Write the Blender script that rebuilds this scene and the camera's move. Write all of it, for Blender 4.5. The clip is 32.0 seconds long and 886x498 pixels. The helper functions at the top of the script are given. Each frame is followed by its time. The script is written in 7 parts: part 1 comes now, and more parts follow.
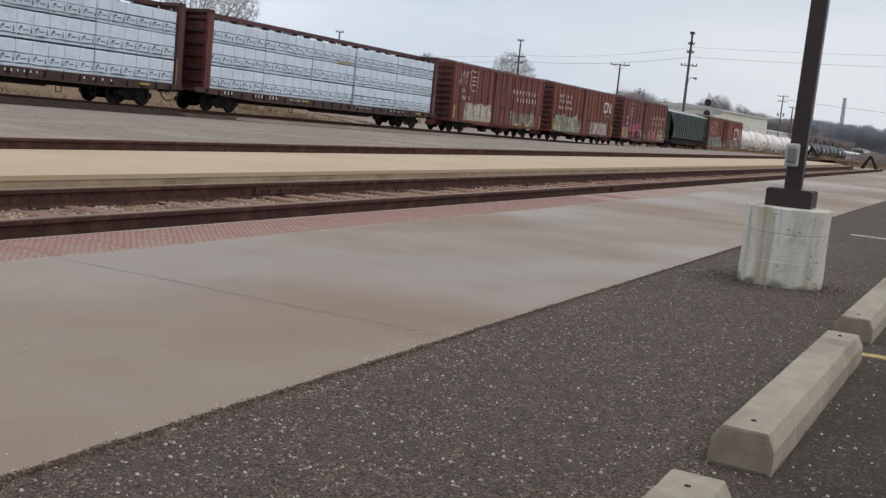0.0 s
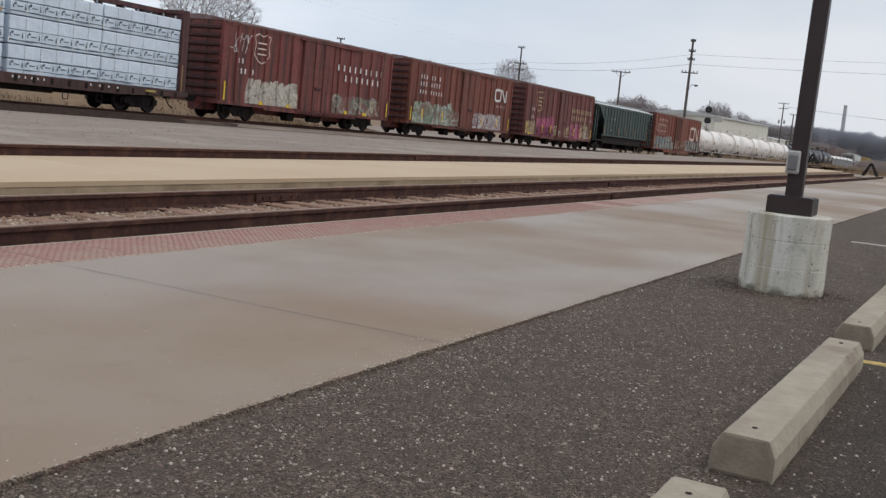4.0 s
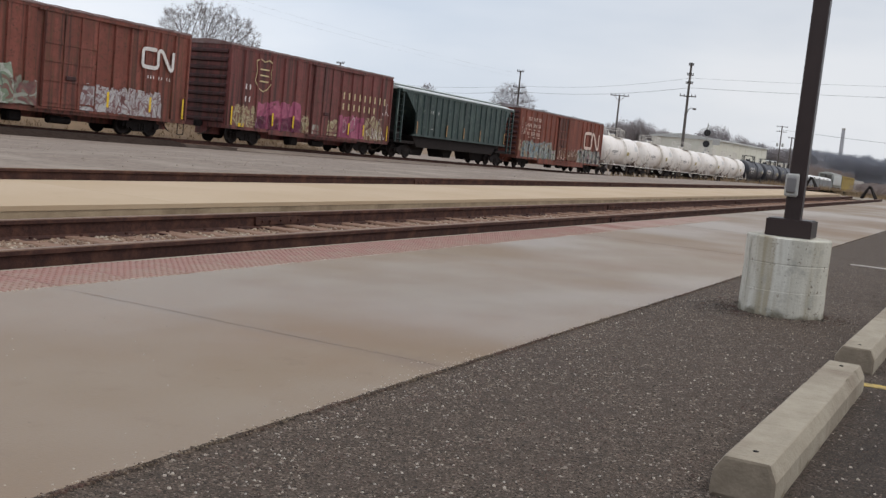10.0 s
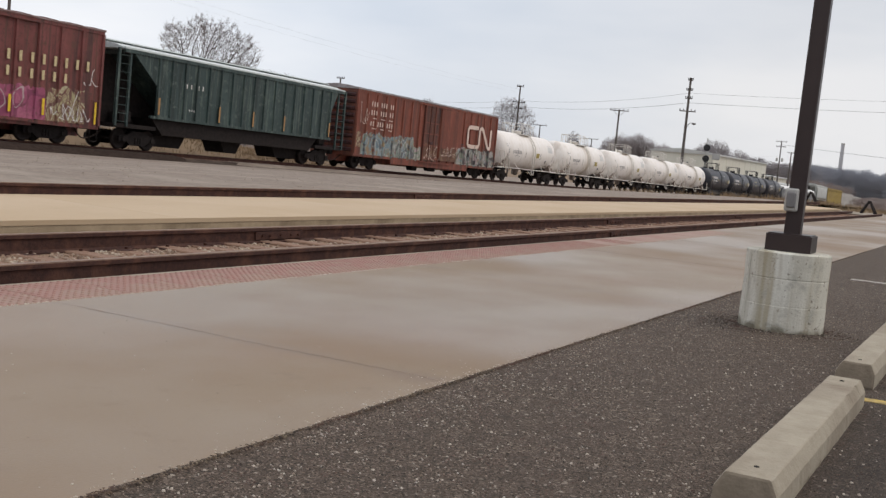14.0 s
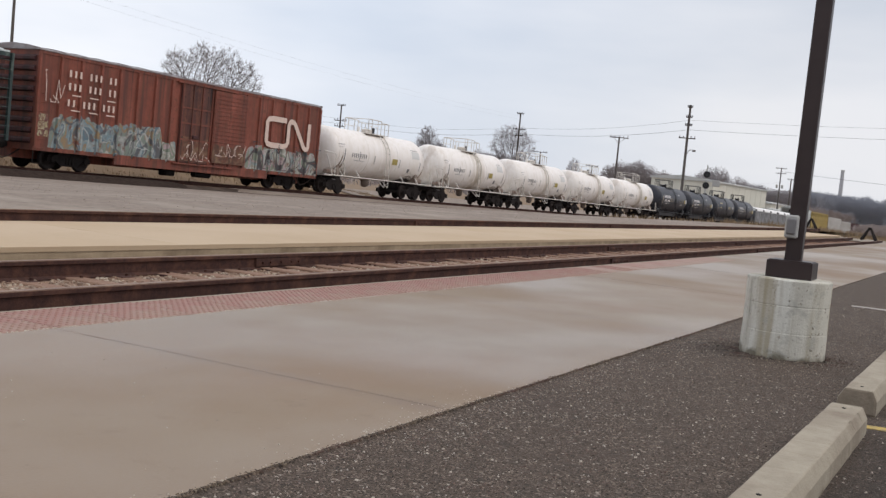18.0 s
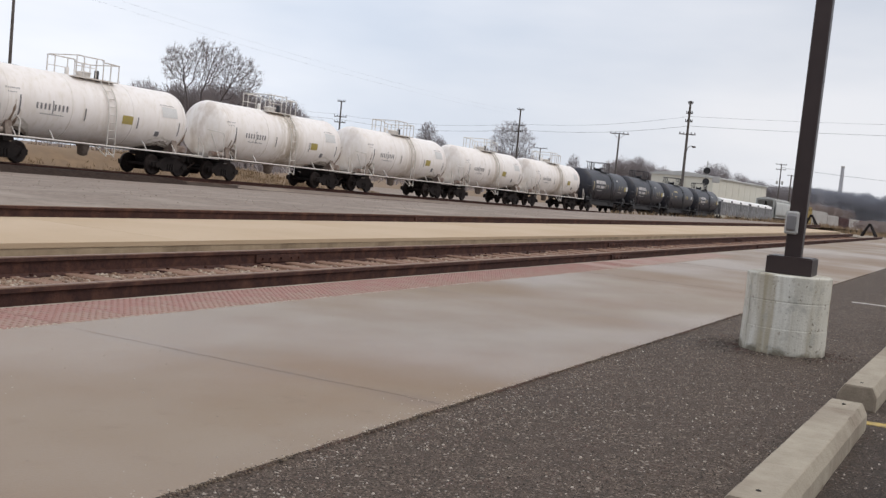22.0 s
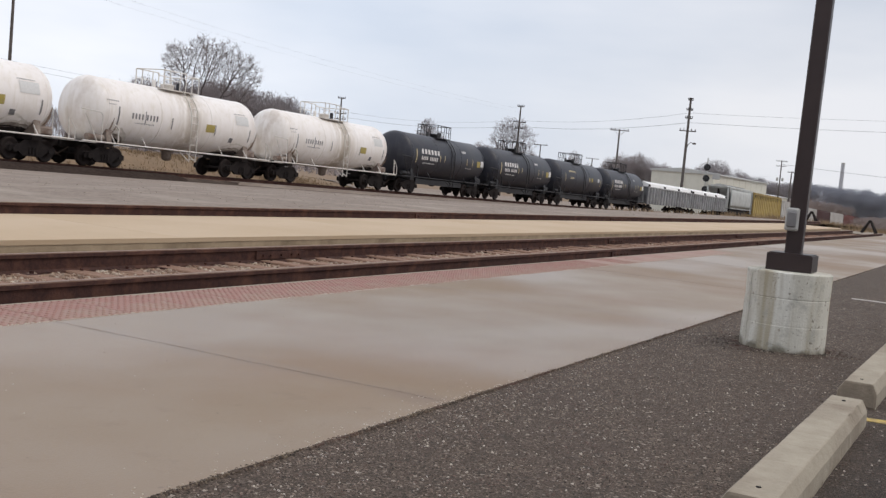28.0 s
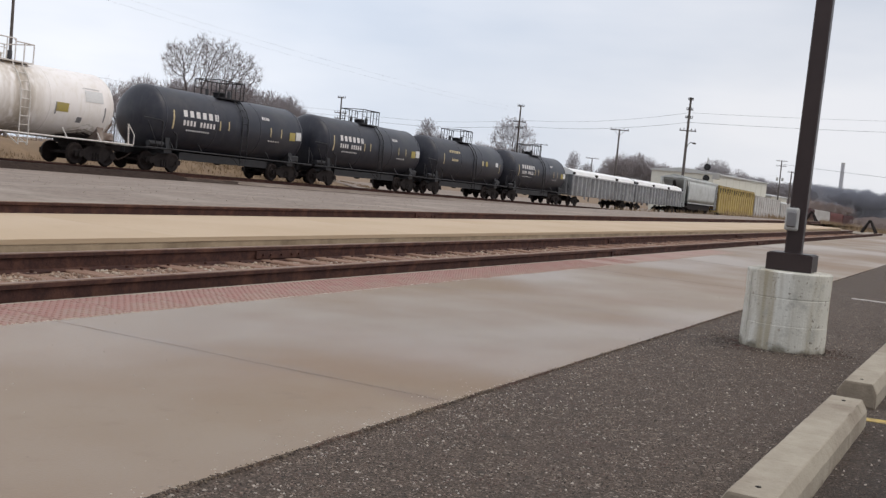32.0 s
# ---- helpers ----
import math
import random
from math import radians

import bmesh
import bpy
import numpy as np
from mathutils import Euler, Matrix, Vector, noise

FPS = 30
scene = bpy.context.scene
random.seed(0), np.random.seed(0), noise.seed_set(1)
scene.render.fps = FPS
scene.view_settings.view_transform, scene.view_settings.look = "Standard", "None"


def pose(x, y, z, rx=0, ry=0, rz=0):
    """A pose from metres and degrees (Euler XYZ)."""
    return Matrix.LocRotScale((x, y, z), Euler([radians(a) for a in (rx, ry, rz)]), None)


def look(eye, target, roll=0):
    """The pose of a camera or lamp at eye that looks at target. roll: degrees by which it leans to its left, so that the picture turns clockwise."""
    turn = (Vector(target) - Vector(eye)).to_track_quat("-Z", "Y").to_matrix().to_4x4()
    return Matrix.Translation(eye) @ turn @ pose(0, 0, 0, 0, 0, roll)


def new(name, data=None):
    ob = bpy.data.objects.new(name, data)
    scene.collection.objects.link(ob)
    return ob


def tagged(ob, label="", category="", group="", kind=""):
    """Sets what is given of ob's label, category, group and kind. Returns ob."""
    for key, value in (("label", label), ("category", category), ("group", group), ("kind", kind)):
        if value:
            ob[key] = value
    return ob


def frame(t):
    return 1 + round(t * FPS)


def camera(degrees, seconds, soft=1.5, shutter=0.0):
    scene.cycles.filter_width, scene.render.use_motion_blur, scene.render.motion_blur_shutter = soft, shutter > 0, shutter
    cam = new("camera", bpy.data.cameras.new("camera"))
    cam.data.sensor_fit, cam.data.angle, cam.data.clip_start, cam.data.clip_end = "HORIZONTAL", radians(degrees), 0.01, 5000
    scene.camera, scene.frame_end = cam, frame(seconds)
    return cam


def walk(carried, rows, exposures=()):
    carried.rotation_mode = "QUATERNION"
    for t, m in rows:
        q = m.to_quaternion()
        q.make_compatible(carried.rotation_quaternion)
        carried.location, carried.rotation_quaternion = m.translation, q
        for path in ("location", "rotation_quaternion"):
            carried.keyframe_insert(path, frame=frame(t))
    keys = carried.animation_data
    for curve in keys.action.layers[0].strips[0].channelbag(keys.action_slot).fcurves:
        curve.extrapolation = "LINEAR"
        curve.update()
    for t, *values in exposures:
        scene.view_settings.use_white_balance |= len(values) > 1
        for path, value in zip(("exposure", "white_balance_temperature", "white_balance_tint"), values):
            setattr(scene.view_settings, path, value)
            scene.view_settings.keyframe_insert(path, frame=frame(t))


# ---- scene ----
cam = camera(45.27, 32.0, soft=1.38, shutter=0.2)
EYE = Vector((0.0, 0.0, 1.11))


def aim(heading, tilt, lean):
    """A pose of the held camera: heading from +y towards +x, tilt up, lean, in degrees."""
    a, b = radians(heading), radians(tilt)
    way = Vector((math.sin(a) * math.cos(b), math.cos(a) * math.cos(b), math.sin(b)))
    return look(EYE, EYE + way, lean)


CAMERA_ROWS = [
    (0, 62.579, -7.465, 5.321),
    (0.5, 62.576, -7.396, 5.351),
    (1, 62.573, -7.474, 5.336),
    (1.5, 62.573, -7.374, 5.326),
    (2, 62.526, -7.154, 5.306),
    (2.5, 62.498, -7.124, 5.332),
    (3, 62.507, -7.157, 5.331),
    (3.5, 62.509, -7.192, 5.362),
    (5.5, 62.476, -6.682, 5.339),
    (6, 62.476, -6.837, 5.368),
    (6.5, 62.480, -6.643, 5.334),
    (7, 62.484, -6.687, 5.321),
    (7.5, 62.474, -6.517, 5.350),
    (8, 62.471, -6.458, 5.362),
    (8.5, 62.486, -6.376, 5.360),
    (9, 62.488, -6.264, 5.310),
    (9.5, 62.464, -5.987, 5.313),
    (10, 62.415, -5.854, 5.284),
    (10.5, 62.388, -5.759, 5.305),
    (11, 62.386, -5.748, 5.271),
    (11.5, 62.387, -5.633, 5.262),
    (12, 62.382, -5.555, 5.274),
    (12.5, 62.390, -5.548, 5.276),
    (13, 62.398, -5.483, 5.298),
    (13.5, 62.369, -5.320, 5.318),
    (14, 62.346, -5.068, 5.289),
    (14.5, 62.291, -4.678, 5.299),
    (16.5, 62.250, -4.026, 5.262),
    (17, 62.186, -3.755, 5.275),
    (17.5, 62.198, -3.557, 5.240),
    (18, 62.184, -3.638, 5.274),
    (18.5, 62.181, -3.755, 5.275),
    (19, 62.181, -3.755, 5.275),
    (19.5, 62.183, -3.751, 5.268),
    (20, 62.178, -3.703, 5.274),
    (20.5, 62.186, -3.785, 5.287),
    (21, 62.206, -3.887, 5.306),
    (21.5, 62.210, -3.887, 5.307),
    (22, 62.203, -3.847, 5.283),
    (22.5, 62.200, -3.845, 5.287),
    (23, 62.192, -3.846, 5.272),
    (23.5, 62.207, -4.030, 5.258),
    (24, 62.207, -4.030, 5.258),
    (24.5, 62.205, -4.006, 5.261),
    (25, 62.198, -3.972, 5.291),
    (25.5, 62.199, -3.983, 5.266),
    (27.5, 62.203, -3.997, 5.302),
    (28, 62.208, -4.022, 5.265),
    (28.5, 62.203, -3.997, 5.302),
    (29, 62.198, -3.972, 5.297),
    (29.5, 62.204, -3.951, 5.306),
    (30, 62.210, -4.023, 5.331),
    (30.5, 62.212, -4.069, 5.294),
    (31, 62.210, -4.048, 5.314),
    (31.5, 62.215, -4.036, 5.300),
    (32, 62.213, -4.043, 5.304),
]
walk(cam, [(t, aim(a, b, c)) for t, a, b, c in CAMERA_ROWS],
     [(0, 0.15, 6350, 10), (8, 0.17, 6350, 10), (11, 0.19, 6560, 10.5), (13, 0.22, 6720, 11), (16, 0.24, 6600, 11.5), (20, 0.27, 6520, 12), (32, 0.27, 6500, 12)])

# ---- sky and light: a bright overcast day ----
world = bpy.data.worlds.new("overcast")
scene.world = world
world.use_nodes = True
wn, wl = world.node_tree.nodes, world.node_tree.links
sky = wn.new("ShaderNodeTexSky")
sky.sky_type, sky.sun_disc = "NISHITA", False
sky.sun_elevation, sky.sun_rotation = radians(54), radians(154)
sky_gain = wn.new("ShaderNodeVectorMath")
sky_gain.operation = "SCALE"
sky_gain.inputs["Scale"].default_value = 0.06
wl.new(sky.outputs[0], sky_gain.inputs[0])
coord = wn.new("ShaderNodeTexCoord")
stretch = wn.new("ShaderNodeMapping")
stretch.inputs["Scale"].default_value = (1.0, 1.0, 4.0)
wl.new(coord.outputs["Generated"], stretch.inputs[0])
cloud = wn.new("ShaderNodeTexNoise")
cloud.inputs["Scale"].default_value, cloud.inputs["Detail"].default_value = 1.7, 5.0
wl.new(stretch.outputs[0], cloud.inputs["Vector"])
cloud_ramp = wn.new("ShaderNodeValToRGB")
cloud_ramp.color_ramp.elements[0].position, cloud_ramp.color_ramp.elements[0].color = 0.32, (0.60, 0.668, 0.765, 1)
cloud_ramp.color_ramp.elements[1].position, cloud_ramp.color_ramp.elements[1].color = 0.68, (0.885, 0.905, 0.94, 1)
wl.new(cloud.outputs[0], cloud_ramp.inputs[0])
layer = wn.new("ShaderNodeMixRGB")
layer.inputs[0].default_value = 0.9
wl.new(sky_gain.outputs[0], layer.inputs[1])
wl.new(cloud_ramp.outputs[0], layer.inputs[2])
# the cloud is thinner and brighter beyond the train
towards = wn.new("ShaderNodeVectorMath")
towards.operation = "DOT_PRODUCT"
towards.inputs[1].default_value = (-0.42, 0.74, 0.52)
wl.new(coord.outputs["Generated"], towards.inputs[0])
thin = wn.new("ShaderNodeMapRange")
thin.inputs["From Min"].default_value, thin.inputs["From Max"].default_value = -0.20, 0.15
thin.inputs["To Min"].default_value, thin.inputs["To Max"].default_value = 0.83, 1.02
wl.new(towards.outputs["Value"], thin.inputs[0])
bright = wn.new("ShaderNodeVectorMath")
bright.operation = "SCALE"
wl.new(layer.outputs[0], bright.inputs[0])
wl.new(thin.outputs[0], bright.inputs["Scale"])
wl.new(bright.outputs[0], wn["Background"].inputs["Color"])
wn["Background"].inputs["Strength"].default_value = 1.0

sun = new("sun", bpy.data.lights.new("sun", "SUN"))
sun.data.energy, sun.data.angle, sun.data.color = 0.9, radians(40), (1.0, 0.92, 0.82)
sun.matrix_world = look((0, 0, 60), (-0.30 * 40, 0.62 * 40, 60 - 0.95 * 40))


# ---- materials ----
def nodes_of(name):
    m = bpy.data.materials.new(name)
    m.use_nodes = True
    return m, m.node_tree.nodes, m.node_tree.links, m.node_tree.nodes["Principled BSDF"]


def noise_mix(m, scale, low, high, a, b, detail=6.0, vector=None):
    """A colour between a and b by noise in object space."""
    n, l = m.node_tree.nodes, m.node_tree.links
    tex = n.new("ShaderNodeTexNoise")
    tex.inputs["Scale"].default_value, tex.inputs["Detail"].default_value = scale, detail
    tex.inputs["Roughness"].default_value = 0.65
    if vector is None:
        vector = n.new("ShaderNodeTexCoord").outputs["Object"]
    l.new(vector, tex.inputs["Vector"])
    ramp = n.new("ShaderNodeMapRange")
    ramp.inputs["From Min"].default_value, ramp.inputs["From Max"].default_value = low, high
    l.new(tex.outputs[0], ramp.inputs[0])
    mix = n.new("ShaderNodeMixRGB")
    l.new(ramp.outputs[0], mix.inputs[0])
    for slot, value in ((1, a), (2, b)):
        if isinstance(value, tuple):
            mix.inputs[slot].default_value = (*value, 1)
        else:
            l.new(value, mix.inputs[slot])
    return mix.outputs[0]


def stretched(m, sx, sy, sz):
    n, l = m.node_tree.nodes, m.node_tree.links
    mp = n.new("ShaderNodeMapping")
    mp.inputs["Scale"].default_value = (sx, sy, sz)
    l.new(n.new("ShaderNodeTexCoord").outputs["Object"], mp.inputs[0])
    return mp.outputs[0]


def bump(m, scale, strength, distance=0.01, detail=4.0):
    n, l = m.node_tree.nodes, m.node_tree.links
    tex = n.new("ShaderNodeTexNoise")
    tex.inputs["Scale"].default_value, tex.inputs["Detail"].default_value = scale, detail
    l.new(n.new("ShaderNodeTexCoord").outputs["Object"], tex.inputs["Vector"])
    b = n.new("ShaderNodeBump")
    b.inputs["Strength"].default_value, b.inputs["Distance"].default_value = strength, distance
    l.new(tex.outputs[0], b.inputs["Height"])
    l.new(b.outputs[0], n["Principled BSDF"].inputs["Normal"])


def surface(name, base, other=None, rough=0.8, metal=0.0, scale=3.0, grime=None, grime_scale=0.6, streak=None, relief=0.0, relief_scale=60.0, spec=0.4):
    """Two tones by noise, large stains, streaks that run down, and fine relief."""
    m, n, l, p = nodes_of(name)
    col = noise_mix(m, scale, 0.35, 0.65, base, other or tuple(c * 0.8 for c in base))
    if grime:
        col = noise_mix(m, grime_scale, 0.48, 0.72, col, grime)
    if streak:
        col = noise_mix(m, 1.0, 0.5, 0.72, col, streak, vector=stretched(m, 5.0, 5.0, 0.35))
    l.new(col, p.inputs["Base Color"])
    p.inputs["Roughness"].default_value, p.inputs["Metallic"].default_value = rough, metal
    p.inputs["Specular IOR Level"].default_value = spec
    if relief:
        bump(m, relief_scale, relief)
    return m


def island_mix(name, colours, rough=0.7):
    """A colour for each loose piece of a mesh."""
    m, n, l, p = nodes_of(name)
    geo = n.new("ShaderNodeNewGeometry")
    ramp = n.new("ShaderNodeValToRGB")
    ramp.color_ramp.interpolation = "CONSTANT"
    el = ramp.color_ramp.elements
    while len(el) < len(colours):
        el.new(0.5)
    for i, c in enumerate(colours):
        el[i].position, el[i].color = i / len(colours), (*c, 1)
    l.new(geo.outputs["Random Per Island"], ramp.inputs[0])
    col = noise_mix(m, 5.0, 0.45, 0.75, ramp.outputs[0], (0.12, 0.06, 0.05))
    l.new(col, p.inputs["Base Color"])
    p.inputs["Roughness"].default_value = rough
    return m


def asphalt_material():
    """Brown-grey binder with stones of many tones set in it, worn in broad patches."""
    m, n, l, p = nodes_of("asphalt")
    obj = n.new("ShaderNodeTexCoord").outputs["Object"]
    col = noise_mix(m, 70.0, 0.40, 0.60, (0.022, 0.016, 0.012), (0.120, 0.087, 0.066), detail=3)
    height = None
    for scale, share, tones in ((150.0, 0.50, ((0.038, 0.028, 0.021), (0.139, 0.103, 0.079), (0.262, 0.207, 0.164))), (70.0, 0.86, ((0.059, 0.044, 0.034), (0.152, 0.116, 0.090), (0.35, 0.30, 0.25)))):
        v = n.new("ShaderNodeTexVoronoi")
        v.inputs["Scale"].default_value = scale
        l.new(obj, v.inputs["Vector"])
        grey = n.new("ShaderNodeSeparateColor")
        l.new(v.outputs["Color"], grey.inputs[0])
        r = n.new("ShaderNodeValToRGB")
        e = r.color_ramp.elements
        e[0].position, e[0].color = 0.0, (*tones[0], 1)
        e[1].position, e[1].color = 1.0, (*tones[2], 1)
        e.new(0.75).color = (*tones[1], 1)
        l.new(grey.outputs[0], r.inputs[0])
        pick = n.new("ShaderNodeMath")
        pick.operation, pick.inputs[1].default_value = "GREATER_THAN", share
        l.new(grey.outputs[1], pick.inputs[0])
        mix = n.new("ShaderNodeMixRGB")
        l.new(pick.outputs[0], mix.inputs[0])
        l.new(col, mix.inputs[1])
        l.new(r.outputs[0], mix.inputs[2])
        col = mix.outputs[0]
        height = height or v.outputs["Distance"]
    col = noise_mix(m, 1.6, 0.50, 0.95, col, (0.074, 0.054, 0.044), detail=8)
    col = noise_mix(m, 11.0, 0.50, 0.74, col, (0.056, 0.043, 0.034), detail=5)
    # the parking bays are darker, with an uneven border
    sep = n.new("ShaderNodeSeparateXYZ")
    l.new(obj, sep.inputs[0])
    bay = n.new("ShaderNodeMapRange")
    bay.inputs["From Min"].default_value, bay.inputs["From Max"].default_value = 0.75, 0.35
    bay.inputs["To Max"].default_value = 1.15
    l.new(sep.outputs[1], bay.inputs[0])
    rough_edge = n.new("ShaderNodeTexNoise")
    rough_edge.inputs["Scale"].default_value, rough_edge.inputs["Detail"].default_value = 1.5, 6.0
    l.new(obj, rough_edge.inputs["Vector"])
    both = n.new("ShaderNodeMath")
    both.operation = "MULTIPLY"
    l.new(bay.outputs[0], both.inputs[0])
    l.new(rough_edge.outputs[0], both.inputs[1])
    bay_tone = n.new("ShaderNodeMixRGB")
    bay_tone.inputs[2].default_value = (0.022, 0.017, 0.014, 1)
    l.new(both.outputs[0], bay_tone.inputs[0])
    l.new(col, bay_tone.inputs[1])
    col = bay_tone.outputs[0]
    dust = noise_mix(m, 0.55, 0.52, 0.75, (0.0, 0.0, 0.0), (0.020, 0.015, 0.012), detail=6)
    add = n.new("ShaderNodeMixRGB")
    add.blend_type, add.inputs[0].default_value = "ADD", 1.0
    l.new(col, add.inputs[1])
    l.new(dust, add.inputs[2])
    l.new(add.outputs[0], p.inputs["Base Color"])
    p.inputs["Roughness"].default_value = 0.85
    p.inputs["Specular IOR Level"].default_value = 0.25
    b = n.new("ShaderNodeBump")
    b.inputs["Strength"].default_value, b.inputs["Distance"].default_value = 0.7, 0.008
    l.new(height, b.inputs["Height"])
    l.new(b.outputs[0], p.inputs["Normal"])
    return m


def concrete_material(name, a, b, stain, rough=(0.35, 0.75), joints=0.0):
    """Worn concrete, damp in patches, stained brown along its cross joints."""
    m, n, l, p = nodes_of(name)
    col = noise_mix(m, 40.0, 0.3, 0.7, a, tuple(c * 0.9 for c in a))
    col = noise_mix(m, 0.9, 0.40, 0.66, col, b, detail=3, vector=stretched(m, 0.30, 0.34, 1.0))
    col = noise_mix(m, 0.8, 0.44, 0.70, col, stain, detail=6, vector=stretched(m, 0.5, 0.6, 1.0))
    col = noise_mix(m, 5.0, 0.58, 0.74, col, tuple(c * 0.86 for c in a), detail=6)
    col = noise_mix(m, 13.0, 0.66, 0.72, col, tuple(c * 0.72 for c in stain), detail=4)
    if joints:
        sep = n.new("ShaderNodeSeparateXYZ")
        l.new(n.new("ShaderNodeTexCoord").outputs["Object"], sep.inputs[0])
        fold = n.new("ShaderNodeMath")
        fold.operation, fold.inputs[1].default_value = "PINGPONG", joints / 2
        l.new(sep.outputs[0], fold.inputs[0])
        ruled = n.new("ShaderNodeTexNoise")
        ruled.inputs["Scale"].default_value, ruled.inputs["Detail"].default_value = 2.6, 6.0
        l.new(n.new("ShaderNodeTexCoord").outputs["Object"], ruled.inputs["Vector"])
        reach = n.new("ShaderNodeMapRange")
        reach.inputs["From Min"].default_value, reach.inputs["From Max"].default_value = 0.35, 0.0
        reach.inputs["To Min"].default_value, reach.inputs["To Max"].default_value = -0.55, 0.30
        l.new(fold.outputs[0], reach.inputs[0])
        total = n.new("ShaderNodeMath")
        total.operation = "ADD"
        l.new(ruled.outputs[0], total.inputs[0])
        l.new(reach.outputs[0], total.inputs[1])
        share = n.new("ShaderNodeMapRange")
        share.inputs["From Min"].default_value, share.inputs["From Max"].default_value = 0.45, 0.95
        l.new(total.outputs[0], share.inputs[0])
        mix = n.new("ShaderNodeMixRGB")
        mix.inputs[2].default_value = (0.185, 0.120, 0.072, 1)
        l.new(share.outputs[0], mix.inputs[0])
        l.new(col, mix.inputs[1])
        col = mix.outputs[0]
    l.new(col, p.inputs["Base Color"])
    wet = n.new("ShaderNodeTexNoise")
    wet.inputs["Scale"].default_value, wet.inputs["Detail"].default_value = 0.7, 4.0
    l.new(stretched(m, 0.34, 0.40, 1.0), wet.inputs["Vector"])
    mr = n.new("ShaderNodeMapRange")
    mr.inputs["From Min"].default_value, mr.inputs["From Max"].default_value = 0.40, 0.62
    mr.inputs["To Min"].default_value, mr.inputs["To Max"].default_value = rough
    l.new(wet.outputs[0], mr.inputs[0])
    l.new(mr.outputs[0], p.inputs["Roughness"])
    p.inputs["Specular IOR Level"].default_value = 0.62
    bump(m, 90.0, 0.12)
    return m


ASPHALT = asphalt_material()
SLAB = concrete_material("platform_concrete", (0.210, 0.131, 0.066), (0.234, 0.166, 0.100), (0.197, 0.110, 0.047), (0.29, 0.56), joints=4.6)
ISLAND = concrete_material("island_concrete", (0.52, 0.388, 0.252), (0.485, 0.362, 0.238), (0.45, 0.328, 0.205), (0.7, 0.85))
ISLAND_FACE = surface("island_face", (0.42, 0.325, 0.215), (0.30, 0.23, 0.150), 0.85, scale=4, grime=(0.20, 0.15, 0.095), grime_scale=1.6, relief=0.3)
PRECAST = surface("precast_concrete", (0.37, 0.322, 0.248), (0.305, 0.262, 0.20), 0.85, scale=7, grime=(0.235, 0.19, 0.142), grime_scale=2.0, relief=0.5)
PRECAST_END = surface("dark_precast", (0.265, 0.218, 0.162), (0.205, 0.165, 0.122), 0.9, scale=9, grime=(0.15, 0.115, 0.085), grime_scale=5, relief=0.4)


def drum_material():
    """Cast concrete: tan runs down from the top, grey mottling and brown soil splashed on the foot."""
    m, n, l, p = nodes_of("cast_concrete")
    col = noise_mix(m, 5.0, 0.35, 0.65, (0.60, 0.575, 0.50), (0.50, 0.475, 0.405))
    col = noise_mix(m, 1.0, 0.47, 0.62, col, (0.39, 0.34, 0.245), detail=3, vector=stretched(m, 5.5, 5.5, 0.25))
    col = noise_mix(m, 1.0, 0.52, 0.68, col, (0.68, 0.665, 0.60), detail=3, vector=stretched(m, 8.0, 8.0, 0.6))
    col = noise_mix(m, 7.0, 0.55, 0.72, col, (0.36, 0.345, 0.30), detail=7)
    col = noise_mix(m, 24.0, 0.60, 0.70, col, (0.34, 0.30, 0.235), detail=4)
    sep = n.new("ShaderNodeSeparateXYZ")
    l.new(n.new("ShaderNodeTexCoord").outputs["Object"], sep.inputs[0])
    splash = n.new("ShaderNodeTexNoise")
    splash.inputs["Scale"].default_value, splash.inputs["Detail"].default_value = 9.0, 6.0
    l.new(n.new("ShaderNodeTexCoord").outputs["Object"], splash.inputs["Vector"])
    edge = n.new("ShaderNodeMath")
    edge.operation, edge.inputs[1].default_value, edge.inputs[2].default_value = "MULTIPLY_ADD", 0.22, -0.050
    l.new(splash.outputs[0], edge.inputs[0])
    under = n.new("ShaderNodeMath")
    under.operation = "SUBTRACT"
    l.new(edge.outputs[0], under.inputs[0])
    l.new(sep.outputs[2], under.inputs[1])
    soft = n.new("ShaderNodeMapRange")
    soft.inputs["From Max"].default_value, soft.inputs["To Max"].default_value = 0.06, 0.85
    l.new(under.outputs[0], soft.inputs[0])
    mix = n.new("ShaderNodeMixRGB")
    mix.inputs[2].default_value = (0.125, 0.105, 0.068, 1)
    l.new(soft.outputs[0], mix.inputs[0])
    l.new(col, mix.inputs[1])
    l.new(mix.outputs[0], p.inputs["Base Color"])
    p.inputs["Roughness"].default_value = 0.88
    bump(m, 55.0, 0.5, 0.006)
    return m


POLE_BASE = drum_material()


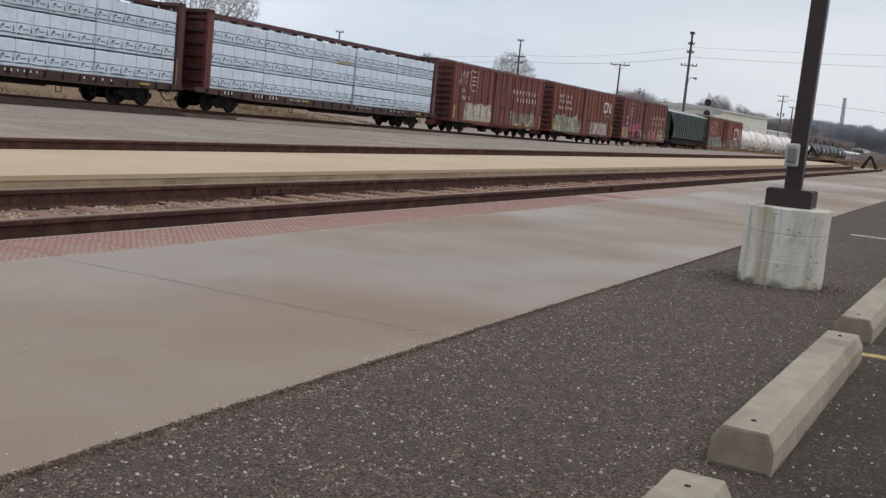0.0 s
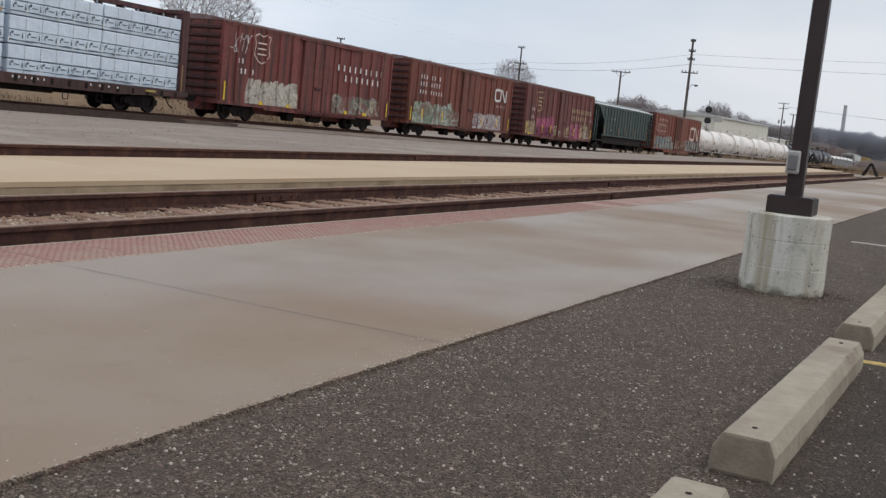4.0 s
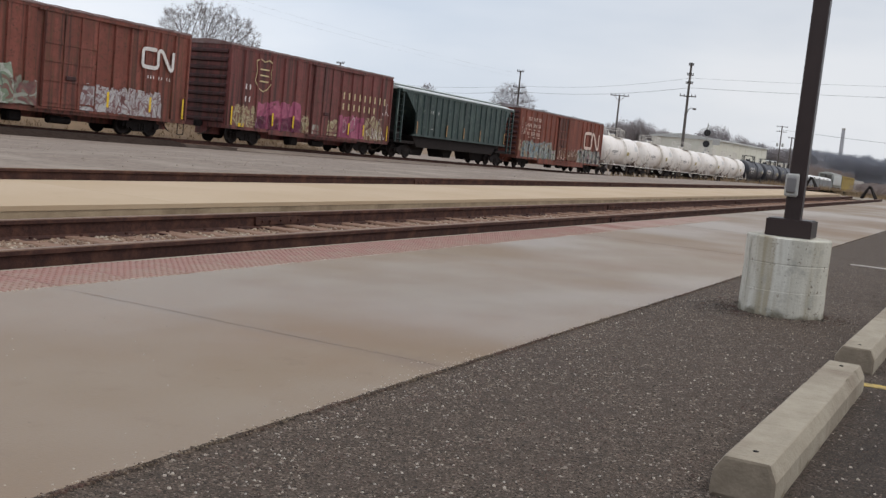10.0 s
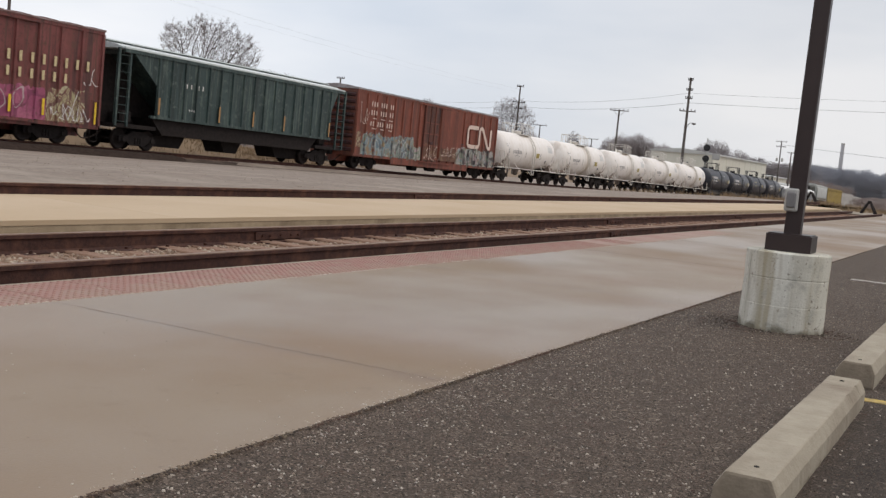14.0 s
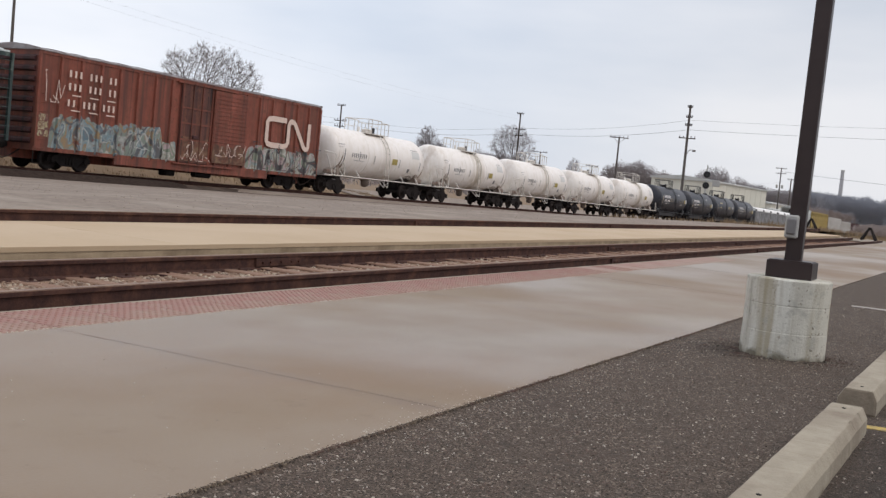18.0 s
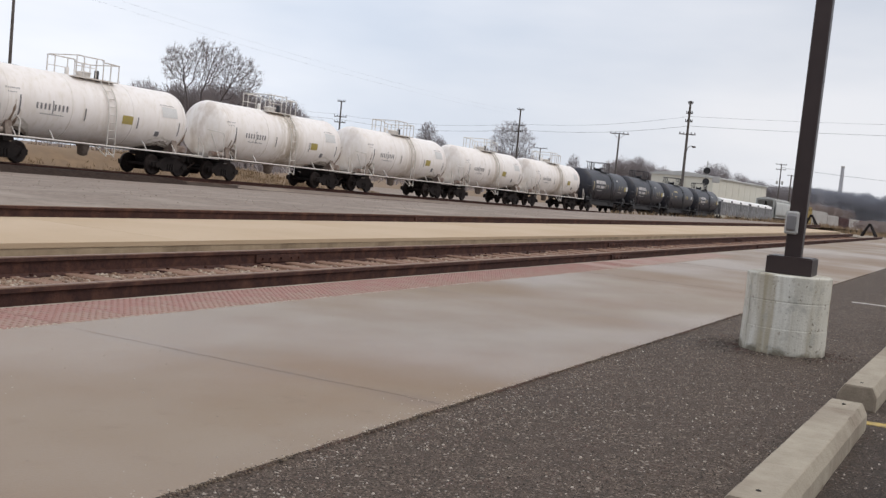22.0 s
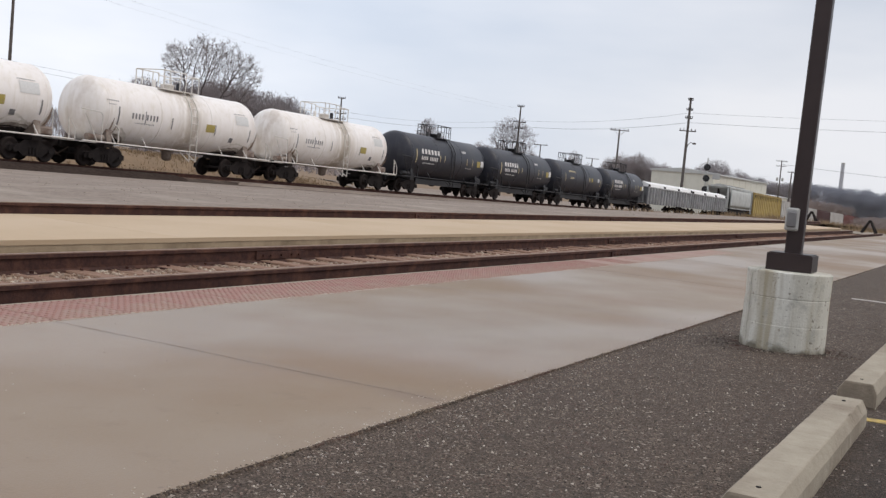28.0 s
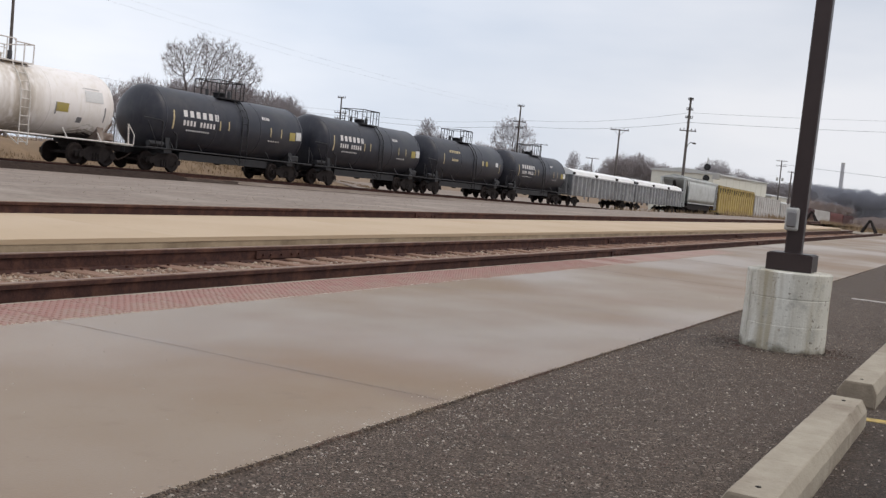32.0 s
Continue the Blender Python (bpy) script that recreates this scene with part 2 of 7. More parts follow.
def pitted(m, scale, size):
    """Air voids and chips: dark uneven pits of many sizes in cast concrete."""
    n, l, p = m.node_tree.nodes, m.node_tree.links, m.node_tree.nodes["Principled BSDF"]
    obj = n.new("ShaderNodeTexCoord").outputs["Object"]
    warp = n.new("ShaderNodeTexNoise")
    warp.inputs["Scale"].default_value, warp.inputs["Detail"].default_value = scale * 2.2, 3.0
    l.new(obj, warp.inputs["Vector"])
    push = n.new("ShaderNodeVectorMath")
    push.operation = "MULTIPLY_ADD"
    push.inputs[1].default_value = (1.3 / scale, 1.3 / scale, 0.7 / scale)
    l.new(warp.outputs["Color"], push.inputs[0])
    l.new(obj, push.inputs[2])
    v = n.new("ShaderNodeTexVoronoi")
    v.inputs["Scale"].default_value = scale
    l.new(push.outputs[0], v.inputs["Vector"])
    rnd = n.new("ShaderNodeSeparateColor")
    l.new(v.outputs["Color"], rnd.inputs[0])
    limit = n.new("ShaderNodeMapRange")
    limit.inputs["From Min"].default_value = 0.3
    limit.inputs["To Min"].default_value, limit.inputs["To Max"].default_value = size * 0.15, size * 1.5
    l.new(rnd.outputs[0], limit.inputs[0])
    gap = n.new("ShaderNodeMath")
    gap.operation = "SUBTRACT"
    l.new(limit.outputs[0], gap.inputs[0])
    l.new(v.outputs["Distance"], gap.inputs[1])
    soft = n.new("ShaderNodeMapRange")
    soft.inputs["From Min"].default_value, soft.inputs["From Max"].default_value = 0.0, size * 0.6
    soft.inputs["To Max"].default_value = 0.85
    l.new(gap.outputs[0], soft.inputs[0])
    mix = n.new("ShaderNodeMixRGB")
    mix.inputs[2].default_value = (0.17, 0.14, 0.105, 1)
    l.new(soft.outputs[0], mix.inputs[0])
    l.new(p.inputs["Base Color"].links[0].from_socket, mix.inputs[1])
    l.new(mix.outputs[0], p.inputs["Base Color"])


pitted(POLE_BASE, 34.0, 0.15)
pitted(POLE_BASE, 17.0, 0.16)
pitted(POLE_BASE, 8.0, 0.11)
pitted(PRECAST, 20.0, 0.08)
TACTILE_PALE = surface("tactile_pale", (0.335, 0.212, 0.172), (0.305, 0.190, 0.152), 0.7, scale=4, grime=(0.29, 0.225, 0.17), grime_scale=0.8, relief=0.1)
TACTILE = surface("tactile_red", (0.335, 0.178, 0.148), (0.275, 0.146, 0.120), 0.7, scale=9, grime=(0.31, 0.22, 0.168), grime_scale=1.3, streak=(0.33, 0.235, 0.185), relief=0.2)
GRAVEL = surface("gravel", (0.288, 0.228, 0.188), (0.175, 0.139, 0.112), 0.95, scale=7, grime=(0.34, 0.285, 0.234), grime_scale=0.5, relief=0.7, relief_scale=25)
BALLAST = island_mix("ballast", [(0.48, 0.39, 0.30), (0.32, 0.235, 0.17), (0.52, 0.44, 0.35), (0.22, 0.15, 0.105), (0.40, 0.285, 0.195), (0.29, 0.195, 0.135)], 0.95)
BED = surface("track_bed", (0.30, 0.195, 0.130), (0.19, 0.115, 0.077), 0.95, scale=14, relief=0.6, relief_scale=30)
# dark ballast, with the shade below the train put into the colour too
DARK_BED = surface("dark_bed", (0.050, 0.037, 0.031), (0.078, 0.058, 0.047), 0.95, scale=5, grime=(0.13, 0.10, 0.08), grime_scale=0.9, relief=0.6, relief_scale=20, spec=0.1)
CINDERS = surface("cinders", (0.030, 0.021, 0.018), (0.060, 0.044, 0.036), 1.0, scale=6, relief=0.9, relief_scale=18, spec=0.05)
TIE = surface("old_tie", (0.20, 0.110, 0.072), (0.30, 0.19, 0.135), 0.9, scale=10, relief=0.4)
RAIL = surface("rusty_rail", (0.074, 0.034, 0.026), (0.042, 0.021, 0.018), 0.85, 0.0, scale=22, grime=(0.125, 0.058, 0.040), grime_scale=5.0, relief=0.5, spec=0.25)
RAIL_HEAD = surface("rail_head", (0.27, 0.175, 0.125), (0.17, 0.105, 0.076), 0.6, 0.15, scale=12)
GRASS = surface("dry_grass", (0.235, 0.158, 0.092), (0.175, 0.115, 0.068), 0.95, scale=1.2, grime=(0.20, 0.140, 0.088), relief=0.8, relief_scale=8)
DIRT = surface("bare_ground", (0.30, 0.25, 0.20), (0.24, 0.20, 0.15), 0.95, scale=0.15, relief=0.4, relief_scale=4)
BRONZE = surface("bronze_paint", (0.034, 0.022, 0.021), (0.044, 0.029, 0.027), 0.42, 0.3, scale=3)
GREY_BOX = surface("grey_plastic", (0.45, 0.44, 0.42), (0.38, 0.37, 0.35), 0.5, scale=12)
BOX_DARK = surface("grey_cover", (0.20, 0.19, 0.19), None, 0.4)
YELLOW_PAINT = surface("yellow_paint", (0.56, 0.39, 0.08), (0.34, 0.25, 0.10), 0.7, scale=16, grime=(0.13, 0.10, 0.065), grime_scale=9.0)
WHITE_LINE = surface("worn_white_line", (0.50, 0.46, 0.42), (0.20, 0.17, 0.145), 0.7, scale=7)
STEEL_DARK = surface("grimy_steel", (0.014, 0.011, 0.011), (0.026, 0.020, 0.018), 0.85, 0.0, scale=6, spec=0.2)
WHEEL = surface("wheel_steel", (0.018, 0.013, 0.012), (0.034, 0.024, 0.021), 0.75, 0.1, scale=8, spec=0.3)
WOODPOLE = surface("weathered_pole", (0.14, 0.122, 0.112), (0.09, 0.078, 0.07), 0.9, scale=5)
BARK = surface("bark", (0.135, 0.112, 0.106), (0.10, 0.083, 0.079), 0.95, scale=5)
TWIG = surface("twigs", (0.23, 0.195, 0.185), (0.18, 0.152, 0.146), 0.95, scale=2)


# ---- mesh helpers ----
class Shape:
    """Collects faces, then becomes one mesh object."""

    def __init__(self):
        self.v, self.f, self.s = [], [], []

    def add(self, verts, faces, smooth=False):
        k = len(self.v)
        self.v += [tuple(p) for p in verts]
        self.f += [tuple(i + k for i in face) for face in faces]
        self.s += [smooth] * len(faces)
        return self

    def box(self, x0, x1, y0, y1, z0, z1):
        return self.add([(x, y, z) for z in (z0, z1) for y in (y0, y1) for x in (x0, x1)],
                        [(0, 2, 3, 1), (4, 5, 7, 6), (0, 1, 5, 4), (2, 6, 7, 3), (0, 4, 6, 2), (1, 3, 7, 5)])

    def soft_box(self, x0, x1, y0, y1, z0, z1, c=0.02):
        """A box with its edges along x, and its ends, cut off."""
        prof = [(y0 + c, z0), (y1 - c, z0), (y1, z0 + c), (y1, z1 - c), (y1 - c, z1), (y0 + c, z1), (y0, z1 - c), (y0, z0 + c)]
        my, mz = (y0 + y1) / 2, (z0 + z1) / 2
        ky, kz = 1 - 2 * c / max(y1 - y0, 1e-6), 1 - 2 * c / max(z1 - z0, 1e-6)
        ring = lambda x, k: [(x, my + (y - my) * (ky if k else 1), mz + (z - mz) * (kz if k else 1)) for y, z in prof]
        rings = [ring(x0, 1), ring(x0 + c, 0), ring(x1 - c, 0), ring(x1, 1)]
        faces = [tuple(range(7, -1, -1)), tuple(24 + i for i in range(8))]
        for r in range(3):
            faces += [(r * 8 + i, r * 8 + (i + 1) % 8, r * 8 + 8 + (i + 1) % 8, r * 8 + 8 + i) for i in range(8)]
        return self.add([p for r in rings for p in r], faces)

    def prism(self, prof, a, b, axis="x", smooth=False):
        """A closed outline drawn out along an axis; the outline runs over the two other axes in order."""
        n = len(prof)
        put = {"x": lambda u, w, t: (t, u, w), "y": lambda u, w, t: (u, t, w), "z": lambda u, w, t: (u, w, t)}[axis]
        verts = [put(u, w, a) for u, w in prof] + [put(u, w, b) for u, w in prof]
        faces = [(i, (i + 1) % n, n + (i + 1) % n, n + i) for i in range(n)]
        self.add(verts, faces, smooth)
        return self.add(verts, [tuple(range(n - 1, -1, -1)), tuple(range(n, 2 * n))])

    def tube(self, p, q, r, r2=None, n=8, smooth=True, caps=True):
        p, q = Vector(p), Vector(q)
        r2 = r if r2 is None else r2
        d = (q - p).normalized()
        u = d.orthogonal().normalized()
        w = d.cross(u)
        ring = lambda c, k: [tuple(c + (u * math.cos(2 * math.pi * i / n) + w * math.sin(2 * math.pi * i / n)) * k) for i in range(n)]
        self.add(ring(p, r) + ring(q, r2), [(i, (i + 1) % n, n + (i + 1) % n, n + i) for i in range(n)], smooth)
        if caps:
            self.add(ring(p, r), [tuple(range(n - 1, -1, -1))])
            self.add(ring(q, r2), [tuple(range(n))])
        return self

    def rod(self, points, r, n=6):
        for a, b in zip(points, points[1:]):
            self.tube(a, b, r, n=n)
        return self

    def lathe(self, prof, axis="x", n=32, centre=(0, 0, 0), smooth=True):
        """Turns (along, radius) pairs round an axis."""
        cx, cy, cz = centre
        verts, faces = [], []
        for t, r in prof:
            for i in range(n):
                c, s = r * math.cos(2 * math.pi * i / n), r * math.sin(2 * math.pi * i / n)
                verts.append({"x": (cx + t, cy + c, cz + s), "y": (cx + s, cy + t, cz + c), "z": (cx + c, cy + s, cz + t)}[axis])
        for k in range(len(prof) - 1):
            faces += [(k * n + i, k * n + (i + 1) % n, k * n + n + (i + 1) % n, k * n + n + i) for i in range(n)]
        self.add(verts, faces, smooth)
        self.add(verts[:n], [tuple(range(n - 1, -1, -1))])
        self.add(verts[-n:], [tuple(range(n))])
        return self

    def quad(self, a, b, c, d):
        return self.add([a, b, c, d], [(0, 1, 2, 3)])

    def mesh(self, name, material):
        me = bpy.data.meshes.new(name)
        me.from_pydata(self.v, [], self.f)
        me.polygons.foreach_set("use_smooth", self.s)
        me.materials.append(material)
        me.update()
        return me


def part(name, shape, material, parent=None, label="", at=None):
    """Links a shape (or a ready mesh) as one mesh object under a thing or a part."""
    ob = new(name, shape if isinstance(shape, bpy.types.Mesh) else shape.mesh(name, material))
    if parent is not None:
        ob.parent = parent
    if at is not None:
        ob.matrix_basis = at
    return tagged(ob, label)


def thing(name, label, category, group="", at=None, kind=""):
    ob = new(name)
    ob.empty_display_size = 0.3
    if at is not None:
        ob.matrix_basis = at
    return tagged(ob, label, category, group, kind)


def structure(name, shape, material, label, category="ground"):
    return tagged(part(name, shape, material), label, category, kind="structure")


# ---- the lie of the land ----
GRADE = -0.01345


def rail_y(x):
    return 35.0 + 0.006 * x


def rail_z(x):
    return 0.10 + GRADE * (x - 30.0)


def yard_z(x, y):
    """The gravel yard sinks with the main line."""
    near = 0.25 if x < 66 else 0.25 + GRADE * (x - 66.0)
    w = min(max((y - 11.0) / 22.0, 0.0), 1.0)
    w = w * w * (3 - 2 * w)
    return near * (1 - w) + (rail_z(x) - 0.31) * w


def bank_z(x, y):
    """Beyond the main line a low grassy bank that dies out along the line, then flat land."""
    tall = 1.15 - 1.05 * min(max((x - 48) / 24.0, 0.0), 1.0)
    up = min(max((y - 38.5) / 4.0, 0.0), 1.0)
    return rail_z(min(max(x, -300), 420)) - 0.30 + tall * up * up * (3 - 2 * up)


def sheet(xs, ys, height):
    s = Shape()
    n = len(ys)
    verts = [(x, y, height(x, y)) for x in xs for y in ys]
    faces = [(i * n + j, i * n + n + j, i * n + n + j + 1, i * n + j + 1) for i in range(len(xs) - 1) for j in range(n - 1)]
    return s.add(verts, faces, True)


def steps(a, b, d):
    k = max(1, round((b - a) / d))
    return [a + (b - a) * i / k for i in range(k + 1)]


def land_z(x, y):
    if y < 10:
        return -0.35 if x < 66 else max(-0.35 + GRADE * 0.9 * (x - 66), -3.2)
    if y < 34:
        return max(yard_z(x, y) - 0.3, -4.0)
    if y < 38.5:
        return rail_z(min(max(x, -300), 420)) - 0.55
    return bank_z(x, y)


structure("ground", sheet([-2500, -900, -400] + steps(-300, 420, 12) + [600, 1000, 2600],
                          [-2500, -800, -200, -60, -20, 0, 5, 9.9, 10.1, 14, 18, 22, 26, 30, 33.9, 34.1, 38.4, 38.6, 39.5, 40.5, 41.5, 42.5, 44, 60, 120, 300, 800, 2600], land_z),
          GRASS, "dry tan grass and bare earth reaching to the tree line")
structure("parking_lot", Shape().box(-60, 95, -60, 2.31, -0.34, -0.012), ASPHALT, "worn dark asphalt strewn with pale stone chips", "parking lot")
structure("gravel_yard", sheet(steps(-120, 300, 3.5), [10.66] + steps(11.2, 33.4, 1.6), yard_z), GRAVEL, "flat grey gravel yard between the tracks", "gravel")
structure("roadbed", sheet(steps(-260, 420, 8), [32.55, 33.3, 33.8, 37.2, 37.9, 38.9],
                           lambda x, y: rail_z(x) + {32.55: -0.345, 33.3: -0.275, 33.8: -0.165, 37.2: -0.13, 37.9: -0.22, 38.9: -0.5}[y]),
          DARK_BED, "dark cinder roadbed under the main line", "roadbed")
structure("gravel_shoulder", sheet(steps(38, 420, 4), [33.0, 33.4, 33.9, 34.15], lambda x, y: rail_z(x) + {33.0: -0.315, 33.4: -0.235, 33.9: -0.145, 34.15: -0.14}[y] - 0.10 * max(0.0, (42 - x) / 4)), GRAVEL, "gravel heaped up to the ends of the ties", "gravel")


def cinder_z(x, y):
    """A low bank of cinders beside the rails that peters out along the line."""
    edge = 31.95 + 0.22 * noise.noise((x * 0.35, 2.0, 0)) + 0.10 * noise.noise((x * 1.3, 5.0, 0)) + 1.6 * max(0.0, (x - 33.0) / 6.5) ** 2
    up = min(max((y - edge) / 1.25, 0.0), 1.0)
    return rail_z(x) - 0.37 + 0.31 * up * up * (3 - 2 * up) + 0.018 * noise.noise((x * 2.1, y * 2.1, 7)) * up - 0.25 * max(0.0, (x - 37.0) / 3.0)


structure("cinder_bank", sheet(steps(-60, 40, 0.4), steps(31.6, 34.2, 0.2), cinder_z), CINDERS, "low bank of dark cinders beside the main line", "roadbed")
structure("service_road", sheet(steps(62, 420, 8), [38.95, 42, 46, 52, 60, 75, 90, 112], lambda x, y: bank_z(x, y) + 0.05), GRAVEL, "grey gravel ground behind the main line", "gravel")
structure("track_bed", sheet(steps(-30, 64, 2), [5.70, 6.0, 6.65, 7.3, 7.72], lambda x, y: -0.075), BED, "stony brown bed of the platform track", "track bed")
structure("dirt_apron", sheet(steps(59.4, 300, 6.6), [2.6, 5, 7, 9, 10.7], lambda x, y: -0.02 if x < 66 else -0.02 + GRADE * (x - 66)), DIRT, "bare dirt beyond the end of the tracks", "ground")


# ---- near tracks ----
RAIL_PROFILE = [(-0.07, 0.0), (0.07, 0.0), (0.07, 0.012), (0.012, 0.03), (0.012, 0.125), (0.036, 0.135), (0.036, 0.165), (0.028, 0.172), (-0.028, 0.172), (-0.036, 0.165), (-0.036, 0.135), (-0.012, 0.125), (-0.012, 0.03), (-0.07, 0.012)]


def rail(name, y, top, a, b, label, first):
    s = Shape()
    joints = [first + 11.89 * k for k in range(-9, 9) if a + 1 < first + 11.89 * k < b - 1 and (y > 6 or k >= 0)]
    s.prism([(y + u, top - 0.172 + w) for u, w in RAIL_PROFILE], a, b)
    ob = tagged(part(name, s, RAIL), label, "rail", "rails of the platform tracks")
    head = Shape().box(a, b, y - 0.034, y + 0.028, top - 0.009, top + 0.003)
    part("running_surface", head, RAIL_HEAD, ob, "dull worn steel band")
    for x in joints:
        j = Shape()
        for side in (-1, 1):
            j.box(x - 0.45, x + 0.45, y + side * 0.030 - 0.012, y + side * 0.030 + 0.012, top - 0.135, top - 0.045)
            for k in (-0.34, -0.2, 0.0, 0.2, 0.34):
                j.tube((x + k, y + side * 0.04, top - 0.09), (x + k, y + side * 0.065, top - 0.09), 0.016, n=6)
        part("joint_bar", j, RAIL, ob, "bolted rusty joint bar")
    return ob


NEAR_Y, NEAR_TOP = 5.90, 0.10
rail("rail", NEAR_Y, NEAR_TOP, -21.9, 61.4, "rusty brown rail beside the platform edge", 17.72)
rail("rail", NEAR_Y + 1.505, NEAR_TOP, -21.9, 61.4, "rusty brown rail beside the island platform", 9.98)
rail("rail", 10.56, 0.30, -24.0, 71.0, "rusty brown rail along the back of the island platform", 31.0)

rng = random.Random(4)
tie_mesh = Shape().soft_box(-0.11, 0.11, -1.25, 1.25, -0.18, 0.0, 0.012).mesh("tie", TIE)
bed_ob = bpy.data.objects["track_bed"]
for i in range(120):
    x = -6.0 + i * 0.56 + rng.uniform(-0.05, 0.05)
    if x < 61:
        t = part("tie", tie_mesh, TIE, bed_ob)
        t.matrix_basis = pose(x, 6.65 + rng.uniform(-0.03, 0.03), -0.050 + rng.uniform(-0.014, 0.008), 0, rng.uniform(-1, 1), rng.uniform(-1.5, 1.5))
plate = Shape()
for i in range(120):
    x = -6.0 + i * 0.56
    for y in (NEAR_Y, NEAR_Y + 1.505):
        plate.box(x - 0.09, x + 0.09, y - 0.19, y + 0.19, -0.074, -0.058)
        for k in (-0.10, 0.10):
            plate.tube((x + 0.05, y + k, -0.06), (x + 0.05, y + k, -0.035), 0.018, n=5)
tagged(part("tie_plate", plate, RAIL, bed_ob, "rusty tie plates and spikes"), kind="stuff")


def stones(name, count, area, size, height, material, label, seed, keep=None):
    """Loose stones as small uneven blocks."""
    r = random.Random(seed)
    s = Shape()
    made = 0
    while made < count:
        x, y = r.uniform(area[0], area[1]), r.uniform(area[2], area[3])
        if keep and r.random() > keep(x, y):
            continue
        k = size * r.uniform(0.5, 1.5)
        z = height(x, y)
        a = r.uniform(0, 6.28)
        top, low = [], []
        for i in range(4):
            q = a + i * 1.57 + r.uniform(-0.3, 0.3)
            top.append((x + k * 0.6 * math.cos(q), y + k * 0.6 * math.sin(q), z + k * r.uniform(0.45, 0.8)))
            low.append((x + k * math.cos(q), y + k * math.sin(q), z - k * 0.2))
        s.add(low + top, [(4, 5, 6, 7), (0, 1, 5, 4), (1, 2, 6, 5), (2, 3, 7, 6), (3, 0, 4, 7)])
        made += 1
    return tagged(part(name, s, material), label, "stones", kind="stuff")


stones("ballast", 9500, (0.5, 40, 5.98, 7.32), 0.020, lambda x, y: -0.075, BALLAST, "pale mixed ballast stones between the platform rails", 3,
       lambda x, y: min(1.0, 7.0 / max(x, 1.0)))
YARD_STONE = surface("yard_stone", (0.40, 0.34, 0.285), (0.26, 0.215, 0.175), 0.95, scale=3)
CHIPS = island_mix("stone_chips", [(0.36, 0.31, 0.26), (0.22, 0.17, 0.14), (0.47, 0.43, 0.38), (0.14, 0.105, 0.085), (0.28, 0.215, 0.17), (0.18, 0.135, 0.11), (0.25, 0.20, 0.16)], 0.9)
stones("stone_chips", 7500, (1.5, 16, 0.7, 2.30), 0.0042, lambda x, y: -0.012, CHIPS, "pale stone chips scattered on the asphalt", 5,
       lambda x, y: (0.12 + 0.88 * math.exp(-abs(2.28 - y) / 0.28)) * min(1.0, 5.0 / x) * (0.4 + 0.6 * noise.noise((x * 1.3, y * 3, 0))))
stones("stone_chips", 1100, (0.5, 10, -1.2, 2.2), 0.0045, lambda x, y: -0.012, CHIPS, "pale stone chips scattered over the parking lot", 6)
stones("yard_stones", 2000, (12, 75, 11.0, 32.0), 0.017, yard_z, YARD_STONE, "loose stones on the gravel yard", 15, lambda x, y: min(1.0, 26.0 / math.hypot(x, y)))
PALE_CHIP = surface("pale_chip", (0.58, 0.52, 0.45), (0.45, 0.38, 0.31), 0.9, scale=30)
GRIT = island_mix("asphalt_grit", [(0.055, 0.043, 0.034), (0.105, 0.082, 0.063), (0.035, 0.028, 0.022), (0.160, 0.128, 0.100), (0.080, 0.062, 0.048), (0.125, 0.097, 0.075), (0.048, 0.038, 0.030), (0.20, 0.165, 0.13)], 0.9)
RAGGED = island_mix("crumbled_edge", [(0.12, 0.085, 0.055), (0.055, 0.040, 0.030), (0.08, 0.058, 0.040), (0.20, 0.155, 0.11), (0.045, 0.034, 0.026)], 0.95)
stones("asphalt_grit", 17000, (1.4, 13, -1.2, 2.30), 0.0042, lambda x, y: -0.0125, GRIT, "brown and grey stone grit of the asphalt surface", 18, lambda x, y: min(1.0, 3.2 / x) ** 1.6)
stones("stone_chips", 420, (1.8, 12, 2.31, 2.62), 0.0042, lambda x, y: 0.0, PALE_CHIP, "pale stone chips kicked up on the platform edge", 19, lambda x, y: math.exp(-(y - 2.31) / 0.05) * (0.30 + 0.70 * math.exp(-abs(x - 4.6) / 0.6)) * min(1.0, 4.5 / x))
stones("stone_chips", 950, (1.4, 9, -1.0, 2.29), 0.0056, lambda x, y: -0.012, PALE_CHIP, "bright stone chips set in the asphalt", 22, lambda x, y: min(1.0, 2.6 / x) ** 1.5)
def edge_z(x, y):
    """Asphalt worn up against the platform edge."""
    k = max(0.0, (y - 2.235) / 0.078)
    return -0.0126 + 0.0124 * k * k + 0.0035 * k * noise.noise((x * 9, y * 30, 0))


structure("asphalt_seam", sheet(steps(-6, 40, 0.05), [2.235, 2.255, 2.275, 2.295, 2.313], edge_z), ASPHALT, "asphalt worn flush with the platform edge", "asphalt")
stones("crumbled_edge", 7000, (1.2, 22, 2.288, 2.328), 0.0052, lambda x, y: -0.0035 + 0.002 * noise.noise((x * 5, 0, 0)), RAGGED, "crumbled brown dirt along the platform edge", 8, lambda x, y: min(1.0, 5.0 / x) * (0.35 + 0.65 * max(0.0, noise.noise((x * 3.1, 0, 5)) + 0.45)) * math.exp(-abs(y - 2.308) / 0.012))

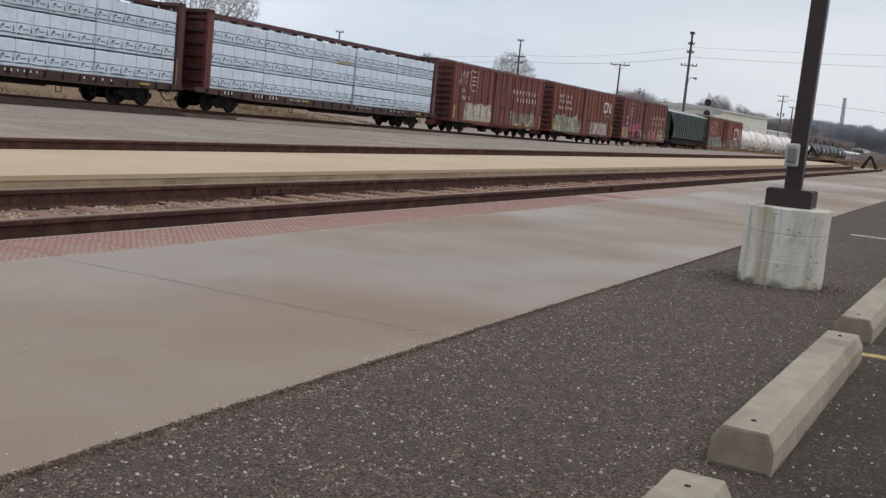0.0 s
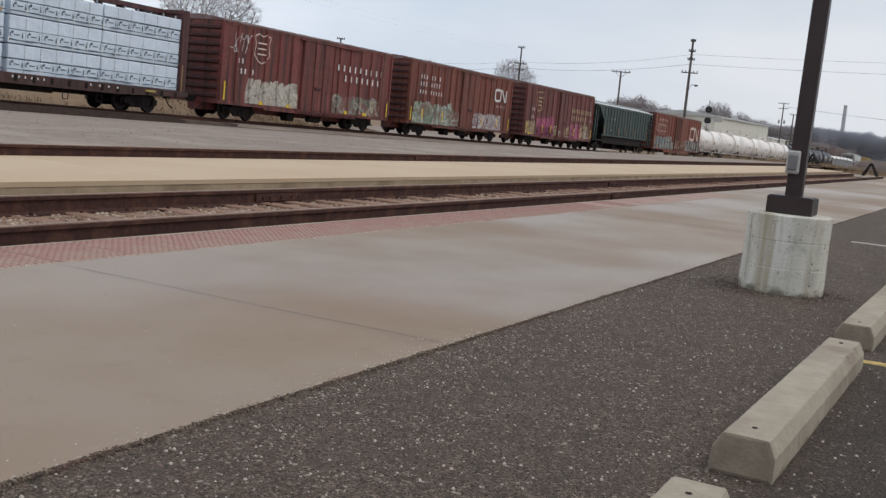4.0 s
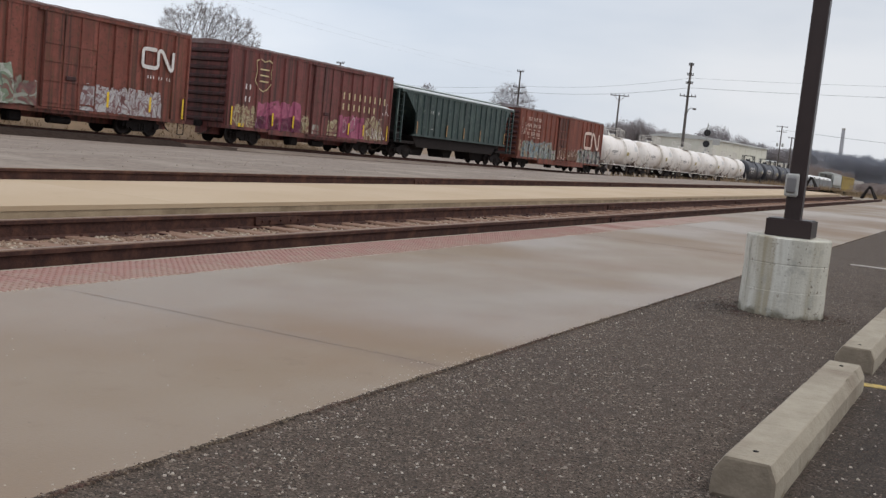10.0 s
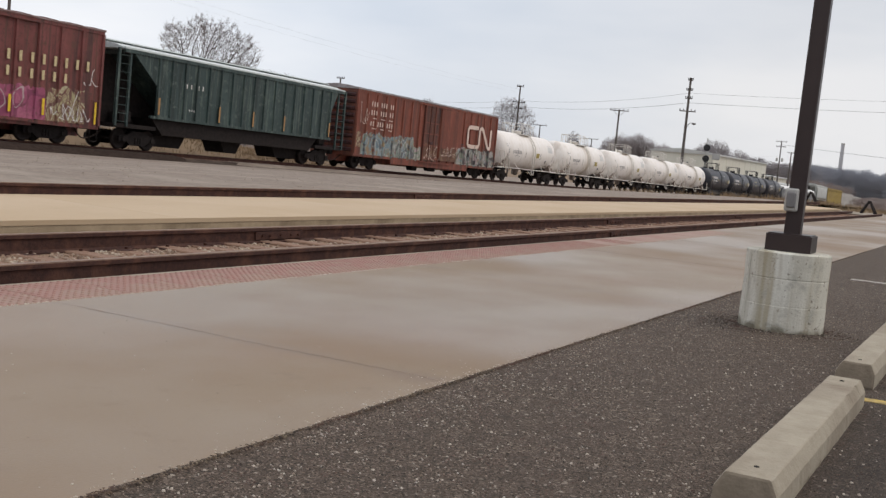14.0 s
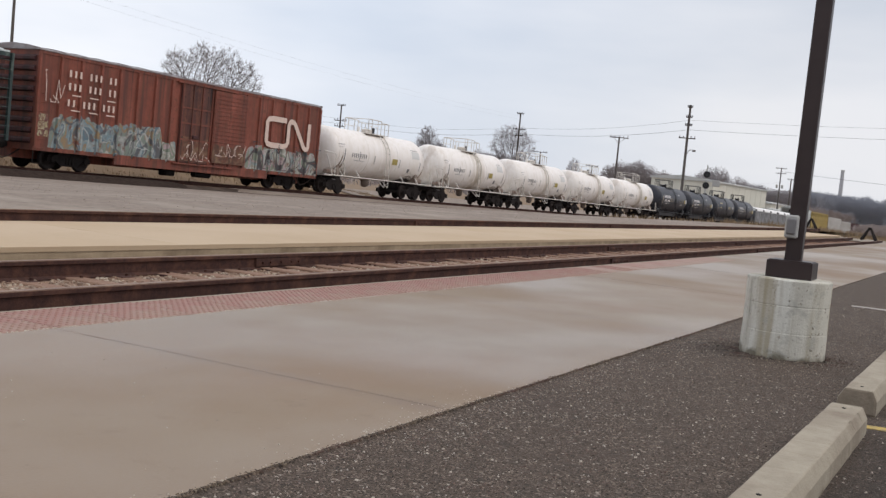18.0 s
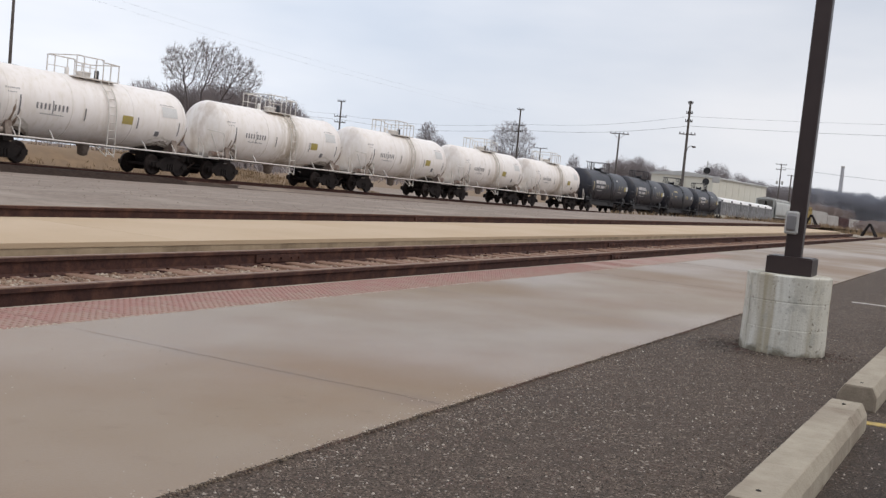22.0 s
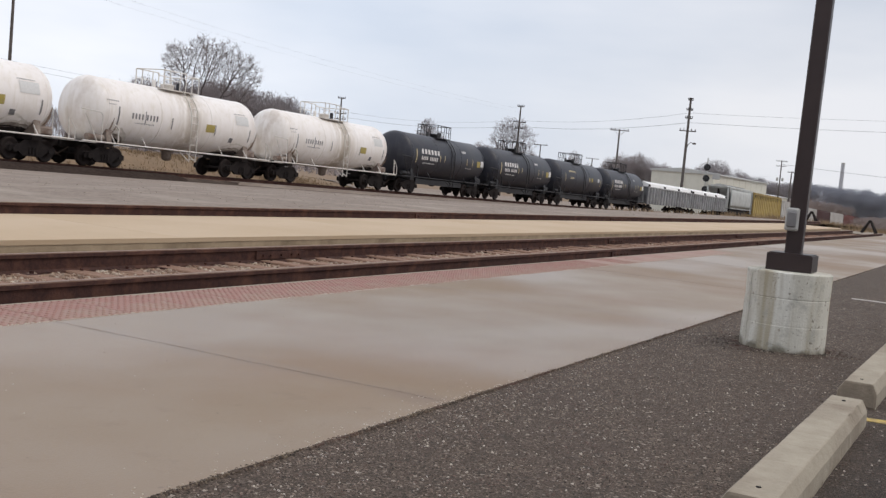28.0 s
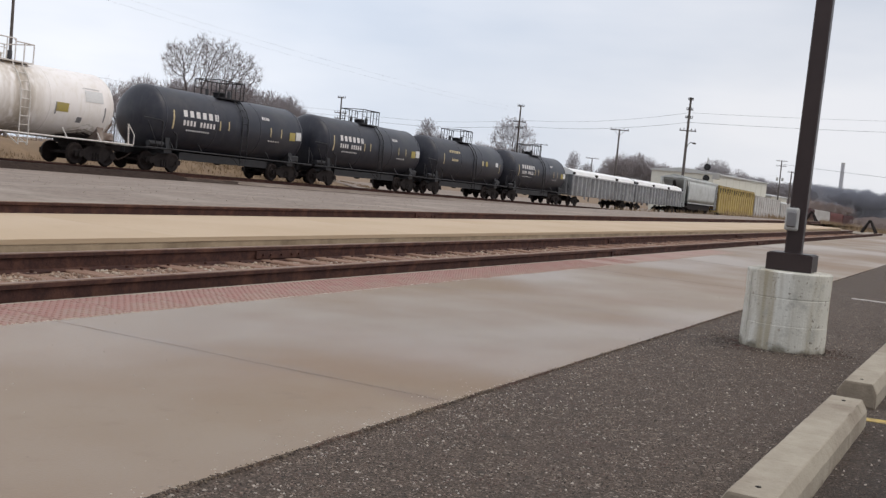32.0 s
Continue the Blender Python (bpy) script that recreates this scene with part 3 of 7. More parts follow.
# ---- platform: slabs with open joints, red tactile tiles ----
platform = tagged(part("platform", Shape().box(-40, 62, 2.315, 5.74, -0.34, -0.007), SLAB), "long low concrete station platform, damp in patches", "platform", kind="structure")
rng = random.Random(9)
def joint_x(k, y):
    """The wandering line of a slab joint."""
    return 4.6 + k * 4.6 + 0.020 * noise.noise((y * 1.3, k * 7.1, 0)) + 0.007 * noise.noise((y * 9, k * 3.3, 1))


for k in range(-8, 14):
    ys = steps(2.312, 5.05 if 4.6 + k * 4.6 < 26 else 5.668, 0.055)
    gap = lambda y: 0.0004
    s = Shape()
    for ya, yb in zip(ys, ys[1:]):
        a0, a1, b0, b1 = joint_x(k - 1, ya) + gap(ya), joint_x(k, ya) - gap(ya), joint_x(k - 1, yb) + gap(yb), joint_x(k, yb) - gap(yb)
        s.quad((a0, ya, 0), (a1, ya, 0), (b1, yb, 0), (b0, yb, 0))
        s.quad((b0, yb, 0), (b0, yb, -0.1), (a0, ya, -0.1), (a0, ya, 0)).quad((a1, ya, 0), (a1, ya, -0.1), (b1, yb, -0.1), (b1, yb, 0))
    for y in (ys[0], ys[-1]):
        s.quad((joint_x(k - 1, y), y, -0.1), (joint_x(k, y), y, -0.1), (joint_x(k, y), y, 0), (joint_x(k - 1, y), y, 0))
    part("slab", s, SLAB, platform, at=pose(0, 0, rng.uniform(-0.0015, 0.0015)))
cracks = Shape()
for k in range(-2, 6):
    ys = steps(2.32, 5.03, 0.03)
    for ya, yb in zip(ys, ys[1:]):
        wa, wb = [max(0.0012, 0.0028 + 0.006 * noise.noise((y * 5, k * 5.0, 2)) + 0.003 * noise.noise((y * 40, k, 6))) for y in (ya, yb)]
        cracks.quad((joint_x(k, ya) - wa, ya, 0.0022), (joint_x(k, ya) + wa, ya, 0.0022), (joint_x(k, yb) + wb, yb, 0.0022), (joint_x(k, yb) - wb, yb, 0.0022))
part("joint_dirt", cracks, surface("joint_dirt", (0.225, 0.146, 0.080), (0.26, 0.172, 0.098), 0.42, scale=4, spec=0.56), platform, "brown dirt packed in the slab joints")
tile_near, tile_far = Shape(), Shape()
for s, domes in ((tile_near, True), (tile_far, False)):
    s.soft_box(-0.3035, 0.3035, -0.3035, 0.3035, -0.1, 0, 0.004)
    if domes:
        for i in range(10):
            for j in range(10):
                x, y = (i - 4.5) * 0.06, (j - 4.5) * 0.06
                r0, r1 = 0.0135, 0.008
                ring = lambda r, z: [(x + r * math.cos(q * math.pi / 3), y + r * math.sin(q * math.pi / 3), z) for q in range(6)]
                s.add(ring(r0, 0.0) + ring(r1, 0.007), [(q, (q + 1) % 6, 6 + (q + 1) % 6, 6 + q) for q in range(6)] + [(6, 7, 8, 9, 10, 11)])
near_me, far_me, pale_me = tile_near.mesh("tile", TACTILE), tile_far.mesh("tile", TACTILE), tile_far.mesh("tile", TACTILE_PALE)
# tiles farther along x take the paler red
for k in range(-6, 37):
    x = 0.664 + k * 0.612
    part("tile", (near_me if 2.5 < x < 17 else far_me) if x + 2.5 * math.sin(x * 5) < 17 else pale_me, TACTILE, platform, at=pose(x, 5.362, 0.002 + rng.uniform(-0.002, 0.002)))
part("edge_strip", Shape().box(-40, 62, 5.672, 5.735, -0.12, -0.003), PRECAST, platform, "narrow concrete strip beside the rail")

stones("sand", 1300, (1.5, 22, 5.040, 5.066), 0.0055, lambda x, y: 0.0, PALE_CHIP, "pale grit in the joint beside the red tiles", 24, lambda x, y: min(1.0, 6.0 / x) * (0.25 + 0.75 * max(0.0, noise.noise((x * 2.0, 0, 3)) + 0.4)))

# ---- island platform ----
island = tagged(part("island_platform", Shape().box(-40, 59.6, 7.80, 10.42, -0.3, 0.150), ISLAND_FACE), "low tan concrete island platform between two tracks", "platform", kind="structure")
for k in range(-8, 12):
    s = Shape().soft_box(-2.5445, 2.5445, -1.318, 1.318, -0.05, 0.0, 0.0012)
    part("slab", s, ISLAND, island, at=pose(k * 5.09 + 1.2, 9.11, 0.172 + rng.uniform(-0.0008, 0.0008)))
part("ground_strip", sheet(steps(-40, 71, 4), [10.42, 10.55, 10.7], lambda x, y: 0.145), BED, island)
stones("stone_chips", 90, (2.4, 14, 2.5, 5.0), 0.0045, lambda x, y: 0.0, PALE_CHIP, "stray pale stone chips on the platform", 20, lambda x, y: min(1.0, 4.0 / x))


# ---- light pole on its concrete base ----
def light_pole():
    ob = thing("light_pole", "dark bronze square light pole on a stained round concrete base", "light pole", at=pose(8.70, 1.478, -0.012, 0, 0, 1.5))
    r = 0.325
    ring = [(-0.1, r + 0.004), (0.196, r), (0.201, r - 0.002), (0.204, r - 0.002), (0.211, r - 0.0015), (0.404, r - 0.004), (0.408, r - 0.006), (0.411, r - 0.006), (0.419, r - 0.003), (0.594, r - 0.002), (0.606, r - 0.003), (0.616, r - 0.014)]
    drum = Shape().lathe(ring, "z", 96, smooth=False)
    drum.v = [(a * k, b * k, c) for a, b, c in drum.v for k in [1.0 + 0.011 * noise.noise((a * 14, b * 14, c * 11)) + 0.010 * min(0.0, noise.noise((a * 5, b * 5, c * 7 + 3)) + 0.15)]]
    part("base", drum, POLE_BASE, ob, "stained pale concrete drum with form lines")
    part("form_seam", Shape().box(-0.012, 0.012, -0.004, 0.004, 0.0, 0.585), POLE_BASE, ob, "upright form seam", at=pose(-0.20, 0.257, 0, 0, 0, 38))
    skirt = Shape().prism([(-0.170, -0.180), (0.170, -0.180), (0.170, 0.164), (-0.170, 0.164)], 0.619, 0.748, "z")
    skirt.prism([(-0.155, -0.165), (0.155, -0.165), (0.155, 0.150), (-0.155, 0.150)], 0.748, 0.756, "z")
    part("base_cover", skirt, BRONZE, ob, "square bronze base cover")
    c, h = 0.010, 0.0625
    sq = [(-h + c, -h), (h - c, -h), (h, -h + c), (h, h - c), (h - c, h), (-h + c, h), (-h, h - c), (-h, -h + c)]
    part("pole", Shape().prism(sq, 0.0, 7.3, "z"), BRONZE, ob, at=pose(0, -0.010, 0.752, 0.62, 0, 0))
    box = part("outlet_box", Shape().soft_box(-0.03, 0.03, -0.05, 0.05, -0.09, 0.09, 0.012), GREY_BOX, ob, "grey outlet box", at=pose(-0.096, 0.015, 1.02))
    part("cover", Shape().soft_box(-0.012, 0.012, -0.035, 0.035, -0.062, 0.062, 0.01), BOX_DARK, box, "darker hinged cover", at=pose(-0.036, 0, 0.0))
    return ob


light_pole()


# ---- parking lot: wheel stops and lines ----
def wheel_stop(x, seed):
    ob = thing("wheel_stop", "grey precast concrete wheel stop with pin holes on asphalt", "wheel stop", "wheel stops along the platform", at=pose(x, 0.655, -0.012, 0, 0, random.Random(seed).uniform(-0.5, 0.5)))
    L, H = 1.175, 0.142
    r = random.Random(seed)
    s = Shape()
    prof = [(-0.106, 0.0), (-0.108, 0.020), (-0.106, 0.085), (-0.080, H - 0.004), (-0.074, H), (0.074, H), (0.080, H - 0.004), (0.112, 0.085), (0.116, 0.020), (0.114, 0.0)]
    xs = [-L, -L + 0.012] + [-L + 0.012 + (2 * L - 0.024) * i / 70 for i in range(1, 70)] + [L - 0.012, L]
    n = len(prof)
    verts = []
    for i, q in enumerate(xs):
        k = 0.97 if i in (0, len(xs) - 1) else 1.0
        for j, (u, w) in enumerate(prof):
            push = (0.018 if q > 0 else -0.018) * (1 - w / H) if abs(q) > L - 0.02 else 0
            rough = 0.0013 * noise.noise((q * 5, j * 3.0, seed)) + 0.0006 * noise.noise((q * 40, j * 3.0, seed))
            chip = max(0.0, noise.noise((q * 17, j * 1.1, seed + 9.0)) - 0.36) * 0.030 if j in (3, 4, 5, 6, 1, 8) else 0.0
            verts.append((q + push, u * k + rough - math.copysign(chip, u), w * (0.985 if k < 1 else 1) + rough * 0.7 - (chip * 0.8 if 3 <= j <= 6 else 0)))
    faces = [(i * n + j, i * n + (j + 1) % n, i * n + n + (j + 1) % n, i * n + n + j) for i in range(len(xs) - 1) for j in range(n)]
    faces += [tuple(range(n - 1, -1, -1)), tuple((len(xs) - 1) * n + j for j in range(n))]
    faces = [f[::-1] for f in faces]
    part("body", s.add(verts, faces), PRECAST, ob)
    # both end caps take a darker tone than the body
    for sx in (-1, 1):
        e = Shape()
        cap = [(u * 0.975, w * 0.985) for u, w in prof]
        rim = [(sx * (L + 0.018 * (1 - w / H) + 0.001), u, w) for u, w in cap]
        mid = [(sx * (L + 0.018 * (1 - w / H) + 0.006), u * 0.88, 0.012 + w * 0.86) for u, w in cap]
        e.add(rim + mid, [(j, (j + 1) % n, n + (j + 1) % n, n + j) for j in range(n)] + [tuple(n + j for j in range(n))])
        part("end_face", e, PRECAST_END, ob, "darker rounded end")
    for _ in range(5):
        q, k = r.uniform(-L + 0.1, L - 0.1), r.uniform(0.015, 0.05)
        chip = Shape().add([(q - k, -0.1075, 0.0), (q + k * 0.8, -0.1085, 0.0), (q + k * 0.3, -0.110, k * 0.7), (q - k * 0.4, -0.110, k * 0.5)], [(0, 1, 2, 3)])
        part("chipped_spot", chip, PRECAST_END, ob)
    for q in (-L + 0.13, L - 0.13):
        part("pin_hole", Shape().tube((q, 0, H - 0.01), (q, 0, H + 0.002), 0.010, n=8), STEEL_DARK, ob, "dark pin hole")
    return ob


for i, x in enumerate((-4.04, -1.10, 1.85, 4.80, 7.74, 10.68, 13.62)):
    wheel_stop(x, i)
for x in (0.33, 6.20, 9.2):
    line = Shape()
    for k in range(14):
        y = 0.62 - k * 0.35
        line.box(x - 0.05, x + 0.05, y - 0.345, y, -0.0115, -0.009)
    structure("parking_line", line, YELLOW_PAINT, "worn yellow parking line on asphalt", "line")
structure("edge_line", Shape().box(14.55, 14.72, -2.5, 1.68, -0.0115, -0.008), WHITE_LINE, "worn white line across the asphalt", "line")


# ---- bumping posts at the ends of the near tracks ----
def bumping_post(x, y, z, label):
    ob = thing("bumping_post", label, "bumping post", "bumping posts", at=pose(x, y, z))
    for side in (-0.36, 0.36):
        part("back_leg", Shape().tube((0.36, side, 0.0), (0.05, side * 0.14, 0.60), 0.062, n=6), STEEL_DARK, ob)
        part("front_leg", Shape().tube((-0.34, side, 0.0), (0.0, side * 0.14, 0.60), 0.062, n=6), STEEL_DARK, ob)
    part("head", Shape().soft_box(-0.08, 0.09, -0.10, 0.10, 0.53, 0.68, 0.03), STEEL_DARK, ob)
    return ob


bumping_post(62.0, 6.65, 0.05, "black steel bumping post at the end of rusty track")
bumping_post(72.0, 11.3, 0.22, "black steel bumping post beyond the island platform")
stones("soil", 1300, (8.1, 9.3, 0.88, 2.08), 0.0075, lambda x, y: -0.013, GRIT, "dark grit washed against the pole base", 31, lambda x, y: math.exp(-max(0.0, math.hypot(x - 8.70, y - 1.478) - 0.33) / (0.07 if y < 1.5 else 0.12)) * (math.hypot(x - 8.70, y - 1.478) > 0.32))


# ---- main line ----
def main_rail(off, label):
    s = Shape()
    a, b = -255.0, 415.0
    prof = [(u, w) for u, w in RAIL_PROFILE]
    va = [(a, rail_y(a) + off + u, rail_z(a) - 0.172 + w) for u, w in prof]
    vb = [(b, rail_y(b) + off + u, rail_z(b) - 0.172 + w) for u, w in prof]
    n = len(prof)
    s.add(va + vb, [(i, (i + 1) % n, n + (i + 1) % n, n + i) for i in range(n)])
    return tagged(part("main_rail", s, RAIL), label, "rail", "rails of the main line")


main_rail(-0.7525, "steel main line rail on a dark roadbed")
main_rail(0.7525, "steel main line rail behind the first")
ties = Shape()
for i in range(480):
    x = 10 + i * 0.56
    ties.box(x - 0.11, x + 0.11, rail_y(x) - 1.28, rail_y(x) + 1.28, rail_z(x) - 0.34, rail_z(x) - 0.155)
tagged(part("main_line_ties", ties, TIE), "dark timber ties of the main line", "ties", kind="stuff")

# ---- train ----
def weathered(name, base, dark, rust, rough=0.6):
    """Old car paint: faded fields, dark runs down the sheets, rust blooming through."""
    m, n, l, p = nodes_of(name)
    col = noise_mix(m, 2.5, 0.35, 0.65, base, tuple(c * 0.80 for c in base))
    col = noise_mix(m, 0.7, 0.50, 0.72, col, tuple(min(0.9, c * 1.30 + 0.008) for c in base), detail=4, vector=stretched(m, 1.2, 1.2, 0.5))
    col = noise_mix(m, 1.0, 0.46, 0.62, col, dark, detail=4, vector=stretched(m, 3.6, 3.6, 0.12))
    col = noise_mix(m, 1.0, 0.53, 0.68, col, rust, detail=5, vector=stretched(m, 9.0, 9.0, 0.45))
    col = noise_mix(m, 3.5, 0.56, 0.70, col, rust, detail=8)
    col = noise_mix(m, 11.0, 0.55, 0.70, col, dark, detail=6)
    l.new(col, p.inputs["Base Color"])
    p.inputs["Roughness"].default_value, p.inputs["Specular IOR Level"].default_value = rough, 0.4
    bump(m, 1.6, 0.25, 0.05, 2.0)
    return m


def tank_paint():
    """White tank paint: broad tan soiling, runs of spilt load below the manway, brown grime round the ends."""
    m, n, l, p = nodes_of("tank_white")
    col = noise_mix(m, 1.2, 0.35, 0.65, (0.89, 0.845, 0.81), (0.84, 0.785, 0.74))
    col = noise_mix(m, 0.45, 0.52, 0.80, col, (0.74, 0.68, 0.60), detail=7)
    col = noise_mix(m, 1.0, 0.50, 0.72, col, (0.76, 0.70, 0.62), vector=stretched(m, 5.0, 5.0, 0.35))
    sep = n.new("ShaderNodeSeparateXYZ")
    l.new(n.new("ShaderNodeTexCoord").outputs["Object"], sep.inputs[0])
    chance = n.new("ShaderNodeObjectInfo").outputs["Random"]

    def soil(col, centre, reach, low, high, tone, vector, lead):
        off = n.new("ShaderNodeMath")
        off.operation, off.inputs[1].default_value = "SUBTRACT", centre
        l.new(sep.outputs[0], off.inputs[0])
        away = n.new("ShaderNodeMath")
        away.operation = "ABSOLUTE"
        l.new(off.outputs[0], away.inputs[0])
        near = n.new("ShaderNodeMapRange")
        near.inputs["From Min"].default_value, near.inputs["From Max"].default_value = reach, 0.0
        l.new(away.outputs[0], near.inputs[0])
        tex = n.new("ShaderNodeTexNoise")
        tex.inputs["Scale"].default_value, tex.inputs["Detail"].default_value = 1.0, 7.0
        l.new(vector, tex.inputs["Vector"])
        cut = n.new("ShaderNodeMapRange")
        cut.inputs["From Min"].default_value, cut.inputs["From Max"].default_value = low, high
        l.new(tex.outputs[0], cut.inputs[0])
        much = n.new("ShaderNodeMapRange")
        much.inputs["To Min"].default_value, much.inputs["To Max"].default_value = lead
        l.new(chance, much.inputs[0])
        a, b = n.new("ShaderNodeMath"), n.new("ShaderNodeMath")
        a.operation = b.operation = "MULTIPLY"
        l.new(near.outputs[0], a.inputs[0])
        l.new(cut.outputs[0], a.inputs[1])
        l.new(a.outputs[0], b.inputs[0])
        l.new(much.outputs[0], b.inputs[1])
        mix = n.new("ShaderNodeMixRGB")
        mix.inputs[2].default_value = (*tone, 1)
        l.new(b.outputs[0], mix.inputs[0])
        l.new(col, mix.inputs[1])
        return mix.outputs[0]

    runs = stretched(m, 4.5, 4.5, 0.45)
    col = soil(col, 0.30, 1.5, 0.36, 0.56, (0.47, 0.39, 0.29), runs, (0.15, 0.85))
    col = soil(col, 0.55, 0.5, 0.30, 0.50, (0.34, 0.28, 0.21), runs, (0.0, 0.6))
    blots = stretched(m, 1.6, 1.6, 1.0)
    for end in (-5.6, 5.6):
        col = soil(col, end, 1.6, 0.48, 0.66, (0.46, 0.36, 0.27), blots, (0.1, 0.6))
    l.new(col, p.inputs["Base Color"])
    p.inputs["Roughness"].default_value, p.inputs["Specular IOR Level"].default_value = 0.42, 0.4
    return m


OXIDE = weathered("oxide_red", (0.200, 0.054, 0.048), (0.054, 0.022, 0.021), (0.115, 0.052, 0.030))
FREIGHT_BROWN = weathered("freight_brown", (0.212, 0.062, 0.043), (0.066, 0.027, 0.021), (0.125, 0.056, 0.032))
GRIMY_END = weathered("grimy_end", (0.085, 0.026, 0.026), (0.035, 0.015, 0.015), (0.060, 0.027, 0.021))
ORANGE = weathered("faded_orange_red", (0.235, 0.066, 0.041), (0.108, 0.039, 0.029), (0.140, 0.056, 0.034), 0.65)
RUSTED_DOOR = weathered("rusted_door", (0.120, 0.042, 0.032), (0.038, 0.020, 0.018), (0.160, 0.062, 0.036), 0.7)
ROOF_RED = surface("red_roof", (0.16, 0.075, 0.065), (0.26, 0.19, 0.18), 0.6, 0.1, scale=1.5)
ROOF_GREY = surface("weathered_roof", (0.40, 0.37, 0.37), (0.18, 0.14, 0.135), 0.5, 0.2, scale=1.2)
MAROON = weathered("maroon", (0.185, 0.054, 0.048), (0.066, 0.028, 0.026), (0.110, 0.050, 0.036))
GREEN = weathered("hopper_green", (0.035, 0.059, 0.056), (0.017, 0.029, 0.028), (0.105, 0.135, 0.115), 0.5)
HOPPER_ROOF = surface("hopper_roof", (0.62, 0.66, 0.65), (0.50, 0.54, 0.53), 0.55, scale=2)
TANK_WHITE = tank_paint()
TANK_TRIM = surface("white_trim", (0.72, 0.69, 0.65), (0.60, 0.55, 0.49), 0.55, scale=3)
SILL_GRIME = surface("grimy_white_steel", (0.13, 0.080, 0.058), (0.32, 0.27, 0.23), 0.7, scale=3)
OLIVE_PLATE = surface("olive_placard", (0.42, 0.33, 0.07), (0.36, 0.29, 0.12), 0.6, scale=9)
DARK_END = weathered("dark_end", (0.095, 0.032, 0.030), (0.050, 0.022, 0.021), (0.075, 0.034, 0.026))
SILL_DIRT = weathered("dirty_sill", (0.062, 0.027, 0.023), (0.034, 0.020, 0.018), (0.085, 0.050, 0.038))
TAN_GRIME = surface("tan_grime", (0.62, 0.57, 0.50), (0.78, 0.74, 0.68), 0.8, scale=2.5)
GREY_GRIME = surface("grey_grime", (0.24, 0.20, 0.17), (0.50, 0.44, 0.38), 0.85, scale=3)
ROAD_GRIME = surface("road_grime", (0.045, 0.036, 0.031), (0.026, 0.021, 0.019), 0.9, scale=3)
RUST_SMEAR = surface("rust_smear", (0.20, 0.135, 0.095), (0.34, 0.26, 0.20), 0.8, scale=5)
TANK_BLACK = surface("tank_black", (0.025, 0.026, 0.037), (0.018, 0.019, 0.028), 0.42, scale=1.5, grime=(0.050, 0.047, 0.049), grime_scale=0.5, streak=(0.038, 0.038, 0.043))
BLACK_STEEL = surface("black_steel", (0.018, 0.018, 0.021), (0.028, 0.026, 0.027), 0.55, scale=4)
# panel grey is darkened for the shade between the paler ribs
GONDOLA = surface("gondola_shaded", (0.17, 0.17, 0.175), (0.11, 0.11, 0.115), 0.65, scale=2, grime=(0.08, 0.075, 0.072), streak=(0.40, 0.39, 0.38))
GONDOLA_RIB = surface("gondola_rib", (0.46, 0.46, 0.46), (0.34, 0.34, 0.34), 0.65, scale=2, grime=(0.20, 0.19, 0.18), streak=(0.25, 0.24, 0.23))
COVER = surface("white_cover", (0.86, 0.85, 0.83), (0.76, 0.75, 0.73), 0.6, scale=1)
PALE_HOPPER = surface("pale_grey_hopper", (0.50, 0.51, 0.49), (0.43, 0.44, 0.42), 0.6, scale=1.5, grime=(0.33, 0.33, 0.31))
OCHRE = surface("ochre_yellow", (0.46, 0.34, 0.10), (0.36, 0.26, 0.08), 0.6, scale=1.5, grime=(0.22, 0.135, 0.055), grime_scale=0.4, streak=(0.24, 0.16, 0.07))
PALE_WHITE = surface("dirty_white", (0.56, 0.54, 0.51), (0.44, 0.42, 0.39), 0.6, scale=1.5, grime=(0.24, 0.20, 0.165), grime_scale=0.5, streak=(0.27, 0.22, 0.18))
WRAP = surface("lumber_wrap", (0.69, 0.775, 0.870), (0.62, 0.71, 0.805), 0.42, scale=1.5, grime=(0.545, 0.615, 0.695), grime_scale=0.9, streak=(0.595, 0.672, 0.755))
bump(WRAP, 3.2, 0.8, 0.05, 5.0)
FOLD = surface("wrap_fold", (0.15, 0.185, 0.20), (0.48, 0.54, 0.58), 0.5, scale=1.6)
INK = surface("print_ink", (0.050, 0.085, 0.110), (0.16, 0.21, 0.245), 0.6, scale=5)
WHITE_MARK = surface("white_lettering", (0.74, 0.72, 0.70), (0.60, 0.56, 0.53), 0.6, scale=8)
CREAM_MARK = surface("cream_lettering", (0.62, 0.52, 0.30), (0.50, 0.40, 0.22), 0.6, scale=8)
PINK_MARK = surface("faded_white_logo", (0.72, 0.58, 0.50), (0.62, 0.47, 0.40), 0.6, scale=5)
AMBER = surface("faded_amber", (0.46, 0.25, 0.09), (0.32, 0.18, 0.08), 0.6, scale=8)
SAFETY = surface("safety_yellow", (0.80, 0.55, 0.03), (0.65, 0.43, 0.03), 0.5, scale=6)
BLACK_MARK = surface("black_lettering", (0.14, 0.135, 0.14), (0.24, 0.23, 0.23), 0.6, scale=6)
GREY_MARK = surface("grey_data_panel", (0.70, 0.69, 0.67), (0.60, 0.59, 0.57), 0.6, scale=15)



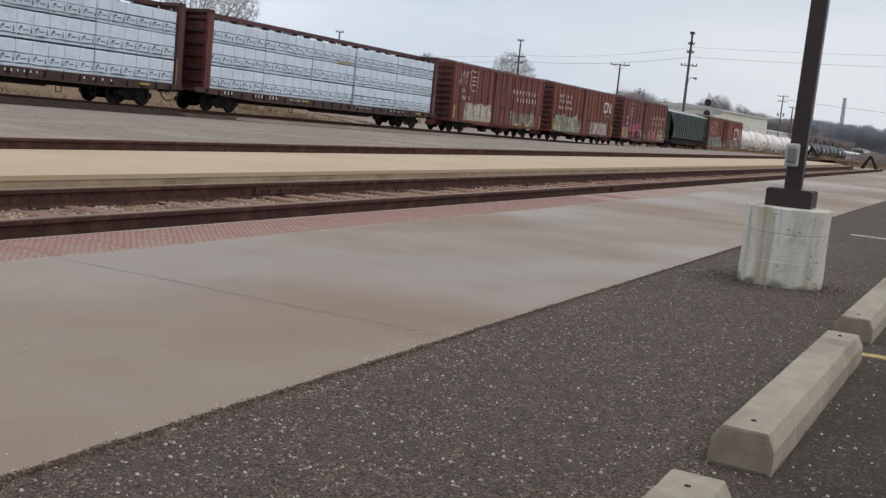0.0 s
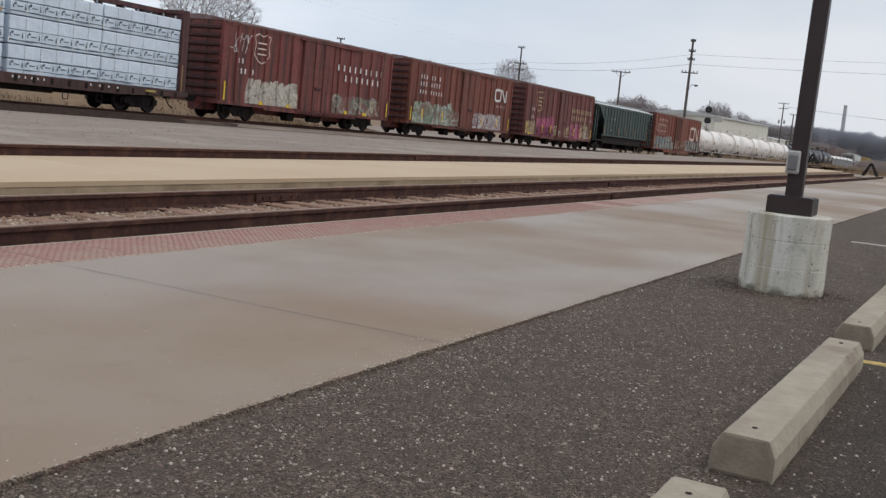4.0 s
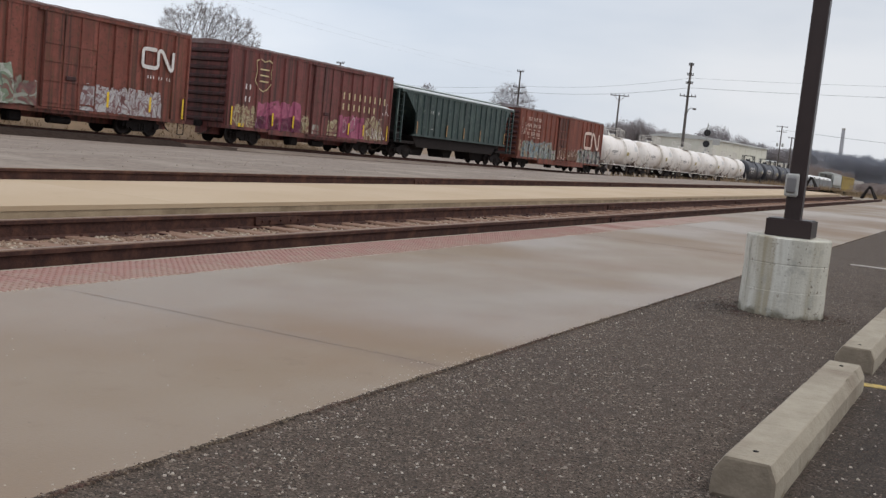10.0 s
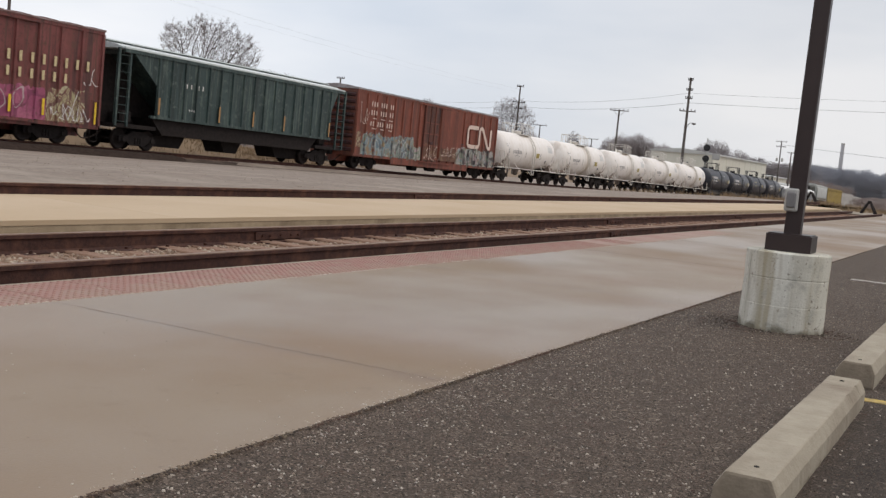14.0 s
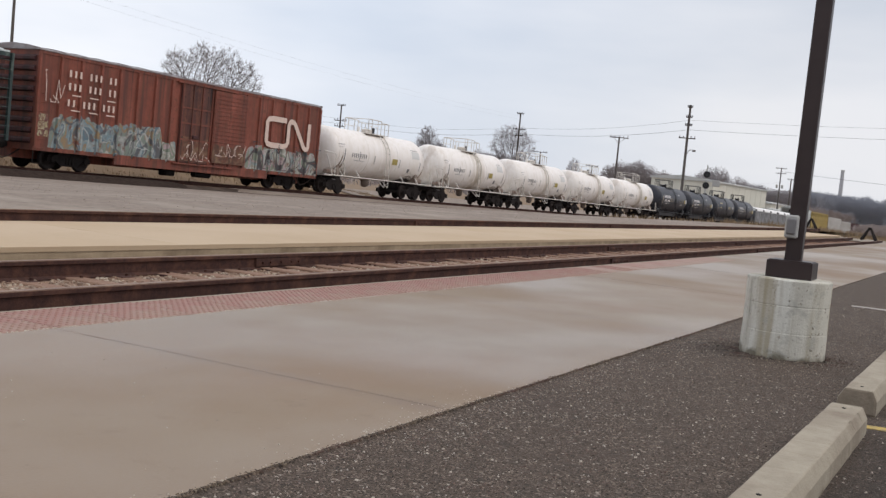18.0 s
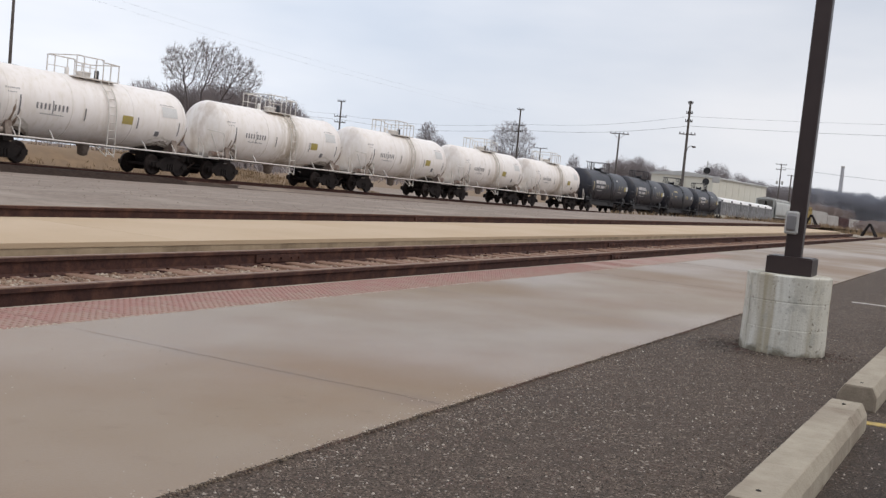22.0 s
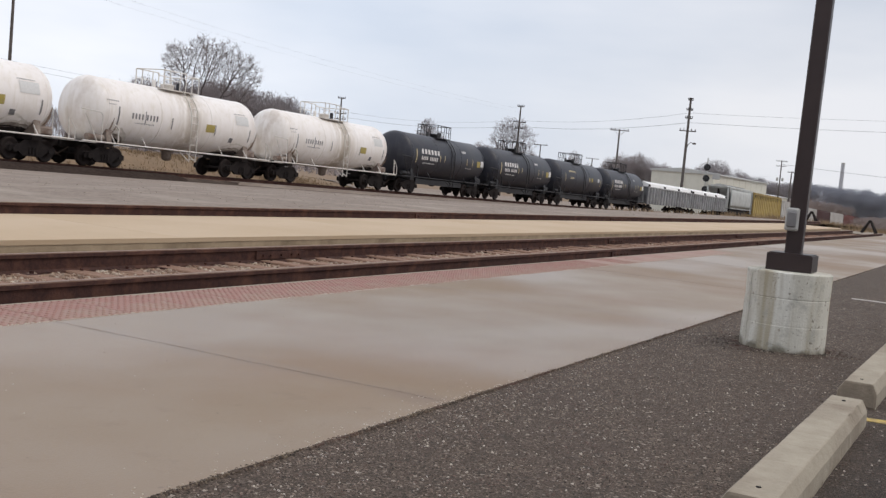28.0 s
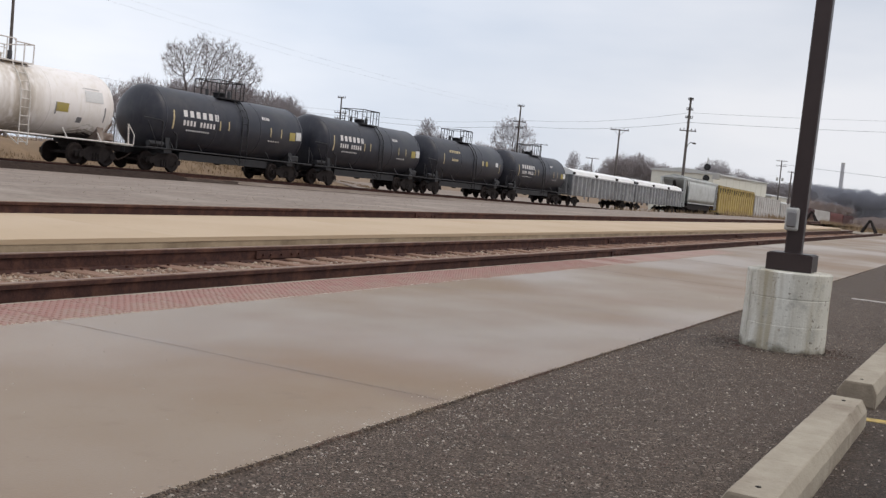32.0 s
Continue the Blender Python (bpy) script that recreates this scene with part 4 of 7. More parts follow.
def spray(name, fills, line, scale=1.1, pale=(0.50, 0.48, 0.44), under=(0.12, 0.044, 0.040), bold=0.06):
    """Sprayed paint: bent interlocking fields of colour, dark outlines and pale strokes over them, worn through in spots."""
    m, n, l, p = nodes_of(name)

    def field(size, bend, shift):
        mp = n.new("ShaderNodeMapping")
        mp.inputs["Scale"].default_value, mp.inputs["Location"].default_value = (1.0, 0.0, 0.72), (shift, 0.0, shift * 0.7)
        l.new(n.new("ShaderNodeTexCoord").outputs["Object"], mp.inputs[0])
        tex = n.new("ShaderNodeTexNoise")
        tex.inputs["Scale"].default_value, tex.inputs["Detail"].default_value, tex.inputs["Distortion"].default_value = size, 0.8, bend
        l.new(mp.outputs[0], tex.inputs["Vector"])
        return tex.outputs[0]

    def strokes(col, tone, size, bend, shift, turns, width, share=0.9):
        fold = n.new("ShaderNodeMath")
        fold.operation, fold.inputs[1].default_value = "MULTIPLY", turns
        l.new(field(size, bend, shift), fold.inputs[0])
        wave = n.new("ShaderNodeMath")
        wave.operation, wave.inputs[1].default_value = "PINGPONG", 0.5
        l.new(fold.outputs[0], wave.inputs[0])
        edge = n.new("ShaderNodeMapRange")
        edge.inputs["From Min"].default_value, edge.inputs["From Max"].default_value = width * 1.3, width * 0.8
        edge.inputs["To Max"].default_value = share
        l.new(wave.outputs[0], edge.inputs[0])
        mix = n.new("ShaderNodeMixRGB")
        mix.inputs[2].default_value = (*tone, 1)
        l.new(edge.outputs[0], mix.inputs[0])
        l.new(col, mix.inputs[1])
        return mix.outputs[0]

    ramp = n.new("ShaderNodeValToRGB")
    ramp.color_ramp.interpolation = "CONSTANT"
    e = ramp.color_ramp.elements
    count = 9
    for i in range(count):
        at = 0.26 + 0.48 * i / count
        if i == 0:
            e[0].position, e[0].color = 0.0, (*fills[0], 1)
        elif i == 1:
            e[1].position, e[1].color = at, (*fills[1 % len(fills)], 1)
        else:
            e.new(at).color = (*fills[i % len(fills)], 1)
    l.new(field(scale * 0.8, 1.3, 0.0), ramp.inputs[0])
    col = noise_mix(m, 6.0, 0.40, 0.75, ramp.outputs[0], tuple(0.5 * (a + b) for a, b in zip(fills[0], under)), detail=4)
    col = strokes(col, line, scale * 0.7, 1.2, 3.1, 4.0, bold, 0.9)
    col = strokes(col, pale, scale * 0.8, 1.0, 7.7, 3.0, 0.035, 0.6)
    col = noise_mix(m, 2.0, 0.57, 0.64, col, under, detail=9)
    col = noise_mix(m, 1.0, 0.60, 0.74, col, tuple(c * 0.75 for c in under), detail=4, vector=stretched(m, 3.0, 3.0, 0.6))
    l.new(col, p.inputs["Base Color"])
    p.inputs["Roughness"].default_value = 0.65
    return m


LEFT_TAG = spray("graffiti_silver", [(0.50, 0.47, 0.40), (0.40, 0.38, 0.32), (0.56, 0.53, 0.46)], (0.22, 0.19, 0.16), 1.5)
GREEN_TAG = spray("graffiti_green", [(0.18, 0.25, 0.17), (0.42, 0.45, 0.40), (0.26, 0.32, 0.24), (0.20, 0.08, 0.07)], (0.10, 0.13, 0.10), 1.1)
DULL_TAG = spray("graffiti_dull", [(0.16, 0.17, 0.13), (0.21, 0.20, 0.16), (0.22, 0.09, 0.08), (0.15, 0.06, 0.06)], (0.30, 0.32, 0.27), 1.0)
PALE_TAG = spray("graffiti_pale", [(0.40, 0.39, 0.40), (0.22, 0.13, 0.13), (0.48, 0.47, 0.47)], (0.16, 0.06, 0.06), 2.0)
PINK_TAG = spray("graffiti_pink", [(0.36, 0.09, 0.17), (0.42, 0.12, 0.20), (0.32, 0.07, 0.14)], (0.20, 0.04, 0.09), 0.7)
PURPLE_TAG = spray("graffiti_purple", [(0.16, 0.045, 0.11), (0.20, 0.06, 0.13)], (0.42, 0.30, 0.30), 0.6)
YELLOW_TAG = spray("graffiti_yellow", [(0.40, 0.36, 0.20), (0.20, 0.08, 0.055), (0.46, 0.42, 0.27), (0.16, 0.06, 0.05)], (0.13, 0.05, 0.045), 1.7, (0.50, 0.46, 0.32), (0.15, 0.048, 0.042), 0.09)
BLUE_TAG = spray("graffiti_blue", [(0.17, 0.27, 0.30), (0.29, 0.35, 0.35), (0.10, 0.17, 0.21), (0.38, 0.39, 0.36), (0.20, 0.25, 0.21), (0.30, 0.20, 0.10)], (0.085, 0.085, 0.095), 1.3, (0.50, 0.51, 0.48), (0.17, 0.062, 0.040), 0.10)
GREY_TAG = spray("graffiti_grey", [(0.34, 0.36, 0.31), (0.25, 0.33, 0.33), (0.43, 0.33, 0.34), (0.20, 0.25, 0.19), (0.45, 0.45, 0.41)], (0.05, 0.045, 0.05), 1.2, (0.50, 0.50, 0.46), (0.17, 0.062, 0.040), 0.11)
RUST_RUNS = surface("rust_runs", (0.085, 0.040, 0.030), (0.180, 0.072, 0.044), 0.75, scale=7, grime=(0.26, 0.17, 0.10), grime_scale=2.4, streak=(0.045, 0.026, 0.022))
OUTLINE = surface("graffiti_outline", (0.06, 0.04, 0.05), (0.10, 0.06, 0.06), 0.7, scale=5)


HOSE = surface("dusty_hose", (0.075, 0.048, 0.036), (0.040, 0.028, 0.024), 0.85, scale=6)


def truck_meshes():
    """The side frames with bolster and springs, and a wheelset, shared by all cars."""
    f = Shape()
    for side in (-1, 1):
        y = side * 1.0
        prof = [(-1.12, 0.36), (-1.12, 0.58), (-0.62, 0.66), (-0.35, 0.83), (0.35, 0.83), (0.62, 0.66), (1.12, 0.58), (1.12, 0.36), (0.72, 0.40), (0.42, 0.20), (-0.42, 0.20), (-0.72, 0.40)]
        f.prism(prof, y - 0.06, y + 0.06, "y")
        for x in (-0.865, 0.865):
            f.tube((x, y - 0.10, 0.46), (x, y + 0.13 if side > 0 else y - 0.13, 0.46), 0.13, n=10)
        for x in (-0.15, 0.0, 0.15):
            f.tube((x, y + side * 0.07, 0.27), (x, y + side * 0.07, 0.55), 0.06, n=8)
    f.soft_box(-0.24, 0.24, -1.05, 1.05, 0.52, 0.74, 0.03)
    f.tube((0, 0, 0.72), (0, 0, 0.86), 0.22, n=12)
    w = Shape().tube((0, -1.02, 0), (0, 1.02, 0), 0.075, n=10)
    for side in (-1, 1):
        prof = [(0.66, 0.10), (0.665, 0.16), (0.685, 0.37), (0.68, 0.46), (0.70, 0.455), (0.78, 0.44), (0.80, 0.43), (0.80, 0.37), (0.74, 0.30), (0.745, 0.16), (0.82, 0.13), (0.82, 0.075)]
        w.lathe([(side * a, r) for a, r in prof], "y", 24)
        for q in range(6):
            ang = q * math.pi / 3
            w.tube((0.22 * math.cos(ang), side * 0.74, 0.22 * math.sin(ang)), (0.22 * math.cos(ang), side * 0.765, 0.22 * math.sin(ang)), 0.03, n=6)
    return f.mesh("truck", STEEL_DARK), w.mesh("wheelset", WHEEL)


TRUCK, WHEELSET = truck_meshes()
CARS, WHEELS, POSTS = [], [], {}


def car(name, label, category, a0, a1, truck_at, group="freight cars of the train"):
    """An empty car between two places along the train, with couplers and trucks."""
    ob = thing(name, label, category, group)
    CARS.append((ob, (a0 + a1) / 2))
    half = (a1 - a0) / 2
    for sx in (-1, 1):
        t = part("truck", TRUCK, STEEL_DARK, ob, "dark grimy truck", at=pose(sx * truck_at, 0, 0))
        for k in (-0.865, 0.865):
            w = part("wheelset", WHEELSET, WHEEL, t, at=pose(k, 0, 0.46))
            WHEELS.append((w, k))
        c = Shape().soft_box(half - 0.6, half + 0.42, -0.09, 0.09, 0.78, 0.98, 0.02) if sx > 0 else Shape().soft_box(-half - 0.42, -half + 0.6, -0.09, 0.09, 0.78, 0.98, 0.02)
        c.soft_box(sx * (half + 0.28) - 0.14, sx * (half + 0.28) + 0.14, -0.15, 0.15, 0.72, 1.02, 0.03)
        part("coupler", c, STEEL_DARK, ob)
        hose = [(sx * (half - 0.3 + 0.74 * k / 6), -0.45 + 0.04 * k, 0.74 - 0.40 * math.sin(k / 6 * math.pi / 2)) for k in range(7)]
        part("air_hose", Shape().rod(hose, 0.030, 6), HOSE, ob, "sagging brown brake hose")
    return ob, half


SIDE = -1.53    # the side of a car that faces the platform


def letters(rows, material, parent, y, name="lettering", label=""):
    """Plain bars for words: each row is x, z, count, pitch, width, height, with gaps where given."""
    for x, z, count, pitch, w, h, *skip in rows:
        s = Shape()
        for i in range(count):
            if not (skip and i in skip[0]):
                a = x + i * pitch + w * 0.2
                s.add([(a, y - 0.004, z), (a + w * 0.40, y - 0.004, z), (a + w * 0.40, y - 0.004, z + h * 0.92), (a, y - 0.004, z + h * 0.92)], [(0, 1, 2, 3)])
        tagged(part(name, s, material, parent, label), kind="stuff")


def graffiti(x0, x1, z0, z1, y, material, parent, seed, blobs=7, label="sprayed graffiti"):
    """One sprayed piece with a lumpy upper edge; on a side with posts it runs over them."""
    r = random.Random(seed)
    s = Shape()
    heights = []
    for k in range(blobs):
        heights.append((r.uniform(0.88, 1.02), r.uniform(-0.10, 0.10), r.uniform(0.2, 0.8)))
    xs = {round(x0 + (x1 - x0) * i / (blobs * 8), 4) for i in range(blobs * 8 + 1)}
    posts = POSTS.get(parent.name, []) if y > -1.59 else []
    for p in posts:
        xs |= {round(p + q, 4) for q in (-0.083, -0.052, 0.052, 0.083) if x0 < p + q < x1}
    xs = sorted(xs)

    def rim(x):
        t = (x - x0) / (x1 - x0)
        tall_, tip, at = heights[min(int(t * blobs), blobs - 1)]
        f = t * blobs % 1.0
        lump = min(1.0, 5 * f + 0.86, 5 * (1 - f) + 0.86)
        edge = min(1.0, 0.6 + 12 * t, 0.6 + 12 * (1 - t))
        return z0 + (z1 - z0) * tall_ * lump * edge * (0.90 + tip * math.exp(-((f - at) / 0.2) ** 2) + 0.035 * noise.noise((x * 4, seed, 0)))

    def skin(x):
        if y <= -1.59:
            return y - 0.006
        near = min((abs(x - p) for p in posts), default=9.0)
        return -1.508 - 0.089 * min(1.0, max(0.0, (0.0835 - near) / 0.031))

    base = [z0 + (z1 - z0) * 0.02 * (1 + noise.noise((x * 4, seed, 5))) for x in xs]
    for (a, za), (b, zb) in zip(zip(xs, base), list(zip(xs, base))[1:]):
        za, zb = [max(z, 0.915) if skin(q) < -1.51 and y > -1.59 else z for q, z in ((a, za), (b, zb))]
        s.quad((a, skin(a), za), (b, skin(b), zb), (b, skin(b), rim(b)), (a, skin(a), rim(a)))
    return part("graffiti", s, material, parent, label)


def boxcar(a0, a1, paint, roof_mat, label, high=4.62, floor=0.74, door=None, posts=14, end_mat=None, yellow=True, reflect=(), tall=(), belly=0.10, door_paint=None):
    ob, h = car("boxcar", label, "boxcar", a0, a1, (a1 - a0) / 2 - 2.3)
    eave = high - 0.22
    y = 1.50
    body = Shape().box(-h, h, -y, y, floor, eave)
    part("body", body, paint, ob)
    part("side_sill", Shape().box(-h * 0.55, h * 0.55, -y - 0.01, -y + 0.1, floor - belly, floor).box(-h, h, -y - 0.015, -y, floor, floor + 0.16).box(-h, h, -0.35, 0.35, floor - 0.35, floor), paint, ob)
    part("eave_rail", Shape().box(-h, h, -y - 0.03, -y, eave - 0.12, eave).box(-h, h, y, y + 0.03, eave - 0.12, eave), paint, ob)
    # roof of bowed sheets with raised seams
    arch = [(-y - 0.05, eave), (-y - 0.05, eave + 0.05), (-y * 0.55, high - 0.06), (0, high), (y * 0.55, high - 0.06), (y + 0.05, eave + 0.05), (y + 0.05, eave)]
    roof = part("roof", Shape().prism(arch, -h - 0.04, h + 0.04), roof_mat, ob)
    seams = Shape()
    n = max(8, int(2 * h / 1.2))
    for i in range(n + 1):
        x = -h + 2 * h * i / n
        seams.prism([(u, w + 0.035) for u, w in arch], x - 0.05, x + 0.05)
    part("seam", seams, roof_mat, roof)
    # posts on the side that can be seen, and on the back
    d0, d1 = door or (0, 0)
    post_me = Shape()
    post_me.prism([(-0.075, -y), (-0.05, -y - 0.085), (0.05, -y - 0.085), (0.075, -y)], floor + 0.16, eave - 0.12, "z")
    post_me = post_me.mesh("side_post", paint)
    POSTS[ob.name] = []
    for i in range(posts + 1):
        x = -h + 0.06 + (2 * h - 0.12) * i / posts
        if door and d0 - 0.1 < x < d1 + 0.1:
            continue
        POSTS[ob.name].append(x)
        part("side_post", post_me, paint, ob, at=pose(x, 0, 0))
    if door:
        dr = part("door", Shape().soft_box(d0, d1, -y - 0.09, -y - 0.01, floor + 0.12, eave - 0.16, 0.02), door_paint or paint, ob, "plug door with rod gear")
        for x in (d0 + 0.04, d1 - 0.04, d0 + (d1 - d0) * 0.36, d0 + (d1 - d0) * 0.66):
            part("lock_rod", Shape().tube((x, -y - 0.12, floor + 0.05), (x, -y - 0.12, eave - 0.1), 0.025, n=6), paint, dr)
        for z in (floor + 0.3, floor + 1.15, floor + 1.9, floor + 2.6):
            part("door_rail", Shape().box(d0 + 0.06, d1 - 0.06, -y - 0.115, -y - 0.09, z, z + 0.07), paint, dr)
        part("door_gear", Shape().soft_box(d0 + (d1 - d0) * 0.42, d0 + (d1 - d0) * 0.60, -y - 0.16, -y - 0.09, floor + 1.25, floor + 1.42, 0.02), GRIMY_END, dr, "grimy locking gear")
        for z in (floor + 0.04, eave - 0.17):
            part("door_track", Shape().box(d0 - 0.3, d1 + (d1 - d0) * 0.9, -y - 0.13, -y - 0.01, z, z + 0.07), paint, ob)
    # corrugated ends
    for sx in (-1, 1):
        e = Shape()
        for i in range(9):
            z = floor + 0.25 + i * (eave - floor - 0.45) / 8.6
            e.prism([(sx * h, z), (sx * (h + 0.09), z + 0.06), (sx * (h + 0.09), z + 0.16), (sx * h, z + 0.24)], -y + 0.12, y - 0.12, "y")
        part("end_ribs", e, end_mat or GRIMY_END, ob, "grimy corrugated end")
        rung = Shape().rod([(sx * h - sx * 0.06, -y - 0.07, 0), (sx * h - sx * 0.50, -y - 0.07, 0)], 0.014, 5).mesh("rung", paint)
        for k in range(8 if sx < 0 else 4):
            part("rung", rung, paint, ob, at=pose(0, 0, floor + 0.1 + 0.36 * k))
        st = Shape()
        st.rod([(sx * (h - 0.05), -y, floor), (sx * (h - 0.05), -y, floor - 0.5), (sx * (h - 0.45), -y, floor - 0.5), (sx * (h - 0.45), -y, floor)], 0.02, 5)
        part("sill_step", st, STEEL_DARK, ob)
        b = Shape().box(sx * (h - 1.5) - 0.9, sx * (h - 1.5) + 0.9, -0.3, 0.3, floor - 0.25, floor)
        part("bolster", b, STEEL_DARK, ob)
    part("brake_reservoir", Shape().soft_box(-1.6, -0.9, -1.0, -0.5, floor - 0.55, floor - 0.1, 0.08), STEEL_DARK, ob)
    part("brake_cylinder", Shape().tube((0.4, -0.9, floor - 0.35), (1.5, -0.9, floor - 0.35), 0.16, n=10), STEEL_DARK, ob)
    if yellow:
        for x in (-h + 0.25, h - 0.35):
            part("reflector", Shape().box(x, x + 0.10, -y - 0.098, -y - 0.09, floor + 0.2, floor + 1.1), SAFETY, ob, "yellow reflective strip")
    for x in reflect:
        part("reflector", Shape().box(x - 0.22, x + 0.22, -y - 0.068, -y - 0.06, floor + 0.14, floor + 0.32), SAFETY, ob, "yellow reflective patch")
    for x in tall:
        part("reflector", Shape().box(x - 0.06, x + 0.06, -y - 0.098, -y - 0.09, floor + 0.35, floor + 1.0), SAFETY, ob, "yellow reflective strip")
    return ob, h


def shield(parent, x, z, w, h, y, material):
    """A crest drawn as an outline."""
    pts = [(-0.5, 0.42), (-0.25, 0.5), (0.0, 0.42), (0.25, 0.5), (0.5, 0.42), (0.42, 0.1), (0.5, -0.2), (0.25, -0.42), (0.0, -0.5), (-0.25, -0.42), (-0.5, -0.2), (-0.42, 0.1)]
    s = Shape()
    n = len(pts)
    for k in range(n):
        (a, b), (c, d) = pts[k], pts[(k + 1) % n]
        s.quad((x + a * w, y, z + b * h), (x + c * w, y, z + d * h), (x + c * w * 0.92, y, z + d * h * 0.93), (x + a * w * 0.92, y, z + b * h * 0.93))
    for k in (0.18, 0.0, -0.18):
        s.box(x - w * 0.28, x + w * 0.28, y - 0.004, y, z + k * h - 0.035, z + k * h + 0.035)
    return part("crest", s, material, parent, "outlined crest")


def monogram(parent, x, z, w, h, t, y, material):
    """A company mark: one broad ribbon, bent round, up, slanting down and up again."""
    line = [(0.44, 1.0), (0.12, 1.0), (0.03, 0.96), (0.0, 0.86), (0.0, 0.14), (0.03, 0.04), (0.12, 0.0), (0.40, 0.0), (0.47, 0.05), (0.50, 0.16), (0.50, 0.88), (0.53, 0.98), (0.58, 1.0), (0.635, 0.95), (0.90, 0.05), (0.945, 0.0), (0.985, 0.03), (1.0, 0.14), (1.0, 1.02)]
    pts = [Vector((x + t / 2 + u * (w - t), z + t / 2 + v * (h - t))) for u, v in line]
    rims = []
    for i, p in enumerate(pts):
        a, b = pts[max(i - 1, 0)], pts[min(i + 1, len(pts) - 1)]
        d = (b - a).normalized()
        rims.append((p + Vector((-d.y, d.x)) * t / 2, p - Vector((-d.y, d.x)) * t / 2))
    s = Shape()
    for (a, b), (c, d) in zip(rims, rims[1:]):
        s.quad((a.x, y, a.y), (b.x, y, b.y), (d.x, y, d.y), (c.x, y, c.y))
    return part("company_mark", s, material, parent, "broad painted ribbon mark")


def scribble(parent, x, z, w, h, y, material, seed, strokes=6):
    """A hand-drawn tag of thin bent lines."""
    r = random.Random(seed)
    s = Shape()
    for k in range(strokes):
        px, pz = x + w * (k + r.uniform(0, 0.8)) / strokes, z + h * r.uniform(0, 0.4)
        for _ in range(r.randint(3, 6)):
            qx, qz = px + w / strokes * r.uniform(-0.4, 1.0), min(max(pz + h * r.uniform(-0.7, 0.7), z), z + h)
            d = Vector((qx - px, 0, qz - pz))
            if d.length > 0.02:
                o = Vector((-d.z, 0, d.x)).normalized() * 0.015
                a, b = Vector((px, y - 0.008, pz)), Vector((qx, y - 0.008, qz))
                s.quad(a - o, b - o, b + o, a + o)
            px, pz = qx, qz
    return tagged(part("scribbled_tag", s, material, parent, "thin scribbled tag"), kind="stuff")


# first boxcar: crest, two lines of lettering, silver graffiti
b1, h1 = boxcar(64.55, 80.4, OXIDE, ROOF_RED, "dark oxide red boxcar with crest, lettering and silver graffiti", high=4.90, door=(-1.35, 1.6), reflect=(-4.6, -2.3, 0.1, 3.2, 5.2))
shield(b1, -h1 + 3.05, 3.65, 1.30, 1.5, SIDE - 0.03, PINK_MARK)
letters([(1.95, 3.25, 9, 0.58, 0.34, 0.36), (2.75, 2.70, 7, 0.58, 0.34, 0.36), (-h1 + 1.15, 2.80, 2, 0.30, 0.26, 0.26), (-h1 + 1.10, 2.30, 5, 0.30, 0.26, 0.28, (3,)), (-1.0 + 0.6, 3.0, 4, 0.24, 0.18, 0.22)], WHITE_MARK, b1, SIDE - 0.04)
graffiti(-h1 + 2.0, -1.5, 0.80, 2.35, SIDE - 0.045, LEFT_TAG, b1, 11)
graffiti(1.7, 6.7, 0.82, 2.1, SIDE - 0.045, DULL_TAG, b1, 12, 6)
scribble(b1, -h1 + 0.5, 3.3, 1.3, 0.9, SIDE - 0.045, WHITE_MARK, 3)
scribble(b1, 4.6, 1.0, 2.0, 0.8, SIDE - 0.05, CREAM_MARK, 4)
# second boxcar
b2, h2 = boxcar(82.8, 98.4, FREIGHT_BROWN, ROOF_RED, "brown-red boxcar with white company mark and green graffiti", high=4.95, door=(-0.6, 2.2), posts=17, tall=(-6.0, -3.2, 2.9, 5.4), reflect=(1.6,))
letters([(-h2 + 1.2, 3.65, 8, 0.36, 0.26, 0.30, (3, 6)), (-h2 + 1.2, 3.20, 8, 0.36, 0.26, 0.30, (3,)), (-h2 + 1.2, 2.70, 9, 0.36, 0.26, 0.28, (3,)), (5.1, 2.55, 9, 0.17, 0.12, 0.14, (3, 6))], WHITE_MARK, b2, SIDE - 0.06)
monogram(b2, 4.70, 2.95, 2.05, 0.95, 0.165, SIDE - 0.06, WHITE_MARK)
graffiti(-h2 + 0.5, -1.9, 0.80, 2.45, SIDE - 0.06, GREEN_TAG, b2, 21, 7)
graffiti(1.4, 6.1, 0.85, 2.1, SIDE - 0.06, PALE_TAG, b2, 22, 9)
graffiti(-1.9, -0.8, 0.85, 2.0, SIDE - 0.06, DULL_TAG, b2, 23, 3)
# third boxcar
b3, h3 = boxcar(101.3, 116.7, MAROON, ROOF_RED, "dark maroon boxcar with yellow crest and pink graffiti", high=4.98, door=(-0.65, 1.95), tall=(-4.1, -2.3, 3.1, 4.7), reflect=(-6.6,))
shield(b3, -h3 + 2.65, 3.55, 1.4, 1.65, SIDE - 0.03, CREAM_MARK)
letters([(2.25, 3.05, 9, 0.56, 0.33, 0.42), (2.25, 2.45, 7, 0.56, 0.33, 0.40), (-0.4, 2.95, 5, 0.24, 0.18, 0.22)], CREAM_MARK, b3, SIDE - 0.04)
letters([(-h3 + 1.2, 2.75, 2, 0.32, 0.24, 0.28), (-h3 + 1.2, 2.15, 2, 0.32, 0.24, 0.28)], WHITE_MARK, b3, SIDE - 0.04)
graffiti(-h3 + 2.3, -1.5, 0.8, 2.65, SIDE - 0.04, PINK_TAG, b3, 31, 4)
graffiti(-h3 + 2.2, -1.3, 0.76, 1.75, SIDE - 0.048, PURPLE_TAG, b3, 32, 5)
